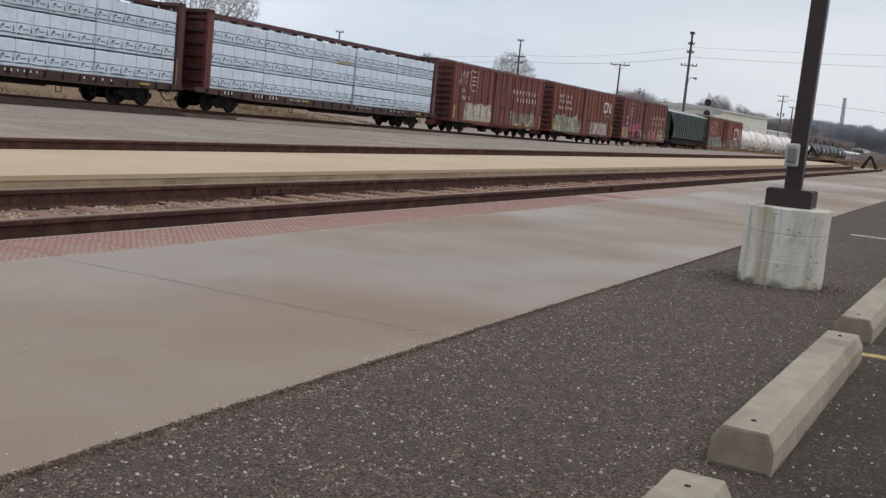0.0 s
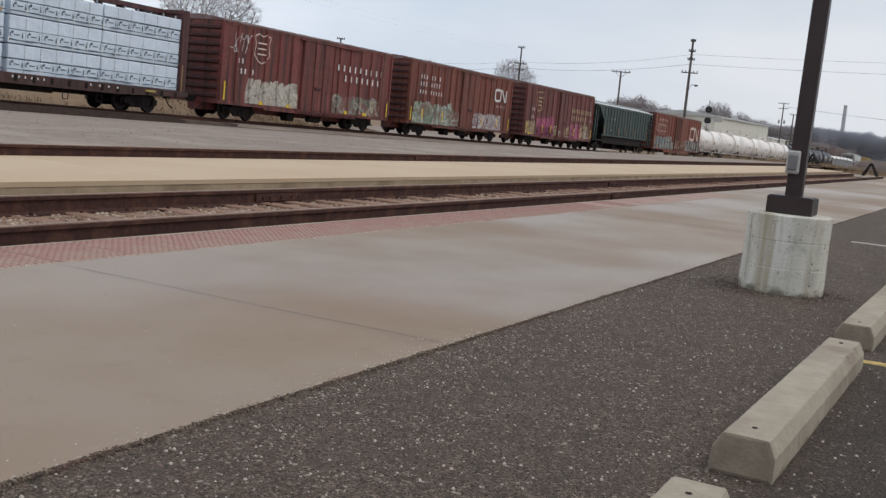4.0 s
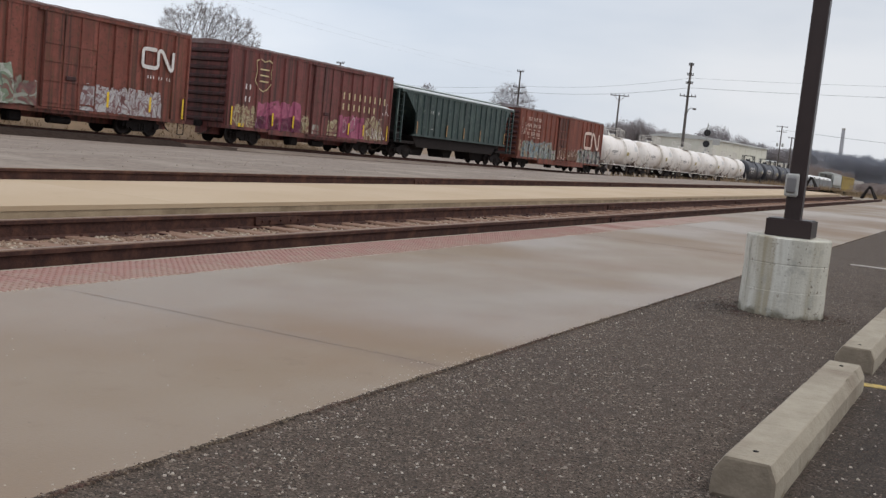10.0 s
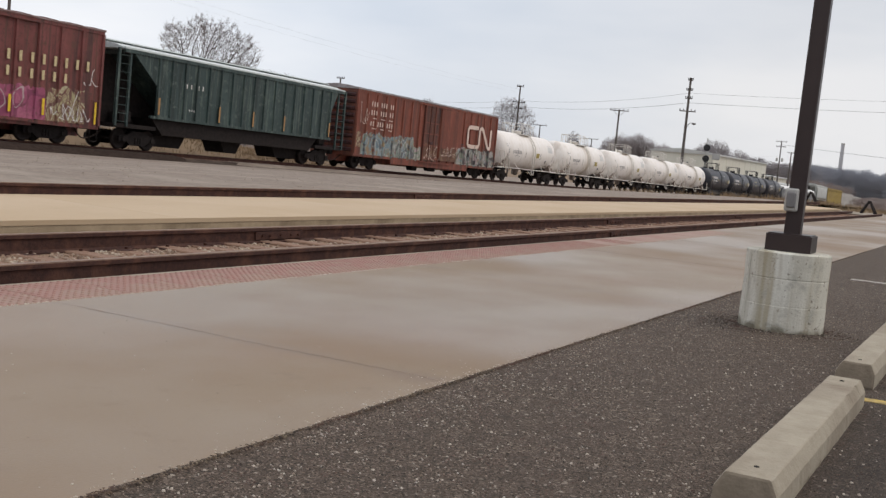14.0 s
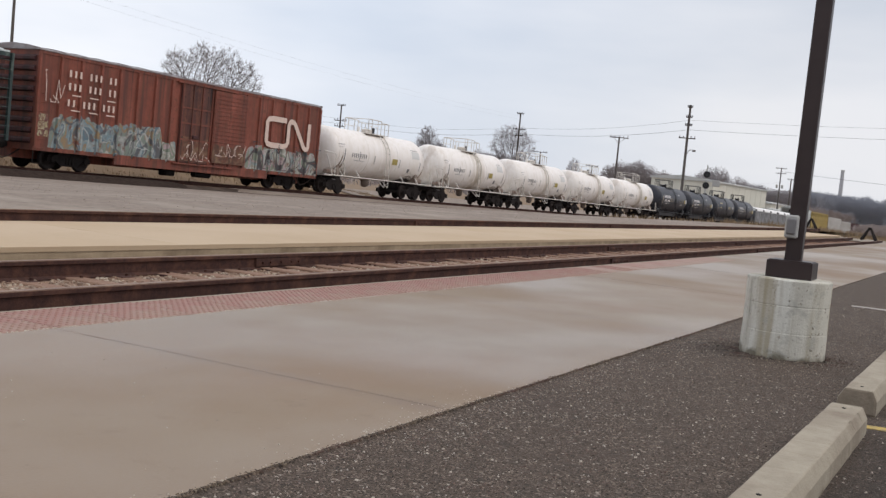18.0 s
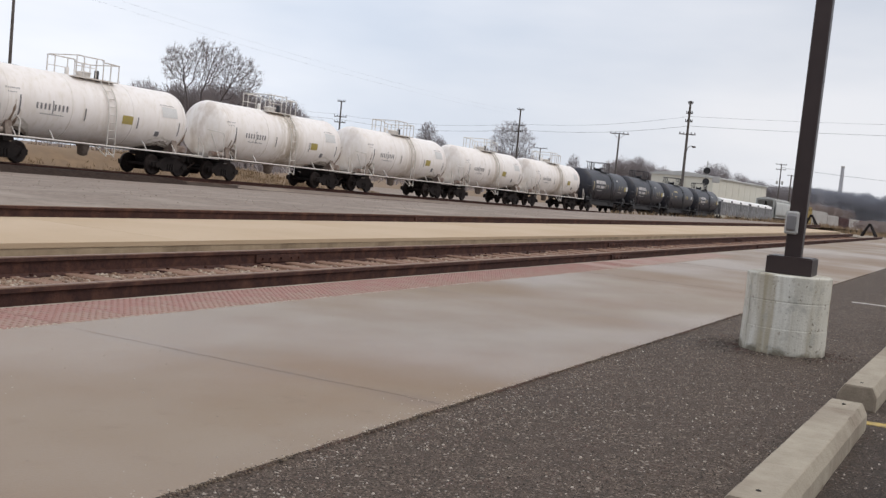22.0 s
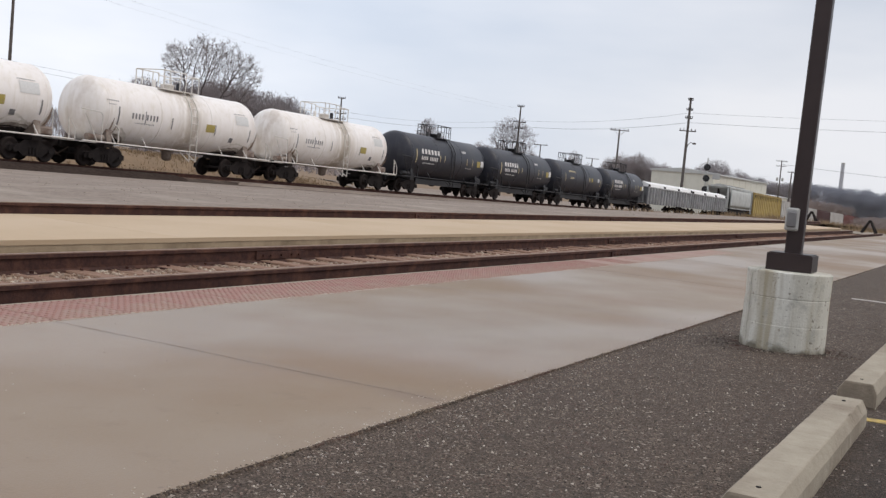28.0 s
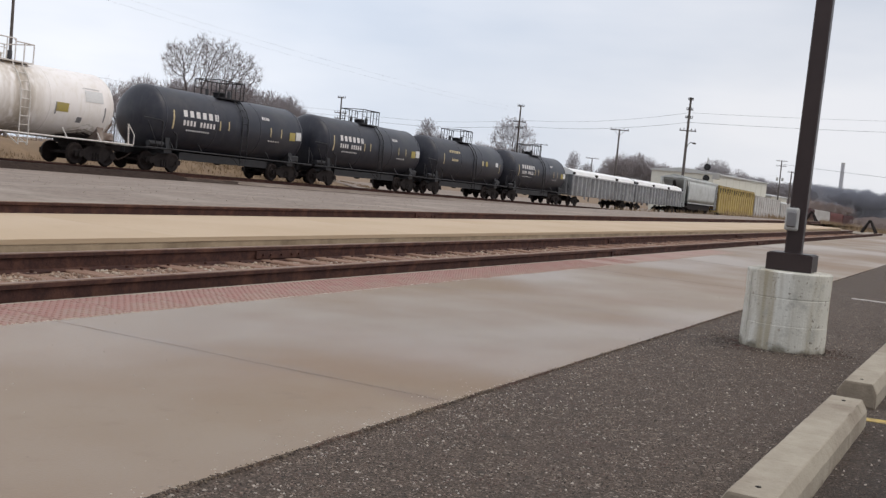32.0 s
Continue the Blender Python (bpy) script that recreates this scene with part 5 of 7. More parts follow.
graffiti(1.8, 4.9, 0.8, 2.35, SIDE - 0.04, PINK_TAG, b3, 33, 4)
graffiti(4.9, 6.9, 0.8, 2.4, SIDE - 0.04, YELLOW_TAG, b3, 34, 3)
graffiti(-h3 + 0.5, -h3 + 2.2, 0.85, 2.1, SIDE - 0.04, YELLOW_TAG, b3, 35, 3)

graffiti(-1.5, -0.75, 0.8, 2.0, SIDE, YELLOW_TAG, b3, 36, 1)
graffiti(0.9, 1.9, 0.9, 1.9, -1.60, YELLOW_TAG, b3, 37, 2)
graffiti(-0.6, 0.1, 0.9, 1.5, -1.60, DULL_TAG, b3, 38, 1)
scribble(b3, 6.7, 2.5, 0.6, 0.9, SIDE - 0.045, WHITE_MARK, 7, 3)
scribble(b3, 5.0, 1.0, 1.9, 1.2, SIDE - 0.05, WHITE_MARK, 9, 6)


def covered_hopper(a0, a1, paint, roof_mat, label, high=4.55, ribs=17, body_z=1.60):
    ob, h = car("covered_hopper", label, "hopper car", a0, a1, (a1 - a0) / 2 - 1.9)
    y, eave, run, short = 1.50, high - 0.32, 2.4, 1.55
    body = [(-h + 0.95, eave), (-h + 0.95, eave - 0.2), (-h + run + 1.8, body_z), (h - run - 1.8, body_z), (h - 0.95, eave - 0.2), (h - 0.95, eave)]
    part("body", Shape().prism(body[::-1], -y + 0.05, y - 0.05, "y"), paint, ob, "inner body with sloping ends")
    sheet_ = [(-h + 0.95, eave), (-h + 0.95, eave - 0.2), (-h + run, 2.9), (-h + run, body_z), (h - short, body_z), (h - short, 2.9), (h - 0.95, eave - 0.2), (h - 0.95, eave)]
    for ya, yb in ((-y, -y + 0.045), (y - 0.045, y)):
        part("side_sheet", Shape().prism(sheet_[::-1], ya, yb, "y"), paint, ob)
    part("side_plate", Shape().box(-h + 0.3, h - 0.3, -y - 0.05, -y + 0.06, eave - 0.01, eave + 0.06).box(-h + 0.3, h - 0.3, y - 0.06, y + 0.05, eave - 0.01, eave + 0.06), roof_mat, ob, "pale top edge")
    part("top_chord", Shape().box(-h + 0.3, h - 0.3, -y - 0.06, -y + 0.06, eave - 0.16, eave - 0.01), paint, ob)
    part("roof", Shape().prism([(-y - 0.04, eave), (-y * 0.6, high - 0.12), (0, high), (y * 0.6, high - 0.12), (y + 0.04, eave)], -h + 0.3, h - 0.3), roof_mat, ob)
    part("running_board", Shape().box(-h + 0.2, h - 0.2, -0.35, 0.35, high + 0.02, high + 0.07), roof_mat, ob)
    if not ribs:
        bulge = [(-y, body_z), (-y - 0.10, body_z + 0.5), (-y - 0.15, (body_z + eave) / 2), (-y - 0.10, eave - 0.6), (-y, eave - 0.12)]
        part("curved_side", Shape().prism(bulge, -h + run - 0.6, h - run + 0.6, smooth=True), paint, ob, "smooth curved side sheet")
    for i in range(ribs):
        x = -h + run + 0.06 + (2 * h - run - short - 0.12) * i / (ribs - 1)
        part("rib", Shape().prism([(x - 0.06, -y), (x - 0.04, -y - 0.07), (x + 0.04, -y - 0.07), (x + 0.06, -y)], body_z, eave - 0.14, "z"), paint, ob)
    part("side_sill", Shape().box(-h + run - 0.3, h - short + 0.2, -y - 0.03, -y + 0.1, body_z - 0.12, body_z - 0.002).box(-h + run - 0.3, h - short + 0.2, y - 0.1, y + 0.03, body_z - 0.12, body_z - 0.002), paint, ob)
    part("under_frame", Shape().prism([(-h + run, body_z - 0.125), (-h + run + 0.7, 0.78), (h - run - 0.7, 0.78), (h - run, body_z - 0.125)], -1.32, 1.32, "y"), STEEL_DARK, ob, "dark slope sheets under the body")
    for x0, x1 in ((-h + run + 0.3, -3.75), (-0.45, 0.45), (3.75, h - run - 0.3)):
        part("hopper_bay", Shape().prism([(x0 - 0.35, 0.79), (x0, 0.24), (x1, 0.24), (x1 + 0.35, 0.79)], -0.6, 0.6, "y"), STEEL_DARK, ob, "dark discharge bay")
    part("end_floor", Shape().box(-h, -h + 2.6, -1.4, 1.4, 0.95, 1.12), STEEL_DARK, ob)
    part("end_floor", Shape().box(h - 2.6, h, -1.4, 1.4, 0.95, 1.12), STEEL_DARK, ob)
    for sx in (-1, 1):
        for yy in (-1.42, 1.42):
            part("end_post", Shape().box(sx * (h - 0.08) - 0.06, sx * (h - 0.08) + 0.06, yy - 0.06, yy + 0.06, 1.0, eave), paint, ob)
            part("end_post", Shape().box(sx * (h - 0.75) - 0.05, sx * (h - 0.75) + 0.05, yy - 0.05, yy + 0.05, 1.0, eave), paint, ob)
        part("end_web", Shape().prism([(sx * (h - 0.18), 1.1), (sx * (h - 0.18), eave - 0.3), (sx * (h - 0.95), eave - 0.22), (sx * (h - run - 1.75), body_z + 0.02), (sx * (h - run - 1.75), 1.1)], -0.03, 0.03, "y"), STEEL_DARK, ob, "dark upright web under the end slope")
        l = Shape()
        for k in range(9):
            z = 1.2 + k * 0.35
            l.rod([(sx * (h - 0.08), -1.48, z), (sx * (h - 0.75), -1.48, z)], 0.015, 5)
        part("ladder", l, paint, ob)
        part("brake_box", Shape().soft_box(sx * (h - 1.3) - 0.35, sx * (h - 1.3) + 0.35, -0.9, -0.1, 1.12, 1.7, 0.1), STEEL_DARK, ob)
    return ob, h


hop, _ = covered_hopper(117.6, 135.3, GREEN, HOPPER_ROOF, "dark green covered hopper car with pale roof edge and streaked ribs", high=4.62)
for x in (-6.33, -2.2, 0.4, 3.0, 7.18):
    part("reflector", Shape().box(x - 0.05, x + 0.05, SIDE - 0.060, SIDE - 0.050, 1.66, 2.42), AMBER, hop, "faded amber reflective strip")
letters([(-4.6, 3.02, 2, 0.30, 0.17, 0.22), (-3.8, 3.02, 2, 0.30, 0.17, 0.22), (-4.3, 2.0, 3, 0.16, 0.11, 0.10)], WHITE_MARK, hop, SIDE + 0.020)
b4, h4 = boxcar(136.4, 155.7, ORANGE, ROOF_GREY, "faded orange-red boxcar with white mark and pastel graffiti", high=4.85, door=(-1.55, 0.55), posts=18, yellow=False, belly=0.26, door_paint=RUSTED_DOOR)
part("second_door", Shape().soft_box(0.75, 3.3, -1.59, -1.51, 1.15, 4.45, 0.02), ORANGE, b4, "corrugated sliding door")
corr = Shape()
for k in range(17):
    corr.box(0.8, 3.25, -1.615, -1.59, 1.25 + k * 0.185, 1.33 + k * 0.185)
part("door_ribs", corr, ORANGE, b4)
monogram(b4, 4.75, 2.10, 3.95, 1.62, 0.27, SIDE - 0.06, PINK_MARK)
letters([(-h4 + 1.45, 3.78, 10, 0.27, 0.26, 0.30, (3, 7)), (-h4 + 1.45, 3.27, 10, 0.27, 0.26, 0.30, (3, 7)), (-h4 + 1.45, 3.05, 3, 0.95, 1.2, 0.05), (-h4 + 1.45, 2.62, 10, 0.27, 0.26, 0.30, (2, 6)), (-h4 + 1.45, 2.45, 3, 0.95, 1.2, 0.05)], PINK_MARK, b4, SIDE - 0.06)
scribble(b4, -h4 + 0.25, 2.7, 0.8, 1.2, SIDE - 0.06, PINK_MARK, 15, 4)
graffiti(3.4, h4 - 0.1, 0.72, 2.28, SIDE, GREY_TAG, b4, 41, 9)
graffiti(0.78, 3.28, 0.98, 2.05, -1.617, RUST_RUNS, b4, 44, 5)
graffiti(-1.5, 0.5, 0.92, 2.3, -1.60, RUST_RUNS, b4, 45, 3)
graffiti(-h4 + 0.75, -2.5, 0.72, 2.5, SIDE, BLUE_TAG, b4, 42, 9)
graffiti(-2.6, -1.6, 0.74, 1.9, SIDE, GREY_TAG, b4, 43, 2)
scribble(b4, -1.45, 1.0, 1.9, 0.9, -1.612, PINK_MARK, 47, 6)
scribble(b4, 0.85, 1.35, 2.3, 0.6, -1.628, PINK_MARK, 48, 8)
graffiti(-h4 + 0.15, -h4 + 0.7, 1.3, 2.3, SIDE, YELLOW_TAG, b4, 46, 1)
scribble(b4, 3.6, 1.0, 5.2, 1.3, -1.600, OUTLINE, 11, 9)


def centerbeam(a0, a1, load, label):
    ob, h = car("lumber_flatcar", label, "lumber car", a0, a1, (a1 - a0) / 2 - 2.6)
    part("deck", Shape().box(-h, h, -1.42, 1.42, 0.92, 1.08), OXIDE, ob)
    part("underframe", Shape().box(-1.0, 4.6, -0.9, -0.3, 0.46, 0.92).box(-h + 3, h - 3, -0.25, 0.25, 0.52, 0.92), STEEL_DARK, ob, "dark brake gear under the deck")
    letters([(-h + 2.0, 0.90, 3, 0.26, 0.2, 0.15), (-h + 4.4, 0.90, 3, 0.26, 0.2, 0.15), (-h + 5.6, 0.90, 3, 0.26, 0.2, 0.15), (-h + 7.4, 0.92, 5, 0.2, 0.14, 0.1), (2.0, 0.92, 6, 0.3, 0.16, 0.1), (h - 6.0, 0.92, 4, 0.5, 0.2, 0.1)], WHITE_MARK, ob, -1.535)
    part("side_sill", Shape().prism([(-h, 1.10), (-h, 0.88), (-h * 0.62, 0.70), (h * 0.62, 0.70), (h, 0.88), (h, 1.10)], -1.50, -1.42, "y").prism([(-h, 1.10), (-h, 0.88), (-h * 0.62, 0.70), (h * 0.62, 0.70), (h, 0.88), (h, 1.10)], 1.42, 1.50, "y"), SILL_DIRT, ob)
    tie = Shape().box(-0.06, 0.06, -1.53, -1.50, 0.80, 1.04).mesh("tie_down", STEEL_DARK)
    for i in range(26):
        part("tie_down", tie, STEEL_DARK, ob, at=pose(-h + 0.8 + (2 * h - 1.6) * i / 25, 0, 0))
    for x in (-6.2, -4.4, 4.6, 6.4):
        part("drop_stirrup", Shape().rod([(x, -1.46, 0.75), (x, -1.46, 0.30), (x + 0.28, -1.46, 0.30), (x + 0.28, -1.46, 0.75)], 0.018, 5), STEEL_DARK, ob, "hanging steel stirrup")
    for x in (-3.4, h - 2.75):
        part("reflector", Shape().box(x, x + 0.62, -1.54, -1.532, 0.93, 1.02), OCHRE, ob, "dull yellow reflective strip")
    part("reflector", Shape().box(h - 0.50, h - 0.46, -1.52, -1.50, 1.10, 2.30), OCHRE, ob, "upright yellow strip at the car end")
    part("top_chord", Shape().box(-h, h, -0.28, 0.28, 4.55, 4.74), GRIMY_END, ob)
    for i in range(19):
        x = -h + 0.5 + (2 * h - 1.0) * i / 18
        part("centre_post", Shape().box(x - 0.10, x + 0.10, -0.16, 0.16, 1.08, 4.55), GRIMY_END, ob)
    for sx in (-1, 1):
        c = load[0][0] - 0.20 if sx < 0 else load[-1][1] + 0.20
        e = Shape().box(c - 0.06, c + 0.06, -1.45, 1.45, 1.08, 4.62)
        for yy in (-1.42, 1.42):
            e.box(c - 0.19, c + 0.19, yy - 0.08, yy + 0.08, 1.0, 4.74)
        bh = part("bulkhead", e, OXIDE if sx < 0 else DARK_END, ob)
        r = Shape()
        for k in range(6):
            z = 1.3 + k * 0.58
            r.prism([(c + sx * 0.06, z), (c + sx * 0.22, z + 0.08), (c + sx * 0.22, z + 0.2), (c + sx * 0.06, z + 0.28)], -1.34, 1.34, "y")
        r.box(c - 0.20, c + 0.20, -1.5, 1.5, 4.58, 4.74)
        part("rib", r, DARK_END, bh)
    rr = random.Random(int(a0))
    tiers = [(1.10, 1.62), (1.63, 2.15), (2.20, 2.72), (2.73, 3.25), (3.30, 3.80), (3.81, 4.30)]
    marks, folds, ties_white = Shape(), Shape(), Shape()
    for x0, x1 in load:
        for z0, z1 in tiers:
            dz, dy = rr.uniform(-0.015, 0.015), rr.uniform(0, 0.03)
            for sy in (-1, 1):
                b = Shape().soft_box(x0 + 0.015, x1 - 0.015, min(sy * (1.40 - dy), sy * 0.2), max(sy * (1.40 - dy), sy * 0.2), z0 + dz, z1 + dz, 0.03)
                part("lumber_pack", b, WRAP, ob, "white wrapped pack of boards")
        n = max(1, round((x1 - x0) / 0.80))
        for i in range(n):
            x = x0 + (i + 0.5) * (x1 - x0) / n
            folds.box(x - 0.40, x - 0.388, -1.408, -1.402, 1.08, 4.31 + rr.uniform(-0.02, 0.04))
            for z in (1.12, 2.22, 3.30):
                if rr.random() < 0.6:
                    ties_white.box(x - 0.42, x - 0.385, -1.420, -1.414, z, z + rr.uniform(0.2, 0.32))
            for z in (1.32, 2.42, 3.50):
                w = rr.uniform(-0.04, 0.04)
                hook = [(-0.30, 0.0), (-0.315, 0.09), (-0.28, 0.175), (-0.21, 0.20), (-0.21, 0.25), (-0.12, 0.165), (-0.21, 0.09), (-0.21, 0.135), (-0.25, 0.12), (-0.262, 0.07), (-0.245, 0.0)]
                marks.add([(x + u + w, -1.413, z + v + 0.03) for u, v in hook], [tuple(range(11))[::-1]])
                for k in range(5):
                    marks.box(x - 0.12 + k * 0.055 + w, x - 0.078 + k * 0.055 + w, -1.414, -1.408, z + 0.085, z + 0.13)
                marks.add([(x + 0.23 + w, -1.413, z), (x + 0.32 + w, -1.413, z), (x + 0.30 + w, -1.413, z + 0.12), (x + 0.28 + w, -1.413, z + 0.27), (x + 0.25 + w, -1.413, z + 0.12)], [(0, 1, 2, 3, 4)])
            if rr.random() < 0.5:
                folds.box(x - 0.05, x + 0.02, -1.39, -1.36, 4.28, 4.36 + rr.uniform(0, 0.08))
        for z, k in ((1.24, 0.034), (1.635, 0.014), (2.34, 0.034), (2.735, 0.014), (3.42, 0.034), (3.815, 0.014)):
            band = Shape()
            cuts = steps(x0, x1, 0.13)
            wave = lambda x: 0.030 * noise.noise((x * 1.4, z * 5, a0)) + 0.012 * noise.noise((x * 6, z * 5, a0))
            wide = lambda x: k * (0.75 + 0.8 * noise.noise((x * 2.5, z * 9, a0 + 5)))
            for a, b in zip(cuts, cuts[1:]):
                wa, wb, da, db = max(0.006, wide(a)), max(0.006, wide(b)), z + wave(a), z + wave(b)
                band.quad((a, -1.412, da - wa), (b, -1.412, db - wb), (b, -1.412, db + wb), (a, -1.412, da + wa))
            part("strap", band, INK, ob, "dark printed strap")
    tagged(part("wrap_fold", folds, FOLD, ob, "upright folds of the wrapping"), kind="stuff")
    tagged(part("wrap_tie", ties_white, COVER, ob, "short white ties of the wrapping"), kind="stuff")
    tagged(part("print", marks, INK, ob, "printed marks on the wrapping"), kind="stuff")
    return ob, h


def spans(a, b, n):
    return [(a + (b - a) * i / n, a + (b - a) * (i + 1) / n) for i in range(n)]


lumber, _ = centerbeam(38.6, 62.4, spans(39.6 - 50.5, 52.2 - 50.5, 3) + spans(52.4 - 50.5, 61.8 - 50.5, 2), "maroon centre-beam flatcar stacked with white wrapped lumber")
part("torn_wrap", Shape().box(0.1, 1.55, -1.424, -1.416, 3.30, 3.47), surface("bare_lumber", (0.42, 0.33, 0.24), (0.34, 0.26, 0.18), 0.8, scale=4), lumber, "tan boards bared by torn wrapping")
centerbeam(13.9, 37.7, spans(-10.8, 1.6, 3) + spans(1.8, 11.4, 2), "maroon centre-beam flatcar with full load of white wrapped lumber")


def tank_car(centre, paint, trim, label, black=False, marks=(), half=6.35):
    ob, h = car("tank_car", label, "tank car", centre - half, centre + half, half - 1.75)
    r, zc, L = (1.42, 2.44, 5.60) if not black else (1.47, 2.44, half - 0.55)
    prof = [(-L + 0.72 * (1 - math.cos(i / 8 * math.pi / 2)), max(0.02, r * math.sin(i / 8 * math.pi / 2))) for i in range(9)]
    prof += [(-x, q) for x, q in prof[::-1]]
    tank = part("tank", Shape().lathe(prof, "x", 40, (0, 0, zc)), paint, ob)
    for x in (-L + 0.74, -1.7, 1.7, L - 0.74):
        part("weld_band", Shape().lathe([(x - 0.03, r - 0.01), (x - 0.025, r + 0.010), (x + 0.025, r + 0.010), (x + 0.03, r - 0.01)], "x", 40, (0, 0, zc)), paint, tank)
    # frame: stub sills, bolsters, saddles, the long side rail
    for sx in (-1, 1):
        fr = Shape()
        fr.box(sx * (h - 1.3) - 1.3, sx * (h - 1.3) + 1.3, -0.3, 0.3, 0.72, 1.05)
        fr.box(sx * (half - 1.75) - 0.25, sx * (half - 1.75) + 0.25, -1.25, 1.25, 0.86, 1.08)
        part("stub_sill", fr, BLACK_STEEL if black else STEEL_DARK, ob)
    for sx in (-1, 1):
        x = sx * (half - 1.75)
        sad = Shape().prism([(-1.28, 1.05), (1.28, 1.05), (1.15, 1.75), (0.8, 1.42), (0, 1.12), (-0.8, 1.42), (-1.15, 1.75)], x - 0.16, x + 0.16)
        part("saddle", sad, BLACK_STEEL if black else SILL_GRIME, ob, "" if black else "stained white saddle")
    rail_s = Shape()
    for y in (-1.46, 1.46):
        rail_s.rod([(-h + 0.1, y, 1.06), (h - 0.1, y, 1.06)], 0.036, 6)
        for x in (-h + 1.9, -2.6, 2.6, h - 1.9):
            rail_s.rod([(x, y, 1.06), (x, y * 0.80, 1.45)], 0.028, 5)
        rail_s.rod([(-h - 0.12, y, 2.36), (-h + 1.0, y, 2.30), (-h + 1.1, y, 2.18), (-h + 1.1, y, 1.06)], 0.024, 5).rod([(-h + 0.15, y, 2.20), (-h + 0.85, y, 1.08)], 0.030, 5)
        rail_s.rod([(-h + 2.05, y, 1.06), (-h + 2.05, y, 1.66), (-h + 1.93, y, 1.80), (-h + 1.80, y, 1.84)], 0.038, 6)
        rail_s.rod([(h - 0.35, y, 1.06), (h - 0.42, y, 1.95)], 0.034, 5).rod([(h - 0.38, y, 1.90), (h - 0.04, y, 1.50), (h - 0.04, y, 1.06)], 0.022, 5)
    part("side_rail", rail_s, trim, ob, "slender handrail along the sill")
    for sx in (-1, 1):
        part("end_platform", Shape().box(sx * (h - 0.45) - 0.40, sx * (h - 0.45) + 0.40, -1.46, 1.46, 1.00, 1.06), trim, ob)
    part("brake_valve", Shape().soft_box(h - 1.6, h - 0.9, -1.2, -0.7, 1.08, 1.45, 0.08), BLACK_STEEL if black else SILL_GRIME, ob)
    part("brake_cylinder", Shape().tube((-h + 0.6, -1.1, 1.25), (-h + 1.5, -1.1, 1.25), 0.13, n=10), BLACK_STEEL if black else SILL_GRIME, ob)
    if black:
        part("rigging", Shape().box(-half + 3.1, half - 3.1, -0.75, 0.75, 0.62, 0.98), BLACK_STEEL, ob, "dark brake rigging")
    part("outlet", Shape().lathe([(0.55, 0.10), (0.62, 0.22), (0.90, 0.24), (1.06, 0.34)], "z", 12, (0.3, 0, 0)), BLACK_STEEL if black else SILL_GRIME, ob, "bottom outlet")
    # manway, valves, the top platform with its railing
    top = zc + r
    man = Shape().lathe([(top - 0.1, 0.30), (top + 0.16, 0.30), (top + 0.17, 0.34), (top + 0.21, 0.34), (top + 0.26, 0.1)], "z", 16)
    for vx, vy, vr, vh in ((0.75, 0.0, 0.10, 0.36), (-0.8, 0.1, 0.09, 0.30)):
        part("valve", Shape().lathe([(top - 0.1, vr), (top + vh, vr), (top + vh + 0.02, 0.04)], "z", 10, (vx, vy, 0)), BLACK_STEEL if black or vx > 0 else TANK_TRIM, ob, "top valve")
    part("manway", man, BLACK_STEEL if black else TANK_TRIM, ob, "domed manway with valves")
    w, deep = (0.94, 0.78) if black else (1.18, 0.85)
    for y in (deep - 0.5, -deep):
        plat = part("platform", Shape().box(-w, w, y, y + 0.5, top - 0.10, top - 0.05), BLACK_STEEL if black else trim, ob)
    rl = Shape()
    tall = lambda x: 0.78 if black or x < 0.4 else 0.66
    for y in (-deep, deep):
        for x in ((-w, -w * 0.5, 0.0, 0.30, w * 0.72, w) if black else (-w, -0.78, -0.10, 0.30, 0.72, w)):
            rl.rod([(x, y, top - 0.1), (x, y, top + tall(x))], 0.026, 5)
        if black:
            rl.rod([(-w, y, top + 0.78), (w - 0.08, y, top + 0.78), (w, y, top + 0.70)], 0.028, 5)
            rl.rod([(-w, y, top + 0.36), (0.0, y, top + 0.36)], 0.018, 5).rod([(0.30, y, top + 0.36), (w, y, top + 0.36)], 0.018, 5)
        else:
            rl.rod([(-w, y, top + 0.78), (0.24, y, top + 0.78), (0.30, y, top + 0.68), (w, y, top + 0.66)], 0.026, 5)
            rl.rod([(-w, y, top + 0.36), (-0.10, y, top + 0.36)], 0.016, 5)
    for x in (-w, w):
        rl.rod([(x, -deep, top + tall(x)), (x, deep, top + tall(x))], 0.024, 5)
    part("railing", rl, BLACK_STEEL if black else trim, plat)
    ld = Shape()
    for x in (0.18, 0.62):
        pts = [(x, -1.50, 0.62), (x, -1.50, zc)]
        pts += [(x, -(r + 0.08) * math.cos(a), zc + (r + 0.08) * math.sin(a)) for a in (0.3, 0.6, 0.85)]
        pts += [(x, -deep, top - 0.05)]
        ld.rod(pts, 0.024, 5)
    for k in range(9):
        z = 0.72 + k * 0.33
        yy = -1.50 if z < zc else -(r + 0.08) * math.sqrt(max(0.05, 1 - ((z - zc) / (r + 0.08)) ** 2))
        ld.rod([(0.18, yy, z), (0.62, yy, z)], 0.017, 5)
    ld.rod([(0.18, -1.5, 0.62), (-0.35, -1.3, 1.06)], 0.022, 5).rod([(0.62, -1.5, 0.62), (0.1, -1.3, 1.06)], 0.022, 5)
    part("ladder", ld, BLACK_STEEL if black else trim, ob)

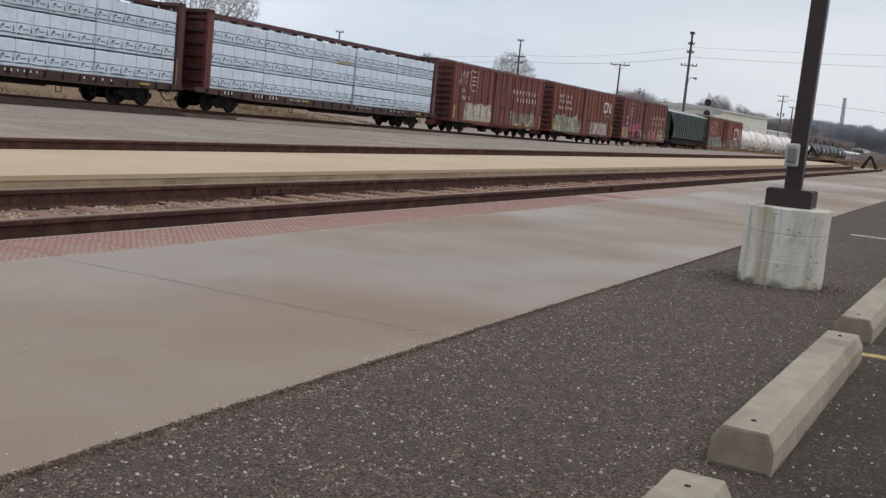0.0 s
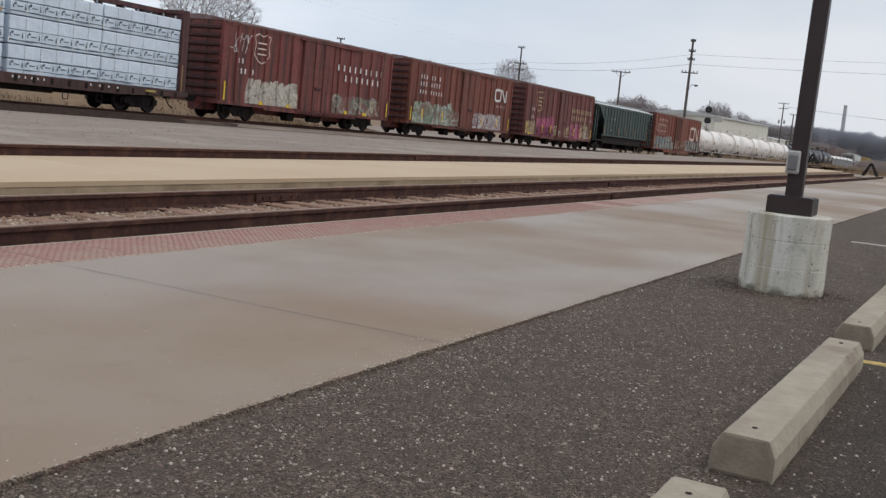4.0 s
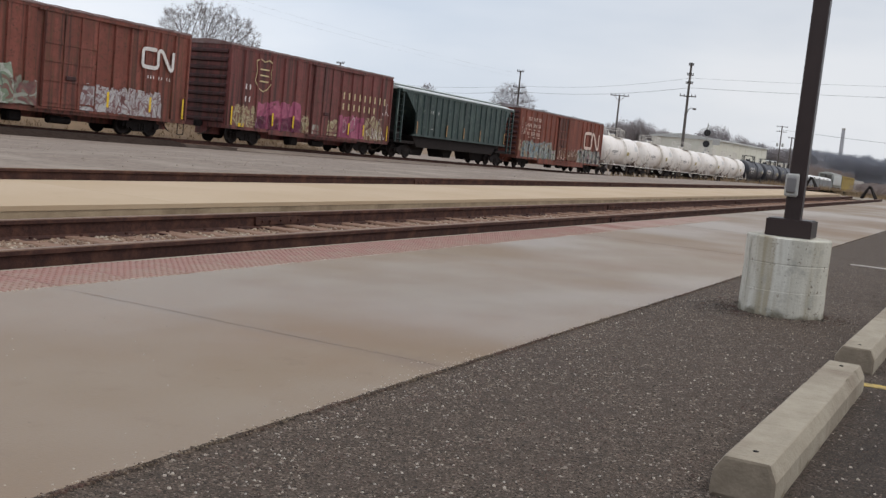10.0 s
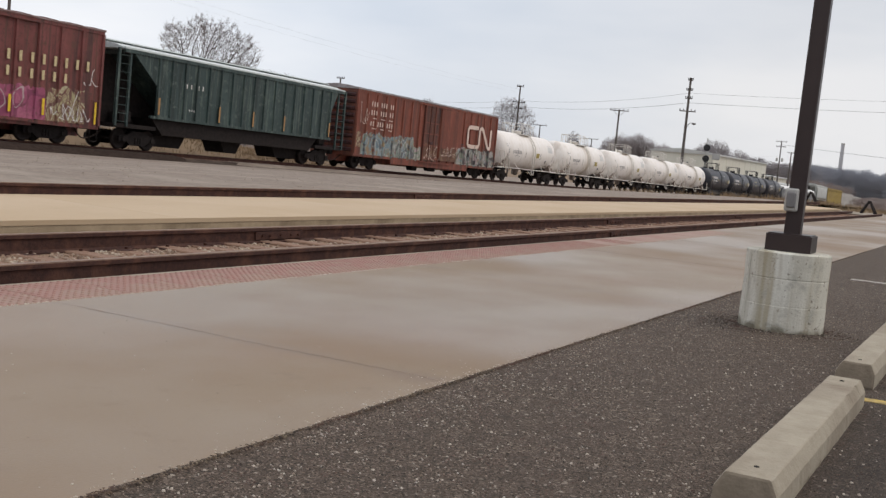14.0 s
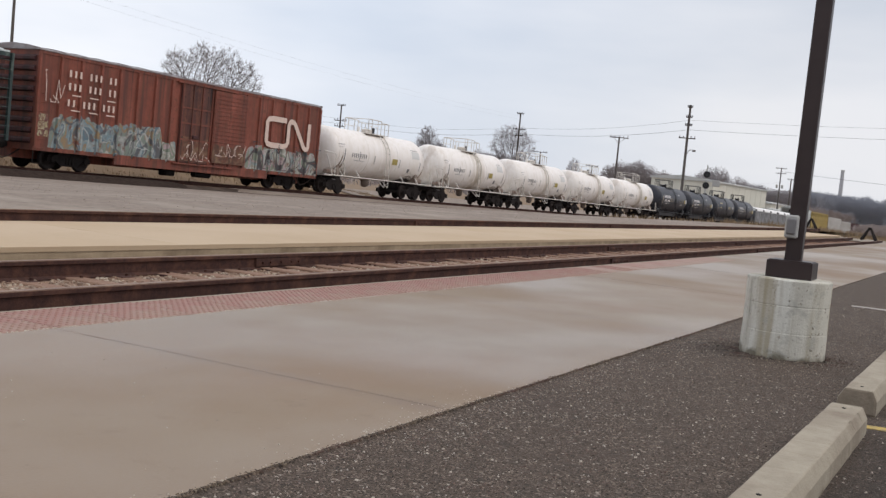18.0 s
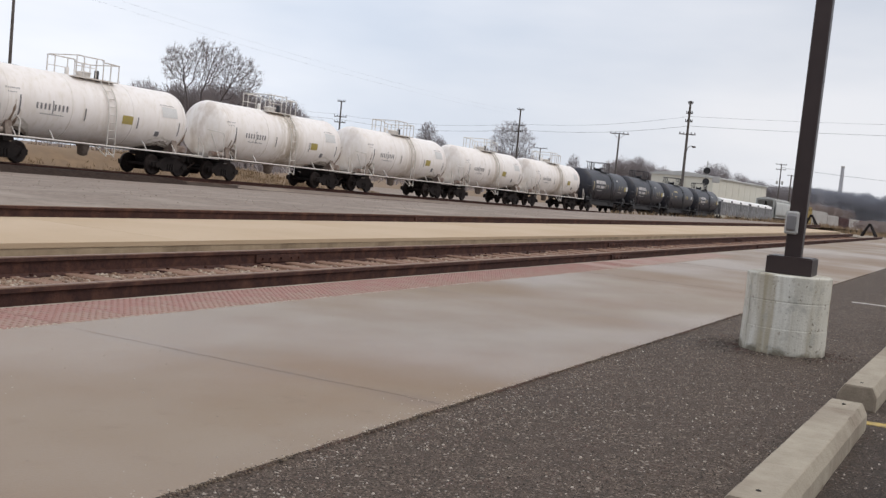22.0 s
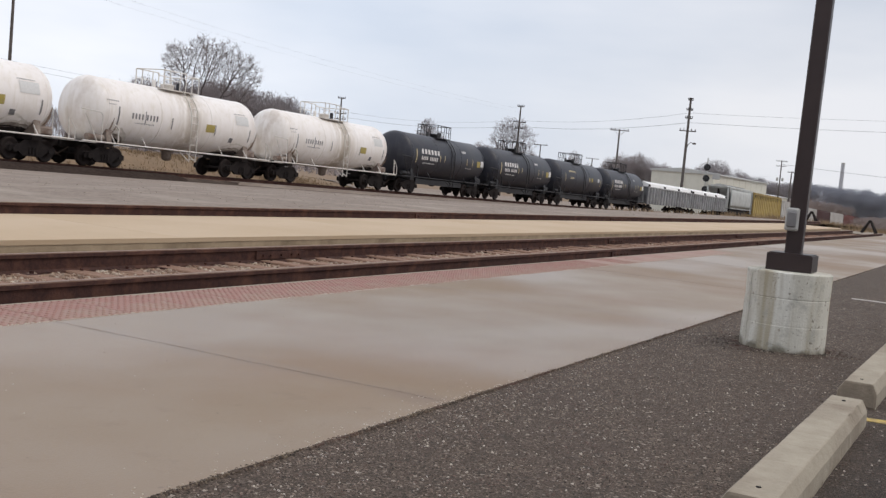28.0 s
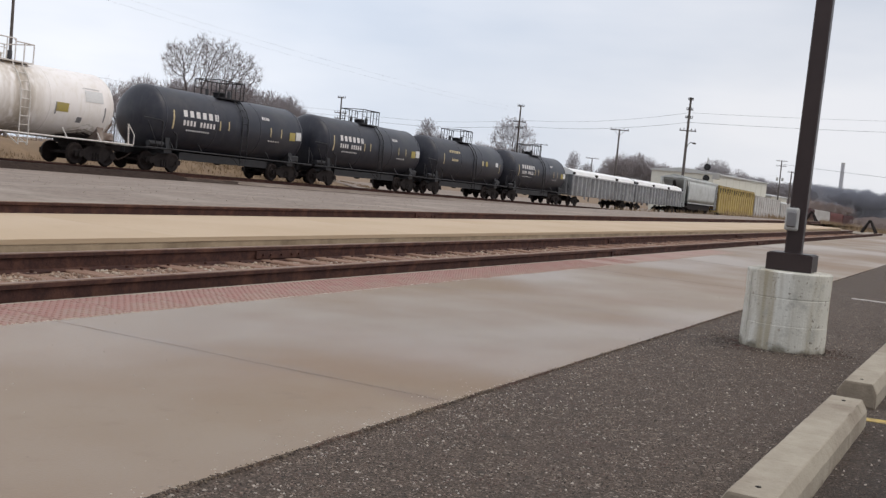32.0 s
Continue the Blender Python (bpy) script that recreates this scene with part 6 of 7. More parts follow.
    def patch(x0, x1, z0, z1, material, name, lab="", lift=0.014):
        """A marking that hugs the tank."""
        s = Shape()
        zs = [z0 + (z1 - z0) * i / 6 for i in range(7)]
        put = lambda x, z: (x, -math.sqrt(max(0.01, (r + lift) ** 2 - (z - zc) ** 2)), z)
        for za, zb in zip(zs, zs[1:]):
            s.quad(put(x0, za), put(x1, za), put(x1, zb), put(x0, zb))
        return part(name, s, material, ob, lab)

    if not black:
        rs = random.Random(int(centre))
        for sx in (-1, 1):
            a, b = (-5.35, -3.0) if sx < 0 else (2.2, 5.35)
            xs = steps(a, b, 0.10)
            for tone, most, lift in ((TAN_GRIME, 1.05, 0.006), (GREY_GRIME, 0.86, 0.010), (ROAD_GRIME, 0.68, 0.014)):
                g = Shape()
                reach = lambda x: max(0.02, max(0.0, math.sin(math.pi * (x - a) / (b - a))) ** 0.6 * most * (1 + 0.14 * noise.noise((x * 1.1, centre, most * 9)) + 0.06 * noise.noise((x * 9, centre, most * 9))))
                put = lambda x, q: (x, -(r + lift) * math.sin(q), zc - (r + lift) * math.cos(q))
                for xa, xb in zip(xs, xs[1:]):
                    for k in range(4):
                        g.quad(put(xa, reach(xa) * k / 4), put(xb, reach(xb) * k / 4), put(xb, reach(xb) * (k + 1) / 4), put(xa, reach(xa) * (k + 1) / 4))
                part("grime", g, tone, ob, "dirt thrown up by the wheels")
        for x in (-4.62, -4.36, 5.02):
            g, low, high = Shape(), rs.uniform(0.5, 0.7), rs.uniform(1.25, 1.6)
            qs = [low + (high - low) * k / 10 for k in range(11)]
            mid = lambda q: x + 0.10 * (q - low) + 0.03 * noise.noise((q * 5, x, centre))
            wid = lambda q: 0.012 + max(0.0, 0.10 * (1 - (q - low) / (high - low)) + 0.05 * noise.noise((q * 6, centre, x)))
            for qa, qb in zip(qs, qs[1:]):
                g.quad(*[(u, -(r + 0.010) * math.sin(q), zc - (r + 0.010) * math.cos(q)) for u, q in ((mid(qa) - wid(qa), qa), (mid(qa) + wid(qa), qa), (mid(qb) + wid(qb), qb), (mid(qb) - wid(qb), qb))])
            part("rust_run", g, RUST_SMEAR, ob, "brown rust run beside the saddle")

    for kind, x, z, w, hh_, *count in marks:
        mat = {"n": BLACK_MARK, "w": WHITE_MARK, "y": OLIVE_PLATE, "g": GREY_MARK, "v": BLACK_MARK, "o": CREAM_MARK}[kind]
        nm = {"n": "reporting_mark", "w": "lettering", "y": "placard", "g": "data_panel", "v": "reflector", "o": "reflector"}[kind]
        lb = {"y": "faded olive-yellow placard", "g": "grey data panel", "o": "amber reflective strip"}.get(kind, "")
        if count:
            s = Shape()
            bar = 0.60 if black else 0.45
            for i in range(count[0]):
                x0 = x + i * w
                q = math.sqrt((r + 0.012) ** 2 - (z - zc) ** 2)
                q2 = math.sqrt((r + 0.012) ** 2 - (z + hh_ - zc) ** 2)
                s.quad((x0, -q, z), (x0 + w * bar, -q, z), (x0 + w * bar, -q2, z + hh_), (x0, -q2, z + hh_))
            tagged(part(nm, s, mat, ob, lb), kind="stuff")
        else:
            patch(x, x + w, z, z + hh_, mat, nm, lb)
    return ob


WHITE_MARKS = [("n", -3.55, 2.22, 0.20, 0.24, 4), ("n", -2.65, 2.22, 0.20, 0.24, 4), ("v", -2.74, 2.02, 0.05, 0.58), ("v", -1.05, 1.98, 0.06, 0.5), ("v", 1.95, 1.95, 0.06, 0.5), ("v", -4.35, 1.85, 0.07, 0.80), ("v", 4.55, 1.85, 0.06, 0.6),
               ("n", 3.45, 3.12, 0.10, 0.05, 9), ("n", -5.0, 2.85, 0.10, 0.05, 7), ("n", -4.9, 2.70, 0.09, 0.04, 5), ("g", 3.5, 2.62, 0.95, 0.45), ("v", 3.15, 1.72, 0.26, 0.22), ("n", -3.3, 2.02, 0.11, 0.05, 11)]
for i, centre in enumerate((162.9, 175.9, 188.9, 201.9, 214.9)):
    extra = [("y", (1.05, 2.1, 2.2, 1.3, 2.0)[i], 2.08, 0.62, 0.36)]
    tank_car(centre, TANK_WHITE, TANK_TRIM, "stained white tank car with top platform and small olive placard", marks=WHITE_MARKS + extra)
BLACK_MARKS = [("w", -4.05, 2.62, 0.44, 0.30, 6), ("w", -4.05, 2.22, 0.23, 0.24, 4), ("w", -2.9, 2.22, 0.23, 0.24, 5), ("g", -3.8, 1.98, 0.15, 0.07, 11), ("o", -4.75, 2.0, 0.09, 0.85), ("o", -1.5, 2.2, 0.07, 0.45), ("o", -0.85, 2.25, 0.07, 0.42), ("o", 2.5, 2.25, 0.07, 0.45), ("o", 3.4, 2.25, 0.07, 0.45), ("y", 4.15, 2.2, 0.5, 0.42),
               ("g", 4.72, 2.25, 0.45, 0.42), ("w", 1.9, 3.05, 0.16, 0.14, 4), ("w", 2.4, 2.0, 0.2, 0.06, 5)]
DULL_MARKS = [("o", -3.4, 2.95, 0.27, 0.16, 6), ("o", -3.2, 2.4, 0.20, 0.14, 5), ("o", -4.35, 2.1, 0.07, 0.75), ("o", 1.6, 2.35, 0.22, 0.34), ("y", 2.2, 2.35, 0.34, 0.34), ("g", 3.9, 2.4, 0.4, 0.30), ("o", 4.6, 2.0, 0.06, 0.6)]
for centre, plain in ((228.3, False), (241.4, False), (254.4, True), (267.4, False)):
    tank_car(centre, TANK_BLACK, BLACK_STEEL, "black tank car with dull amber markings" if plain else "glossy black tank car with white lettering", True, DULL_MARKS if plain else BLACK_MARKS, half=6.45)


def gondola(a0, a1, label):
    ob, h = car("gondola", label, "gondola", a0, a1, (a1 - a0) / 2 - 2.1)
    part("body", Shape().box(-h, h, -1.45, 1.45, 0.95, 2.75), GONDOLA, ob)
    for i in range(17):
        x = -h + 0.1 + (2 * h - 0.2) * i / 16
        part("rib", Shape().prism([(x - 0.09, -1.45), (x - 0.06, -1.55), (x + 0.06, -1.55), (x + 0.09, -1.45)], 0.95, 2.68, "z"), GONDOLA_RIB, ob)
    part("top_rail", Shape().box(-h, h, -1.56, -1.42, 2.66, 2.78).box(-h, h, 1.42, 1.56, 2.66, 2.78), GONDOLA_RIB, ob)
    for k in range(3):
        x0, x1 = -h + 2 * h * k / 3 + 0.05, -h + 2 * h * (k + 1) / 3 - 0.05
        part("cover", Shape().prism([(-1.5, 2.785), (-1.38, 3.08), (-0.7, 3.32), (0.7, 3.32), (1.38, 3.08), (1.5, 2.785)], x0, x1), COVER, ob, "white fibreglass cover section")
        # small dark blocks added as notches where the covers meet
        for q in (0.01, 0.99):
            xx = x0 + (x1 - x0) * q
            part("cover_notch", Shape().box(xx - 0.09, xx + 0.09, -1.60, -1.42, 2.79, 3.0), STEEL_DARK, ob, "dark notch at the cover joint")
    return ob


gondola(274.5, 292.2, "grey ribbed gondola with humped white covers")
gondola(292.9, 310.6, "grey ribbed gondola under humped white covers, tail of the pair")
covered_hopper(311.4, 328.0, PALE_HOPPER, PALE_HOPPER, "pale grey covered hopper car", high=4.7, ribs=0)
TAIL = [(352.5, 373.5, PALE_WHITE, 4.0, "dirty white boxcar behind a yellow one"), (374.5, 392.0, PALE_WHITE, 3.55, "pale low boxcar behind the white one"), (393.0, 411.5, GRIMY_END, 3.5, "dull dark brown boxcar in the train"),
        (412.5, 434.0, PALE_WHITE, 3.5, "pale low boxcar near the tail"), (435.0, 456.0, OXIDE, 3.5, "dark maroon boxcar near the tail"), (457.0, 478.0, GRIMY_END, 3.4, "dark maroon boxcar at the far tail")]
yb, yh = boxcar(328.9, 351.5, OCHRE, OCHRE, "ochre yellow boxcar, faded and grimy", high=4.45, posts=16, yellow=False)
# dark wedges paint the shadows between the posts below the eave
for k in range(16):
    xx = -yh + 0.1 + (2 * yh - 0.2) * (k + 0.5) / 16
    part("post_shadow", Shape().prism([(xx - 0.42, 4.05), (xx + 0.42, 4.05), (xx + 0.15, 3.45 + 0.2 * (k % 3)), (xx - 0.2, 3.3)][::-1], -1.512, -1.502, "y"), STEEL_DARK, yb, "painted dark shadow between the posts")
for a0, a1, paint, tall_, label in TAIL:
    boxcar(a0, a1, paint, paint, label, high=tall_, posts=12, yellow=False)


# ---- poles and wires beyond the main line ----
def pole_thing(x, y, z0, z1, label, arms, r=0.16, lamp=False, pins=True, turn=20.0):
    ob = thing("utility_pole", label, "utility pole", "utility poles", at=pose(x, y, z0, 0, 0, turn))
    h = z1 - z0
    part("pole", Shape().tube((0, 0, 0), (0, 0, h), r, r * 0.62, n=10), WOODPOLE, ob)
    for z, half, braced in arms:
        arm = part("crossarm", Shape().box(-half, half, -0.20, -0.08, h - z - 0.07, h - z + 0.07), WOODPOLE, ob)
        if braced:
            part("brace", Shape().rod([(-half * 0.65, -0.2, h - z), (0, -0.2, h - z - half * 0.6), (half * 0.65, -0.2, h - z)], 0.035, 4), WOODPOLE, ob)
        if pins:
            for k in (-0.9, -0.45, 0.45, 0.9):
                part("insulator", Shape().lathe([(h - z + 0.07, 0.03), (h - z + 0.16, 0.07), (h - z + 0.30, 0.05), (h - z + 0.33, 0.02)], "z", 8, (k * half, -0.14, 0)), STEEL_DARK, arm)
    if lamp:
        z = h - 6.3
        part("lamp_arm", Shape().rod([(0.1, 0, z - 0.9), (0.3, 0, z - 0.25), (0.6, 0, z + 0.02), (0.95, 0, z)], 0.04, 6), STEEL_DARK, ob)
        part("lamp_head", Shape().soft_box(0.85, 1.35, -0.16, 0.16, z - 0.22, z + 0.04, 0.06), WOODPOLE, ob, "dark street lamp head")
    return ob


pole_thing(149.08, 41.4, -1.9, 15.0, "tall weathered utility pole with three crossarms and street lamp", [(0.35, 0.35, False), (1.75, 0.45, False), (2.9, 0.5, False), (4.7, 1.15, False)], 0.24, True, turn=-72)
pole_thing(170.0, 76.9, -1.2, 14.2, "weathered utility pole with short upper arms among bare branches", [(0.2, 0.6, False), (2.9, 1.1, False), (4.0, 0.7, False)], 0.2, turn=-66)
pole_thing(163.6, 56.4, -1.1, 10.8, "weathered utility pole with one braced crossarm", [(0.18, 1.5, True)], 0.2, pins=True, turn=-70)
pole_thing(159.6, 107.3, -1.0, 13.1, "weathered utility pole behind the tank cars", [(0.2, 0.7, False), (2.9, 1.1, False), (3.9, 1.0, False)], 0.2, turn=-58)
pole_thing(310.0, 58.3, -3.6, 13.7, "far utility pole with double crossarms and transformers", [(0.3, 1.5, False), (1.7, 1.35, False)], 0.24, turn=-80)
pole_thing(301.0, 53.7, -3.5, 10.5, "far leaning utility pole", [(0.3, 1.0, False)], 0.25, turn=-80)
pole_thing(241.1, 102.8, -2.4, 10.5, "distant utility pole with single crossarm", [(0.15, 1.7, False)], 0.2, turn=-68)
pole_thing(285.0, 105.4, -3.0, 9.4, "distant utility pole above the trees", [(0.15, 1.8, False)], 0.2, turn=-70)
bank = thing("transformer_bank", "grey transformer cans hung on the far pole", "transformer", at=pose(309.4, 58.2, 7.6))
for k in (-0.7, 0.75):
    part("transformer_can", Shape().lathe([(0.0, 0.25), (0.08, 0.32), (0.9, 0.32), (1.0, 0.2)], "z", 12, (0, k, 0.2)), GREY_BOX, bank)
pole_thing(62.3, 75.7, -0.3, 16.2, "weathered utility pole rising behind the train", [(0.8, 1.2, False)], 0.17, turn=90)

WIRE = surface("wire", (0.16, 0.16, 0.17), None, 0.6)


def wire(a, b, sag, label, r=0.012):
    s = Shape()
    a, b = Vector(a), Vector(b)
    pts = []
    for i in range(17):
        t = i / 16
        p = a.lerp(b, t)
        p.z -= sag * 4 * t * (1 - t)
        pts.append(p)
    s.rod(pts, r, 4)
    return tagged(part("overhead_wire", s, WIRE), label, "wire", "overhead wires")


C_TOP, B_TOP, A_TOP = (149.08, 41.4), (170.0, 76.9), (159.6, 107.3)
for zc_, zb_, za_, zr_, r in ((12.85, 11.6, 10.6, 15.6, 0.017), (11.5, 10.6, 9.7, 14.0, 0.024)):
    wire((*C_TOP, zc_), (*B_TOP, zb_), 0.7, "grey overhead wire sagging between poles", r)
    wire((*B_TOP, zb_), (*A_TOP, za_), 1.0, "grey overhead wire behind the train", r)
    wire((*A_TOP, za_), (118.0, 150.0, za_ + 3.0), 1.0, "grey overhead wire running on behind the trees", r)
    wire((*C_TOP, zc_), (150.0, -30.0, zr_), 0.7, "grey overhead wire crossing above the tracks", r)
for zb_, ze_ in ((13.6, 15.4), (13.0, 14.7)):
    wire((*B_TOP, zb_), (62.3, 75.7, ze_), 0.9, "thin overhead wire climbing above the train", 0.005)
wire((*C_TOP, 5.2), (310.0, 58.3, 9.5), 0.8, "thin wire towards the far pole")
wire((310.0, 58.3, 12.6), (310.0, -80.0, 13.0), 2.5, "far overhead wire above the woods", 0.05)


# ---- signal mast ----
def signal(x, y, z0, z1):
    ob = thing("signal_mast", "railway signal mast with round black target heads", "signal", at=pose(x, y, z0, 0, 0, -75))
    h = z1 - z0
    part("mast", Shape().tube((0, 0, 0), (0, 0, h + 0.5), 0.09, 0.07, n=8), GREY_BOX, ob)
    for k, z in enumerate((h - 0.92, h - 2.55, h - 4.2)):
        d = part("target", Shape().lathe([(-0.34, 0.50), (-0.30, 0.50), (-0.26, 0.2), (-0.1, 0.16)], "y", 20, (0.0, 0.0, z)), BLACK_STEEL, ob, "round black target")
        part("hood", Shape().lathe([(-0.62, 0.17), (-0.34, 0.19)], "y", 12, (0, 0, z)), BLACK_STEEL, d)
    part("ladder", Shape().rod([(0.28, 0.2, 0), (0.28, 0.2, h)], 0.03, 4).rod([(-0.1, 0.2, 0), (-0.1, 0.2, h)], 0.03, 4), GREY_BOX, ob)
    part("case", Shape().soft_box(0.9, 2.0, -0.4, 0.4, h - 2.6, h - 1.7, 0.05), GREY_BOX, ob)
    return ob


signal(158.05, 40.35, -2.0, 6.6)

# ---- buildings ----
METAL_WALL = surface("cream_siding", (0.66, 0.64, 0.55), (0.61, 0.59, 0.51), 0.7, scale=0.5, streak=(0.58, 0.56, 0.49))
METAL_ROOF = surface("pale_metal_roof", (0.52, 0.52, 0.50), (0.44, 0.44, 0.42), 0.5, 0.1, scale=0.5)
TRIM = surface("grey_trim", (0.50, 0.50, 0.47), None, 0.6)


def warehouse(x0, x1, y0, y1, z0, z1, label, bays, roof_rise=1.2):
    ob = thing("warehouse", label, "warehouse", "far buildings", at=pose(x0, y0, z0))
    w, d, h = x1 - x0, y1 - y0, z1 - z0
    part("wall", Shape().box(0, w, 0, d, 0, h), METAL_WALL, ob)
    part("roof", Shape().prism([(-0.4, h), (-0.4, h + 0.35), (d / 2, h + roof_rise), (d + 0.4, h + 0.35), (d + 0.4, h)], -0.4, w + 0.4), METAL_ROOF, ob)
    for i in range(bays + 1):
        part("pilaster", Shape().box(w * i / bays - 0.07, w * i / bays + 0.07, -0.05, 0, 0, h - 0.15), METAL_WALL, ob)
    for k in range(int(d // 6)):
        part("end_rib", Shape().box(-0.16, 0, k * 6 + 1.0, k * 6 + 1.2, 0, h - 0.15), METAL_WALL, ob)
    return ob


warehouse(259.5, 324.0, 64.5, 80.0, -3.4, 6.9, "long cream metal-sided warehouse beyond the train", 9)
warehouse(345.0, 372.0, 67.0, 78.0, -4.0, 3.4, "smaller pale metal building past the warehouse", 4, 0.9)
shed = warehouse(300.0, 322.0, 56.5, 62.0, -4.0, 1.2, "low cream shed before the warehouse", 4, 0.8)
stack = thing("chimney", "tall slender grey chimney over distant woods", "chimney", at=pose(954.0, 129.0, -5.0))
part("shaft", Shape().tube((0, 0, 0), (0, 0, 45.5), 2.1, 1.4, n=16), surface("chimney_brick", (0.40, 0.41, 0.44), (0.45, 0.46, 0.49), 0.9, scale=0.2), stack)
part("cap", Shape().tube((0, 0, 45.5), (0, 0, 46.4), 1.6, n=16), TRIM, stack)


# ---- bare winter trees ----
# distance haze is mixed into these paler twig colours
MID_TWIG = surface("light_haze_twigs", (0.33, 0.29, 0.285), (0.27, 0.238, 0.235), 0.95, scale=1.0)
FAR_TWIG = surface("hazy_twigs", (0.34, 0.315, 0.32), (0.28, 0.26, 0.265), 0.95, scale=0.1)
def bare_tree(x, y, label, roots, crown, seed, fine, tips=700, step=0.45, limb=0.021, twig=0.014, sprays=5):
    """A tree grown towards points strewn through its crown, limbs thickening downwards, tipped with fine twigs.
    roots: (dx, dy, z); crown: (dx, dy, z, across, up) ellipsoids."""
    r = random.Random(seed)
    ob = thing("tree", label, "tree", "bare trees", at=pose(x, y, 0))
    goals = []
    for _ in range(tips):
        cx, cy, cz, rx, rz = r.choice(crown)
        d = Vector((r.gauss(0, 1), r.gauss(0, 1), r.gauss(0.15, 1))).normalized() * r.random() ** 0.36
        goals.append((cx + d.x * rx, cy + d.y * rx, cz + d.z * rz))
    goals = np.array(goals)
    nodes, parent, live = [], [], np.ones(len(goals), bool)
    for (dx, dy, z), (cx, cy, cz, rx, rz) in zip(roots, crown):
        base, aim_at = np.array((dx, dy, z)), np.array((cx * 0.55 + dx * 0.45, cy * 0.55 + dy * 0.45, cz - rz * 1.15))
        k = max(2, int(np.linalg.norm(aim_at - base) / step))
        for i in range(k + 1):
            t = i / k
            wob = np.array((noise.noise((t * 3, seed, dx)), noise.noise((t * 3, dx, seed)), 0)) * 0.25
            nodes.append(base + (aim_at - base) * np.array((t ** 1.4, t ** 1.4, t)) + wob * (i > 0))
            parent.append(len(nodes) - 2 if i else -1)
    for _ in range(120):
        if not live.any():
            break
        pts = np.array(nodes)
        g = goals[live]
        dist = np.linalg.norm(g[:, None, :] - pts[None, :, :], axis=2)
        near = dist.argmin(1)
        if dist.min() > 60:
            break
        for k in set(near.tolist()):
            pull = g[near == k] - pts[k]
            pull = (pull / np.linalg.norm(pull, axis=1)[:, None]).sum(0)
            size = np.linalg.norm(pull)
            if size < 1e-3:
                continue
            way = pull / size + np.array((r.uniform(-0.22, 0.22), r.uniform(-0.22, 0.22), r.uniform(-0.1, 0.2)))
            spot = pts[k] + way / np.linalg.norm(way) * step
            if np.linalg.norm(np.array(nodes) - spot, axis=1).min() > step * 0.45:
                nodes.append(spot)
                parent.append(k)
        fresh = np.array(nodes[len(pts):])
        if len(fresh) == 0:
            break
        live[live] &= np.linalg.norm(g[:, None, :] - fresh[None, :, :], axis=2).min(1) > step * 1.15
    kids = [0] * len(nodes)
    load = [0.0] * len(nodes)
    for i in range(len(nodes) - 1, -1, -1):
        load[i] = load[i] or 1.0
        if parent[i] >= 0:
            load[parent[i]] += load[i]
            kids[parent[i]] += 1
    rad = [max(twig, limb * q ** 0.42) for q in load]
    trunk, limbs, twigs = Shape(), Shape(), Shape()
    for i, p in enumerate(parent):
        if p < 0:
            continue
        target, sides = (trunk, 8) if rad[i] > limb * 9 else ((limbs, 5) if rad[i] > limb * 2.2 else (twigs, 3))
        target.tube(nodes[p], nodes[i], min(rad[p], rad[i] * 1.5), rad[i], n=sides, caps=False)
        if kids[i] == 0 or (rad[i] < limb * 2.0 and r.random() < 0.45):
            out = Vector(nodes[i]) - Vector(nodes[p])
            for _ in range(sprays):
                e = (out.normalized() + Vector((r.uniform(-0.9, 0.9), r.uniform(-0.9, 0.9), r.uniform(-0.4, 0.9)))).normalized() * step * r.uniform(0.8, 2.0)
                q = Vector(nodes[i])
                twigs.tube(q, q + e, twig * 0.8, twig * 0.45, n=3, caps=False)
                for _ in range(2):
                    f = (e.normalized() + Vector((r.uniform(-0.8, 0.8), r.uniform(-0.8, 0.8), r.uniform(-0.3, 0.7)))).normalized() * e.length * r.uniform(0.5, 0.9)
                    g0 = q + e * r.uniform(0.4, 0.9)
                    twigs.tube(g0, g0 + f, twig * 0.55, twig * 0.35, n=3, caps=False)
    part("trunk", trunk, BARK, ob)
    part("limbs", limbs, BARK, ob)
    part("crown", twigs, fine, ob, "fine bare twigs")
    return ob


def across(side, z):
    """A place beside the large tree's foot, side metres along the skyline."""
    return (0.64 * side, -0.77 * side, z)


bare_tree(110.6, 92.8, "large spreading bare tree with several stems behind the train", [across(-3.8, -0.4), across(-3.1, -0.4), across(-0.9, -0.4), across(-0.4, -0.4)],
          [(*across(-6.4, 12.6), 2.1, 2.5), (*across(-3.0, 13.0), 2.8, 3.2), (*across(-0.3, 12.4), 2.8, 3.5), (*across(2.2, 11.0), 2.5, 3.6)], 8, TWIG, 2300, 0.32, 0.0155, 0.0095, 7)
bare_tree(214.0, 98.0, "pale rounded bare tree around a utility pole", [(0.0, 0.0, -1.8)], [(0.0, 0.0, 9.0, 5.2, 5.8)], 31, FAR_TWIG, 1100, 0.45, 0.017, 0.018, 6)


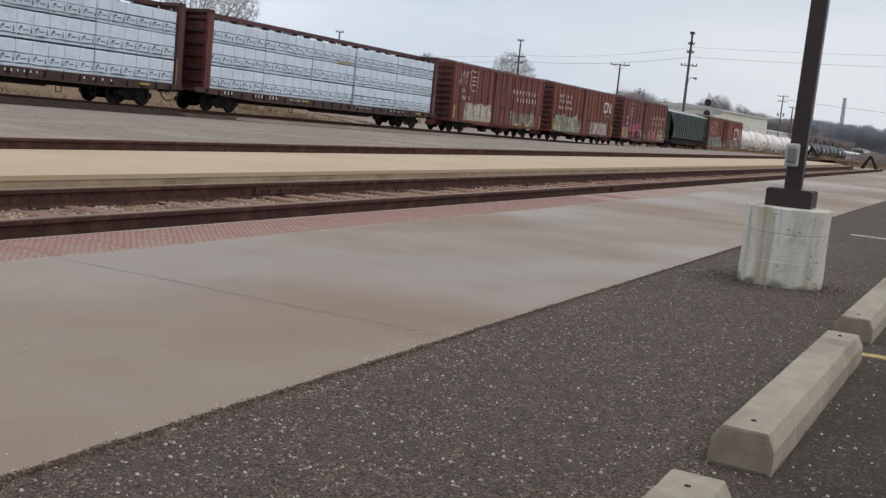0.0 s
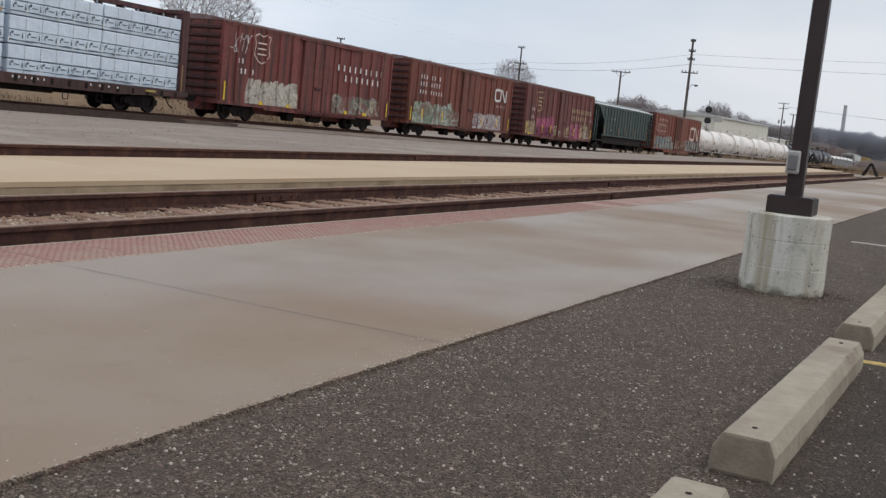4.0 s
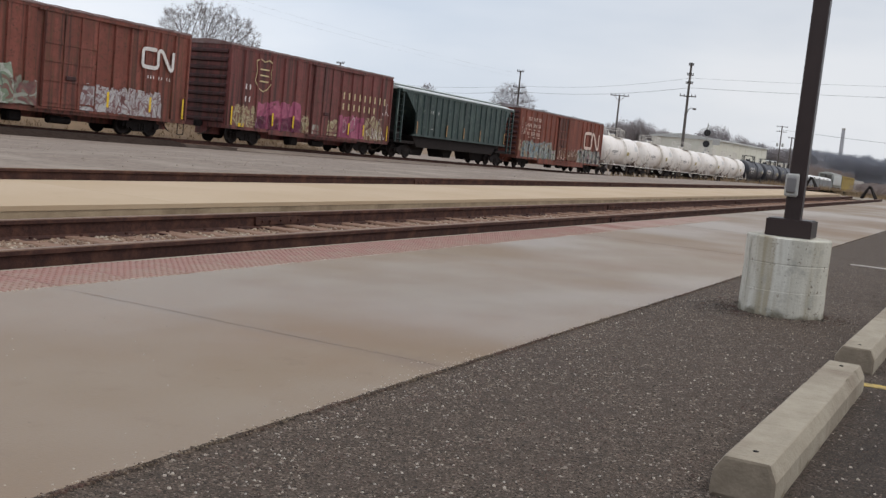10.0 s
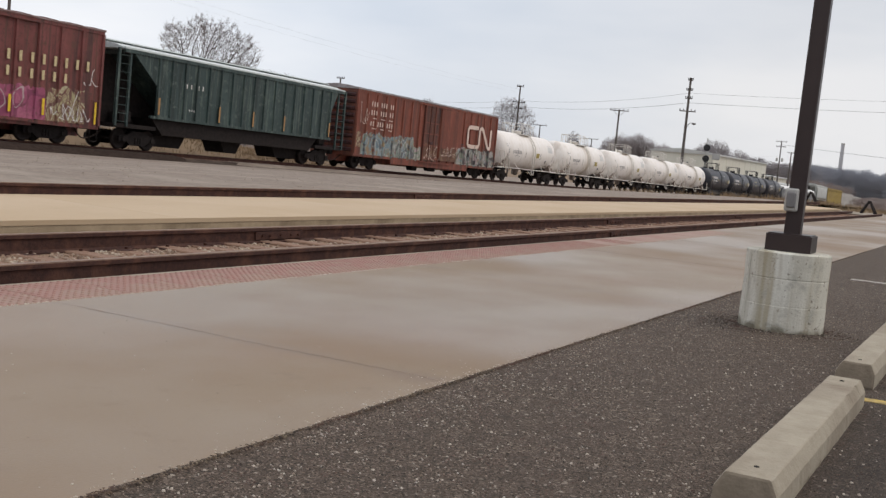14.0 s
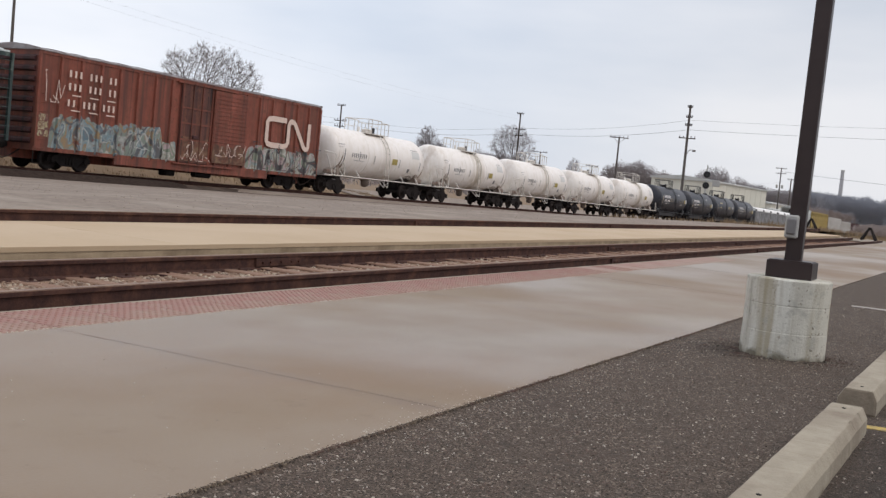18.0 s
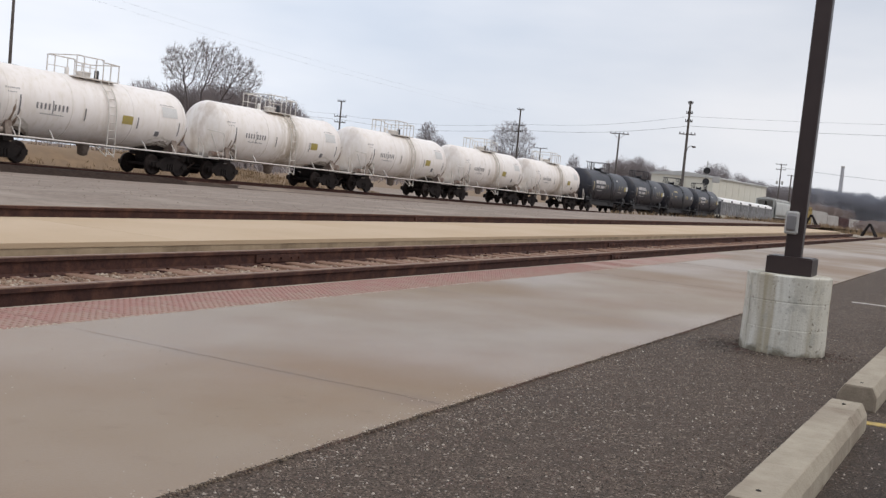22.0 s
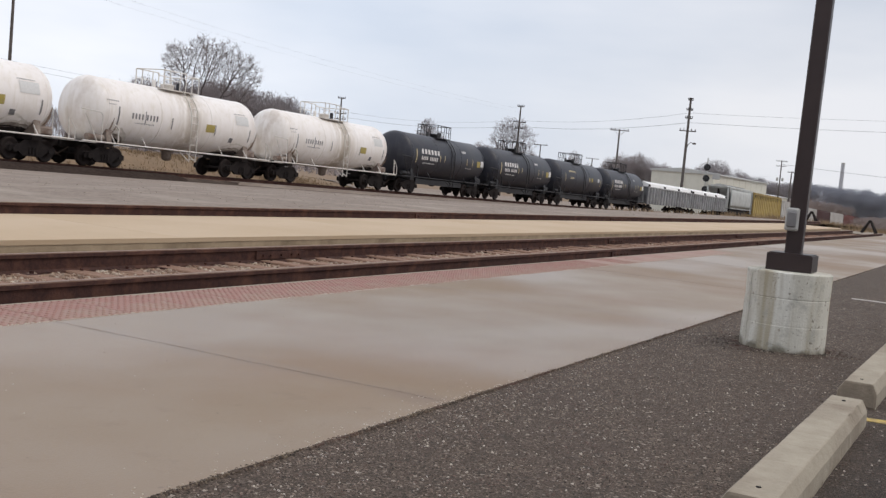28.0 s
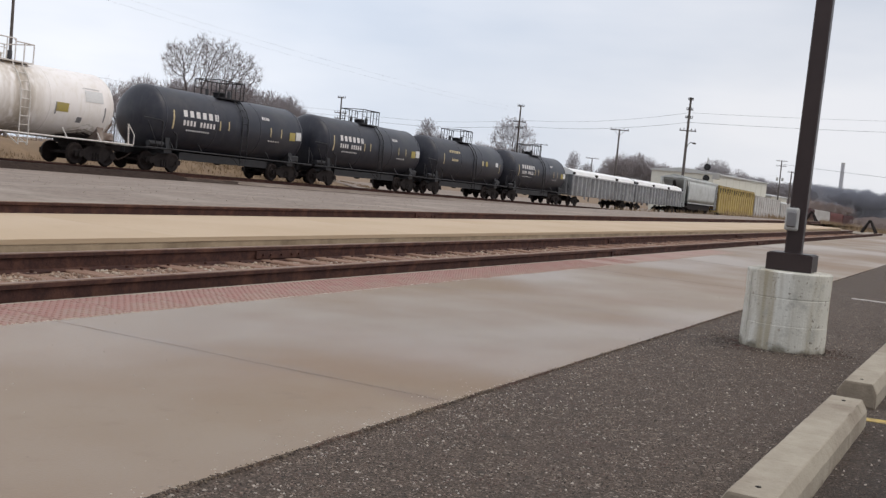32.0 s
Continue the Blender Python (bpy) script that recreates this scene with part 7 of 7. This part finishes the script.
def clumps(name, crowns, label, seed, material, twig=0.10, length=1.6, count=700):
    """A far mass of bare crowns: rounded clouds of fine twigs on short stems."""
    r = random.Random(seed)
    s = Shape()
    for x, y, z, top, w in crowns:
        s.tube((x, y, z), (x, y, z + (top - z) * 0.7), w * 0.05, w * 0.02, n=4, caps=False)
        mid, rz = z + (top - z) * 0.52, (top - z) * 0.52
        for _ in range(count):
            d = Vector((r.gauss(0, 1), r.gauss(0, 1), r.gauss(0.25, 1))).normalized()
            k = r.random() ** 0.45 * (0.86 + 0.14 * noise.noise((d.x * 3 + x, d.y * 3, d.z * 3 + seed)))
            px, py, pz = x + d.x * w * 0.5 * k, y + d.y * w * 0.5 * k, mid + d.z * rz * k
            e = (d + Vector((r.uniform(-0.8, 0.8), r.uniform(-0.8, 0.8), r.uniform(-0.2, 0.9)))).normalized() * length * r.uniform(0.4, 1.0) * (1.15 - k)
            s.add([(px, py + twig, pz), (px + twig * 0.5, py - twig, pz + twig), (px + e.x, py + e.y, pz + e.z)], [(0, 1, 2)])
    return tagged(part(name, s, material), label, "woods", kind="stuff")


def row_of(points, n, seed, low, vary, w):
    """Crowns strewn along a bent line of (x, y, top)."""
    r = random.Random(seed)
    out = []
    for i in range(n):
        t = (i + r.uniform(-0.3, 0.3)) / max(n - 1, 1) * (len(points) - 1)
        k = min(max(int(t), 0), len(points) - 2)
        f = min(max(t - k, 0.0), 1.0)
        a, b = points[k], points[k + 1]
        d = r.uniform(-5, 12)
        out.append((a[0] + (b[0] - a[0]) * f + d, a[1] + (b[1] - a[1]) * f + d * 0.3, low, a[2] + (b[2] - a[2]) * f - r.random() ** 2 * vary, w * r.uniform(0.75, 1.3)))
    return out


def woods(name, spots, label, seed, levels=4, material=None, fine=0.03, haze=60, width=0.12):
    """A far stand of bare trees, branches and fine twigs joined."""
    r = random.Random(seed)
    s = Shape()

    def grow(p, d, length, rad, level):
        q = p + d * length
        s.tube(p, q, max(rad, fine), max(rad * 0.6, fine * 0.7), n=3, caps=False)
        if level >= levels:
            return
        for i in range(3):
            a, tilt = r.uniform(0, 6.283), r.uniform(0.2, 0.75)
            u = d.orthogonal().normalized()
            e = d * math.cos(tilt) + (u * math.cos(a) + d.cross(u) * math.sin(a)) * math.sin(tilt)
            grow(p.lerp(q, r.uniform(0.45, 1.0)), (e + Vector((0, 0, 0.15))).normalized(), length * r.uniform(0.62, 0.85), rad * 0.55, level + 1)

    for x, y, z, h, w in spots:
        grow(Vector((x, y, z)), Vector((r.uniform(-0.15, 0.15), r.uniform(-0.15, 0.15), 1)).normalized(), h * 0.44, h * 0.014, 0)
        for _ in range(haze):
            a, b, t = r.uniform(0, 6.283), r.random() ** 0.5, r.uniform(0.0, 0.80)
            px, py, pz = x + math.cos(a) * b * w * 0.6, y + math.sin(a) * b * w * 0.6, z + h * t
            dx, dy, dz = r.uniform(-0.7, 0.7), r.uniform(-0.7, 0.7), r.uniform(0.4, 1.6)
            s.add([(px, py, pz), (px + width, py - width * 0.4, pz), (px + dx, py + dy, pz + dz)], [(0, 1, 2)])
    return tagged(part(name, s, material or TWIG), label, "woods", kind="stuff")


def stand(x0, y0, x1, y1, n, h0, h1, base, seed, depth=14.0, w=6.0):
    r = random.Random(seed)
    out = []
    for i in range(n):
        t = (i + r.random()) / n
        out.append((x0 + (x1 - x0) * t + r.uniform(0, depth), y0 + (y1 - y0) * t + r.uniform(0, depth), base, r.uniform(h0, h1), w * r.uniform(0.7, 1.4)))
    return out


# russet lightened in its colour for the haze of distance
RUST_TWIG = surface("hazed_russet_twigs", (0.33, 0.29, 0.285), (0.26, 0.228, 0.224), 0.95, scale=0.1)
woods("thicket", stand(122, 172, 138, 148, 9, 5, 8, -0.4, 21) + stand(139, 146, 158, 112, 44, 7.5, 11.0, -0.4, 22, 10, 6.0), "grey-brown thicket of bare trees behind the train", 1, 5, MID_TWIG, 0.018, 160, 0.08)
clumps("thicket", row_of([(125.2, 121.6, 11.2), (126.8, 118.4, 12.8), (128.6, 114.6, 13.2), (130, 111, 12.8), (132, 106.5, 12.6), (133.6, 102.4, 11.4), (135.4, 99.2, 8.8)], 44, 47, -0.5, 0.9, 7.5), "grey-brown small trees round the large bare tree", 13, MID_TWIG, 0.030, 2.4, 2600)
woods("brush", stand(104, 98, 135, 66, 26, 3.0, 5.5, -0.6, 23, 8, 6.0), "low russet brush behind the tank cars", 8, 3, RUST_TWIG, 0.02, 220, 0.10)


# painted haze: far scrub paled, horizon woods paled and blued
SCRUB = surface("hazed_scrub", (0.36, 0.30, 0.275), (0.30, 0.25, 0.23), 0.95, scale=0.1)
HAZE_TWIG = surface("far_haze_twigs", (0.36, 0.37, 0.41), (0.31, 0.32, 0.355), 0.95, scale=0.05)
clumps("thicket", row_of([(178, 96, 7.4), (194, 98, 8.6), (206, 97, 9.0), (222, 98, 8.4)], 9, 41, -1.2, 1.6, 6.5), "low grey-brown trees behind the tank cars", 9, MID_TWIG, 0.034, 2.8, 1500)
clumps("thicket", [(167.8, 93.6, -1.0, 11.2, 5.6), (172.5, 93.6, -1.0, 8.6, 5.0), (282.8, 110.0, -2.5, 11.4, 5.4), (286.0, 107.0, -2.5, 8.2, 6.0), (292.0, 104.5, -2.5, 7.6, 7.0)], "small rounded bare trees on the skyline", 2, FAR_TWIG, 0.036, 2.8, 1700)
clumps("thicket", row_of([(311, 109, 11.2), (314, 104, 13.6), (316, 100, 13.2), (320, 94, 10.4), (322, 90, 7.8)], 15, 42, -3.0, 1.4, 8.5), "russet-brown clump of trees beside the warehouse", 3, RUST_TWIG, 0.045, 3.0, 2400)
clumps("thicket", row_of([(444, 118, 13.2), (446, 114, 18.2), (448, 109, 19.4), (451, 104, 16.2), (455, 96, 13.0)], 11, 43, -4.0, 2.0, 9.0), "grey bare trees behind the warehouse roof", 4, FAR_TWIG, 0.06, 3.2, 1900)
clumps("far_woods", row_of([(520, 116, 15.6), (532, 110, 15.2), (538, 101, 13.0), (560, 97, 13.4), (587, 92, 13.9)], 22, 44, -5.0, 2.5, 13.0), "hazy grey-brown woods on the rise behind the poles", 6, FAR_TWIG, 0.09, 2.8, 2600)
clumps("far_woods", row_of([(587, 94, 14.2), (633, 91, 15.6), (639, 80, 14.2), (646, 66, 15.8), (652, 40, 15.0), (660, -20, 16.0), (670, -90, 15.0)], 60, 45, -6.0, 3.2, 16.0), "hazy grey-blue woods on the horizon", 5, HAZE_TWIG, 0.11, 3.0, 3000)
clumps("brush", row_of([(176, 18.2, 0.35), (196, 19.0, 0.55), (214, 15.0, 0.5), (240, 19.0, 0.4), (262, 12.0, 0.6)], 46, 48, -2.6, 0.7, 5.0), "brown dead brush beside the far tracks", 14, SCRUB, 0.05, 1.1, 900)
clumps("far_woods", row_of([(470, 86, 4.5), (500, 78, 6.0), (520, 66, 4.0)], 16, 46, -6.0, 2.0, 9.0), "brown scrub along the far tracks", 8, SCRUB, 0.09, 2.2, 1000)
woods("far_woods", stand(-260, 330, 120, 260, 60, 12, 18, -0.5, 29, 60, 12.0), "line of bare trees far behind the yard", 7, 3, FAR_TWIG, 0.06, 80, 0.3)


def weeds(name, area, count, tall, height, label, seed):
    """Dry stalks in tufts."""
    r = random.Random(seed)
    s = Shape()
    x0, x1, y0, y1 = area
    made = 0
    while made < count:
        x, y = r.uniform(x0, x1), r.uniform(y0, y1)
        if noise.noise((x * 0.12, y * 0.3, 3.0)) < r.uniform(-0.3, 0.35):
            continue
        z = height(x, y)
        for _ in range(5):
            a, k = r.uniform(0, 6.283), tall * r.uniform(0.4, 1.2)
            bx, by = x + r.uniform(-0.25, 0.25), y + r.uniform(-0.25, 0.25)
            s.add([(bx, by, z - 0.05), (bx + 0.05 * math.cos(a), by + 0.05 * math.sin(a), z - 0.05), (bx + r.uniform(-0.3, 0.3) * k, by + r.uniform(-0.3, 0.3) * k, z + k)], [(0, 1, 2)])
        made += 1
    return tagged(part(name, s, WEED), label, "weeds", kind="stuff")


WEED = surface("dry_weeds", (0.30, 0.215, 0.13), (0.23, 0.16, 0.095), 0.95, scale=1.5)
weeds("dry_weeds", (110, 240, 26.5, 32.0), 600, 0.40, yard_z, "tan dry weeds at the edge of the yard", 51)
weeds("dry_weeds", (66, 110, 3.0, 24.0), 900, 0.35, lambda x, y: yard_z(x, max(y, 11)) if y > 10.7 else -0.02 + GRADE * (x - 66), "short dry weeds beyond the ends of the tracks", 52)
weeds("dry_grass_tufts", (24, 66, 39.5, 43.5), 1500, 0.16, bank_z, "tan grass tufts on the bank behind the train", 53)


# ---- how the train runs ----
TRAVEL = (186.781, -9.095, 5.1464, 15.0013)


def travelled(t):
    """Metres that the train has gone towards -x by t seconds: nearly even, slowing a little."""
    u = t / 32.0
    a, b, c, d = TRAVEL
    return a * u + b * u * (u - 1) + c * u * (u - 1) * (u - 0.5) + d * u * (u - 1) * (u - 0.25) * (u - 0.75)


def motions():
    lean = pose(0, 0, 0, 0, math.degrees(math.atan(-GRADE)), math.degrees(math.atan(0.006)))
    for ob, a in CARS:
        rows = []
        for k in range(17):
            t = 2.0 * k
            x = a - travelled(t)
            rows.append((t, Matrix.Translation((x, rail_y(x), rail_z(x))) @ lean))
        walk(ob, rows)
    turn = [(0.1 * k, -math.degrees(travelled(0.1 * k) / 0.455)) for k in range(321)]
    for w, x in WHEELS:
        walk(w, [(t, pose(x, 0, 0.46, 0, a, 0)) for t, a in turn])


motions()
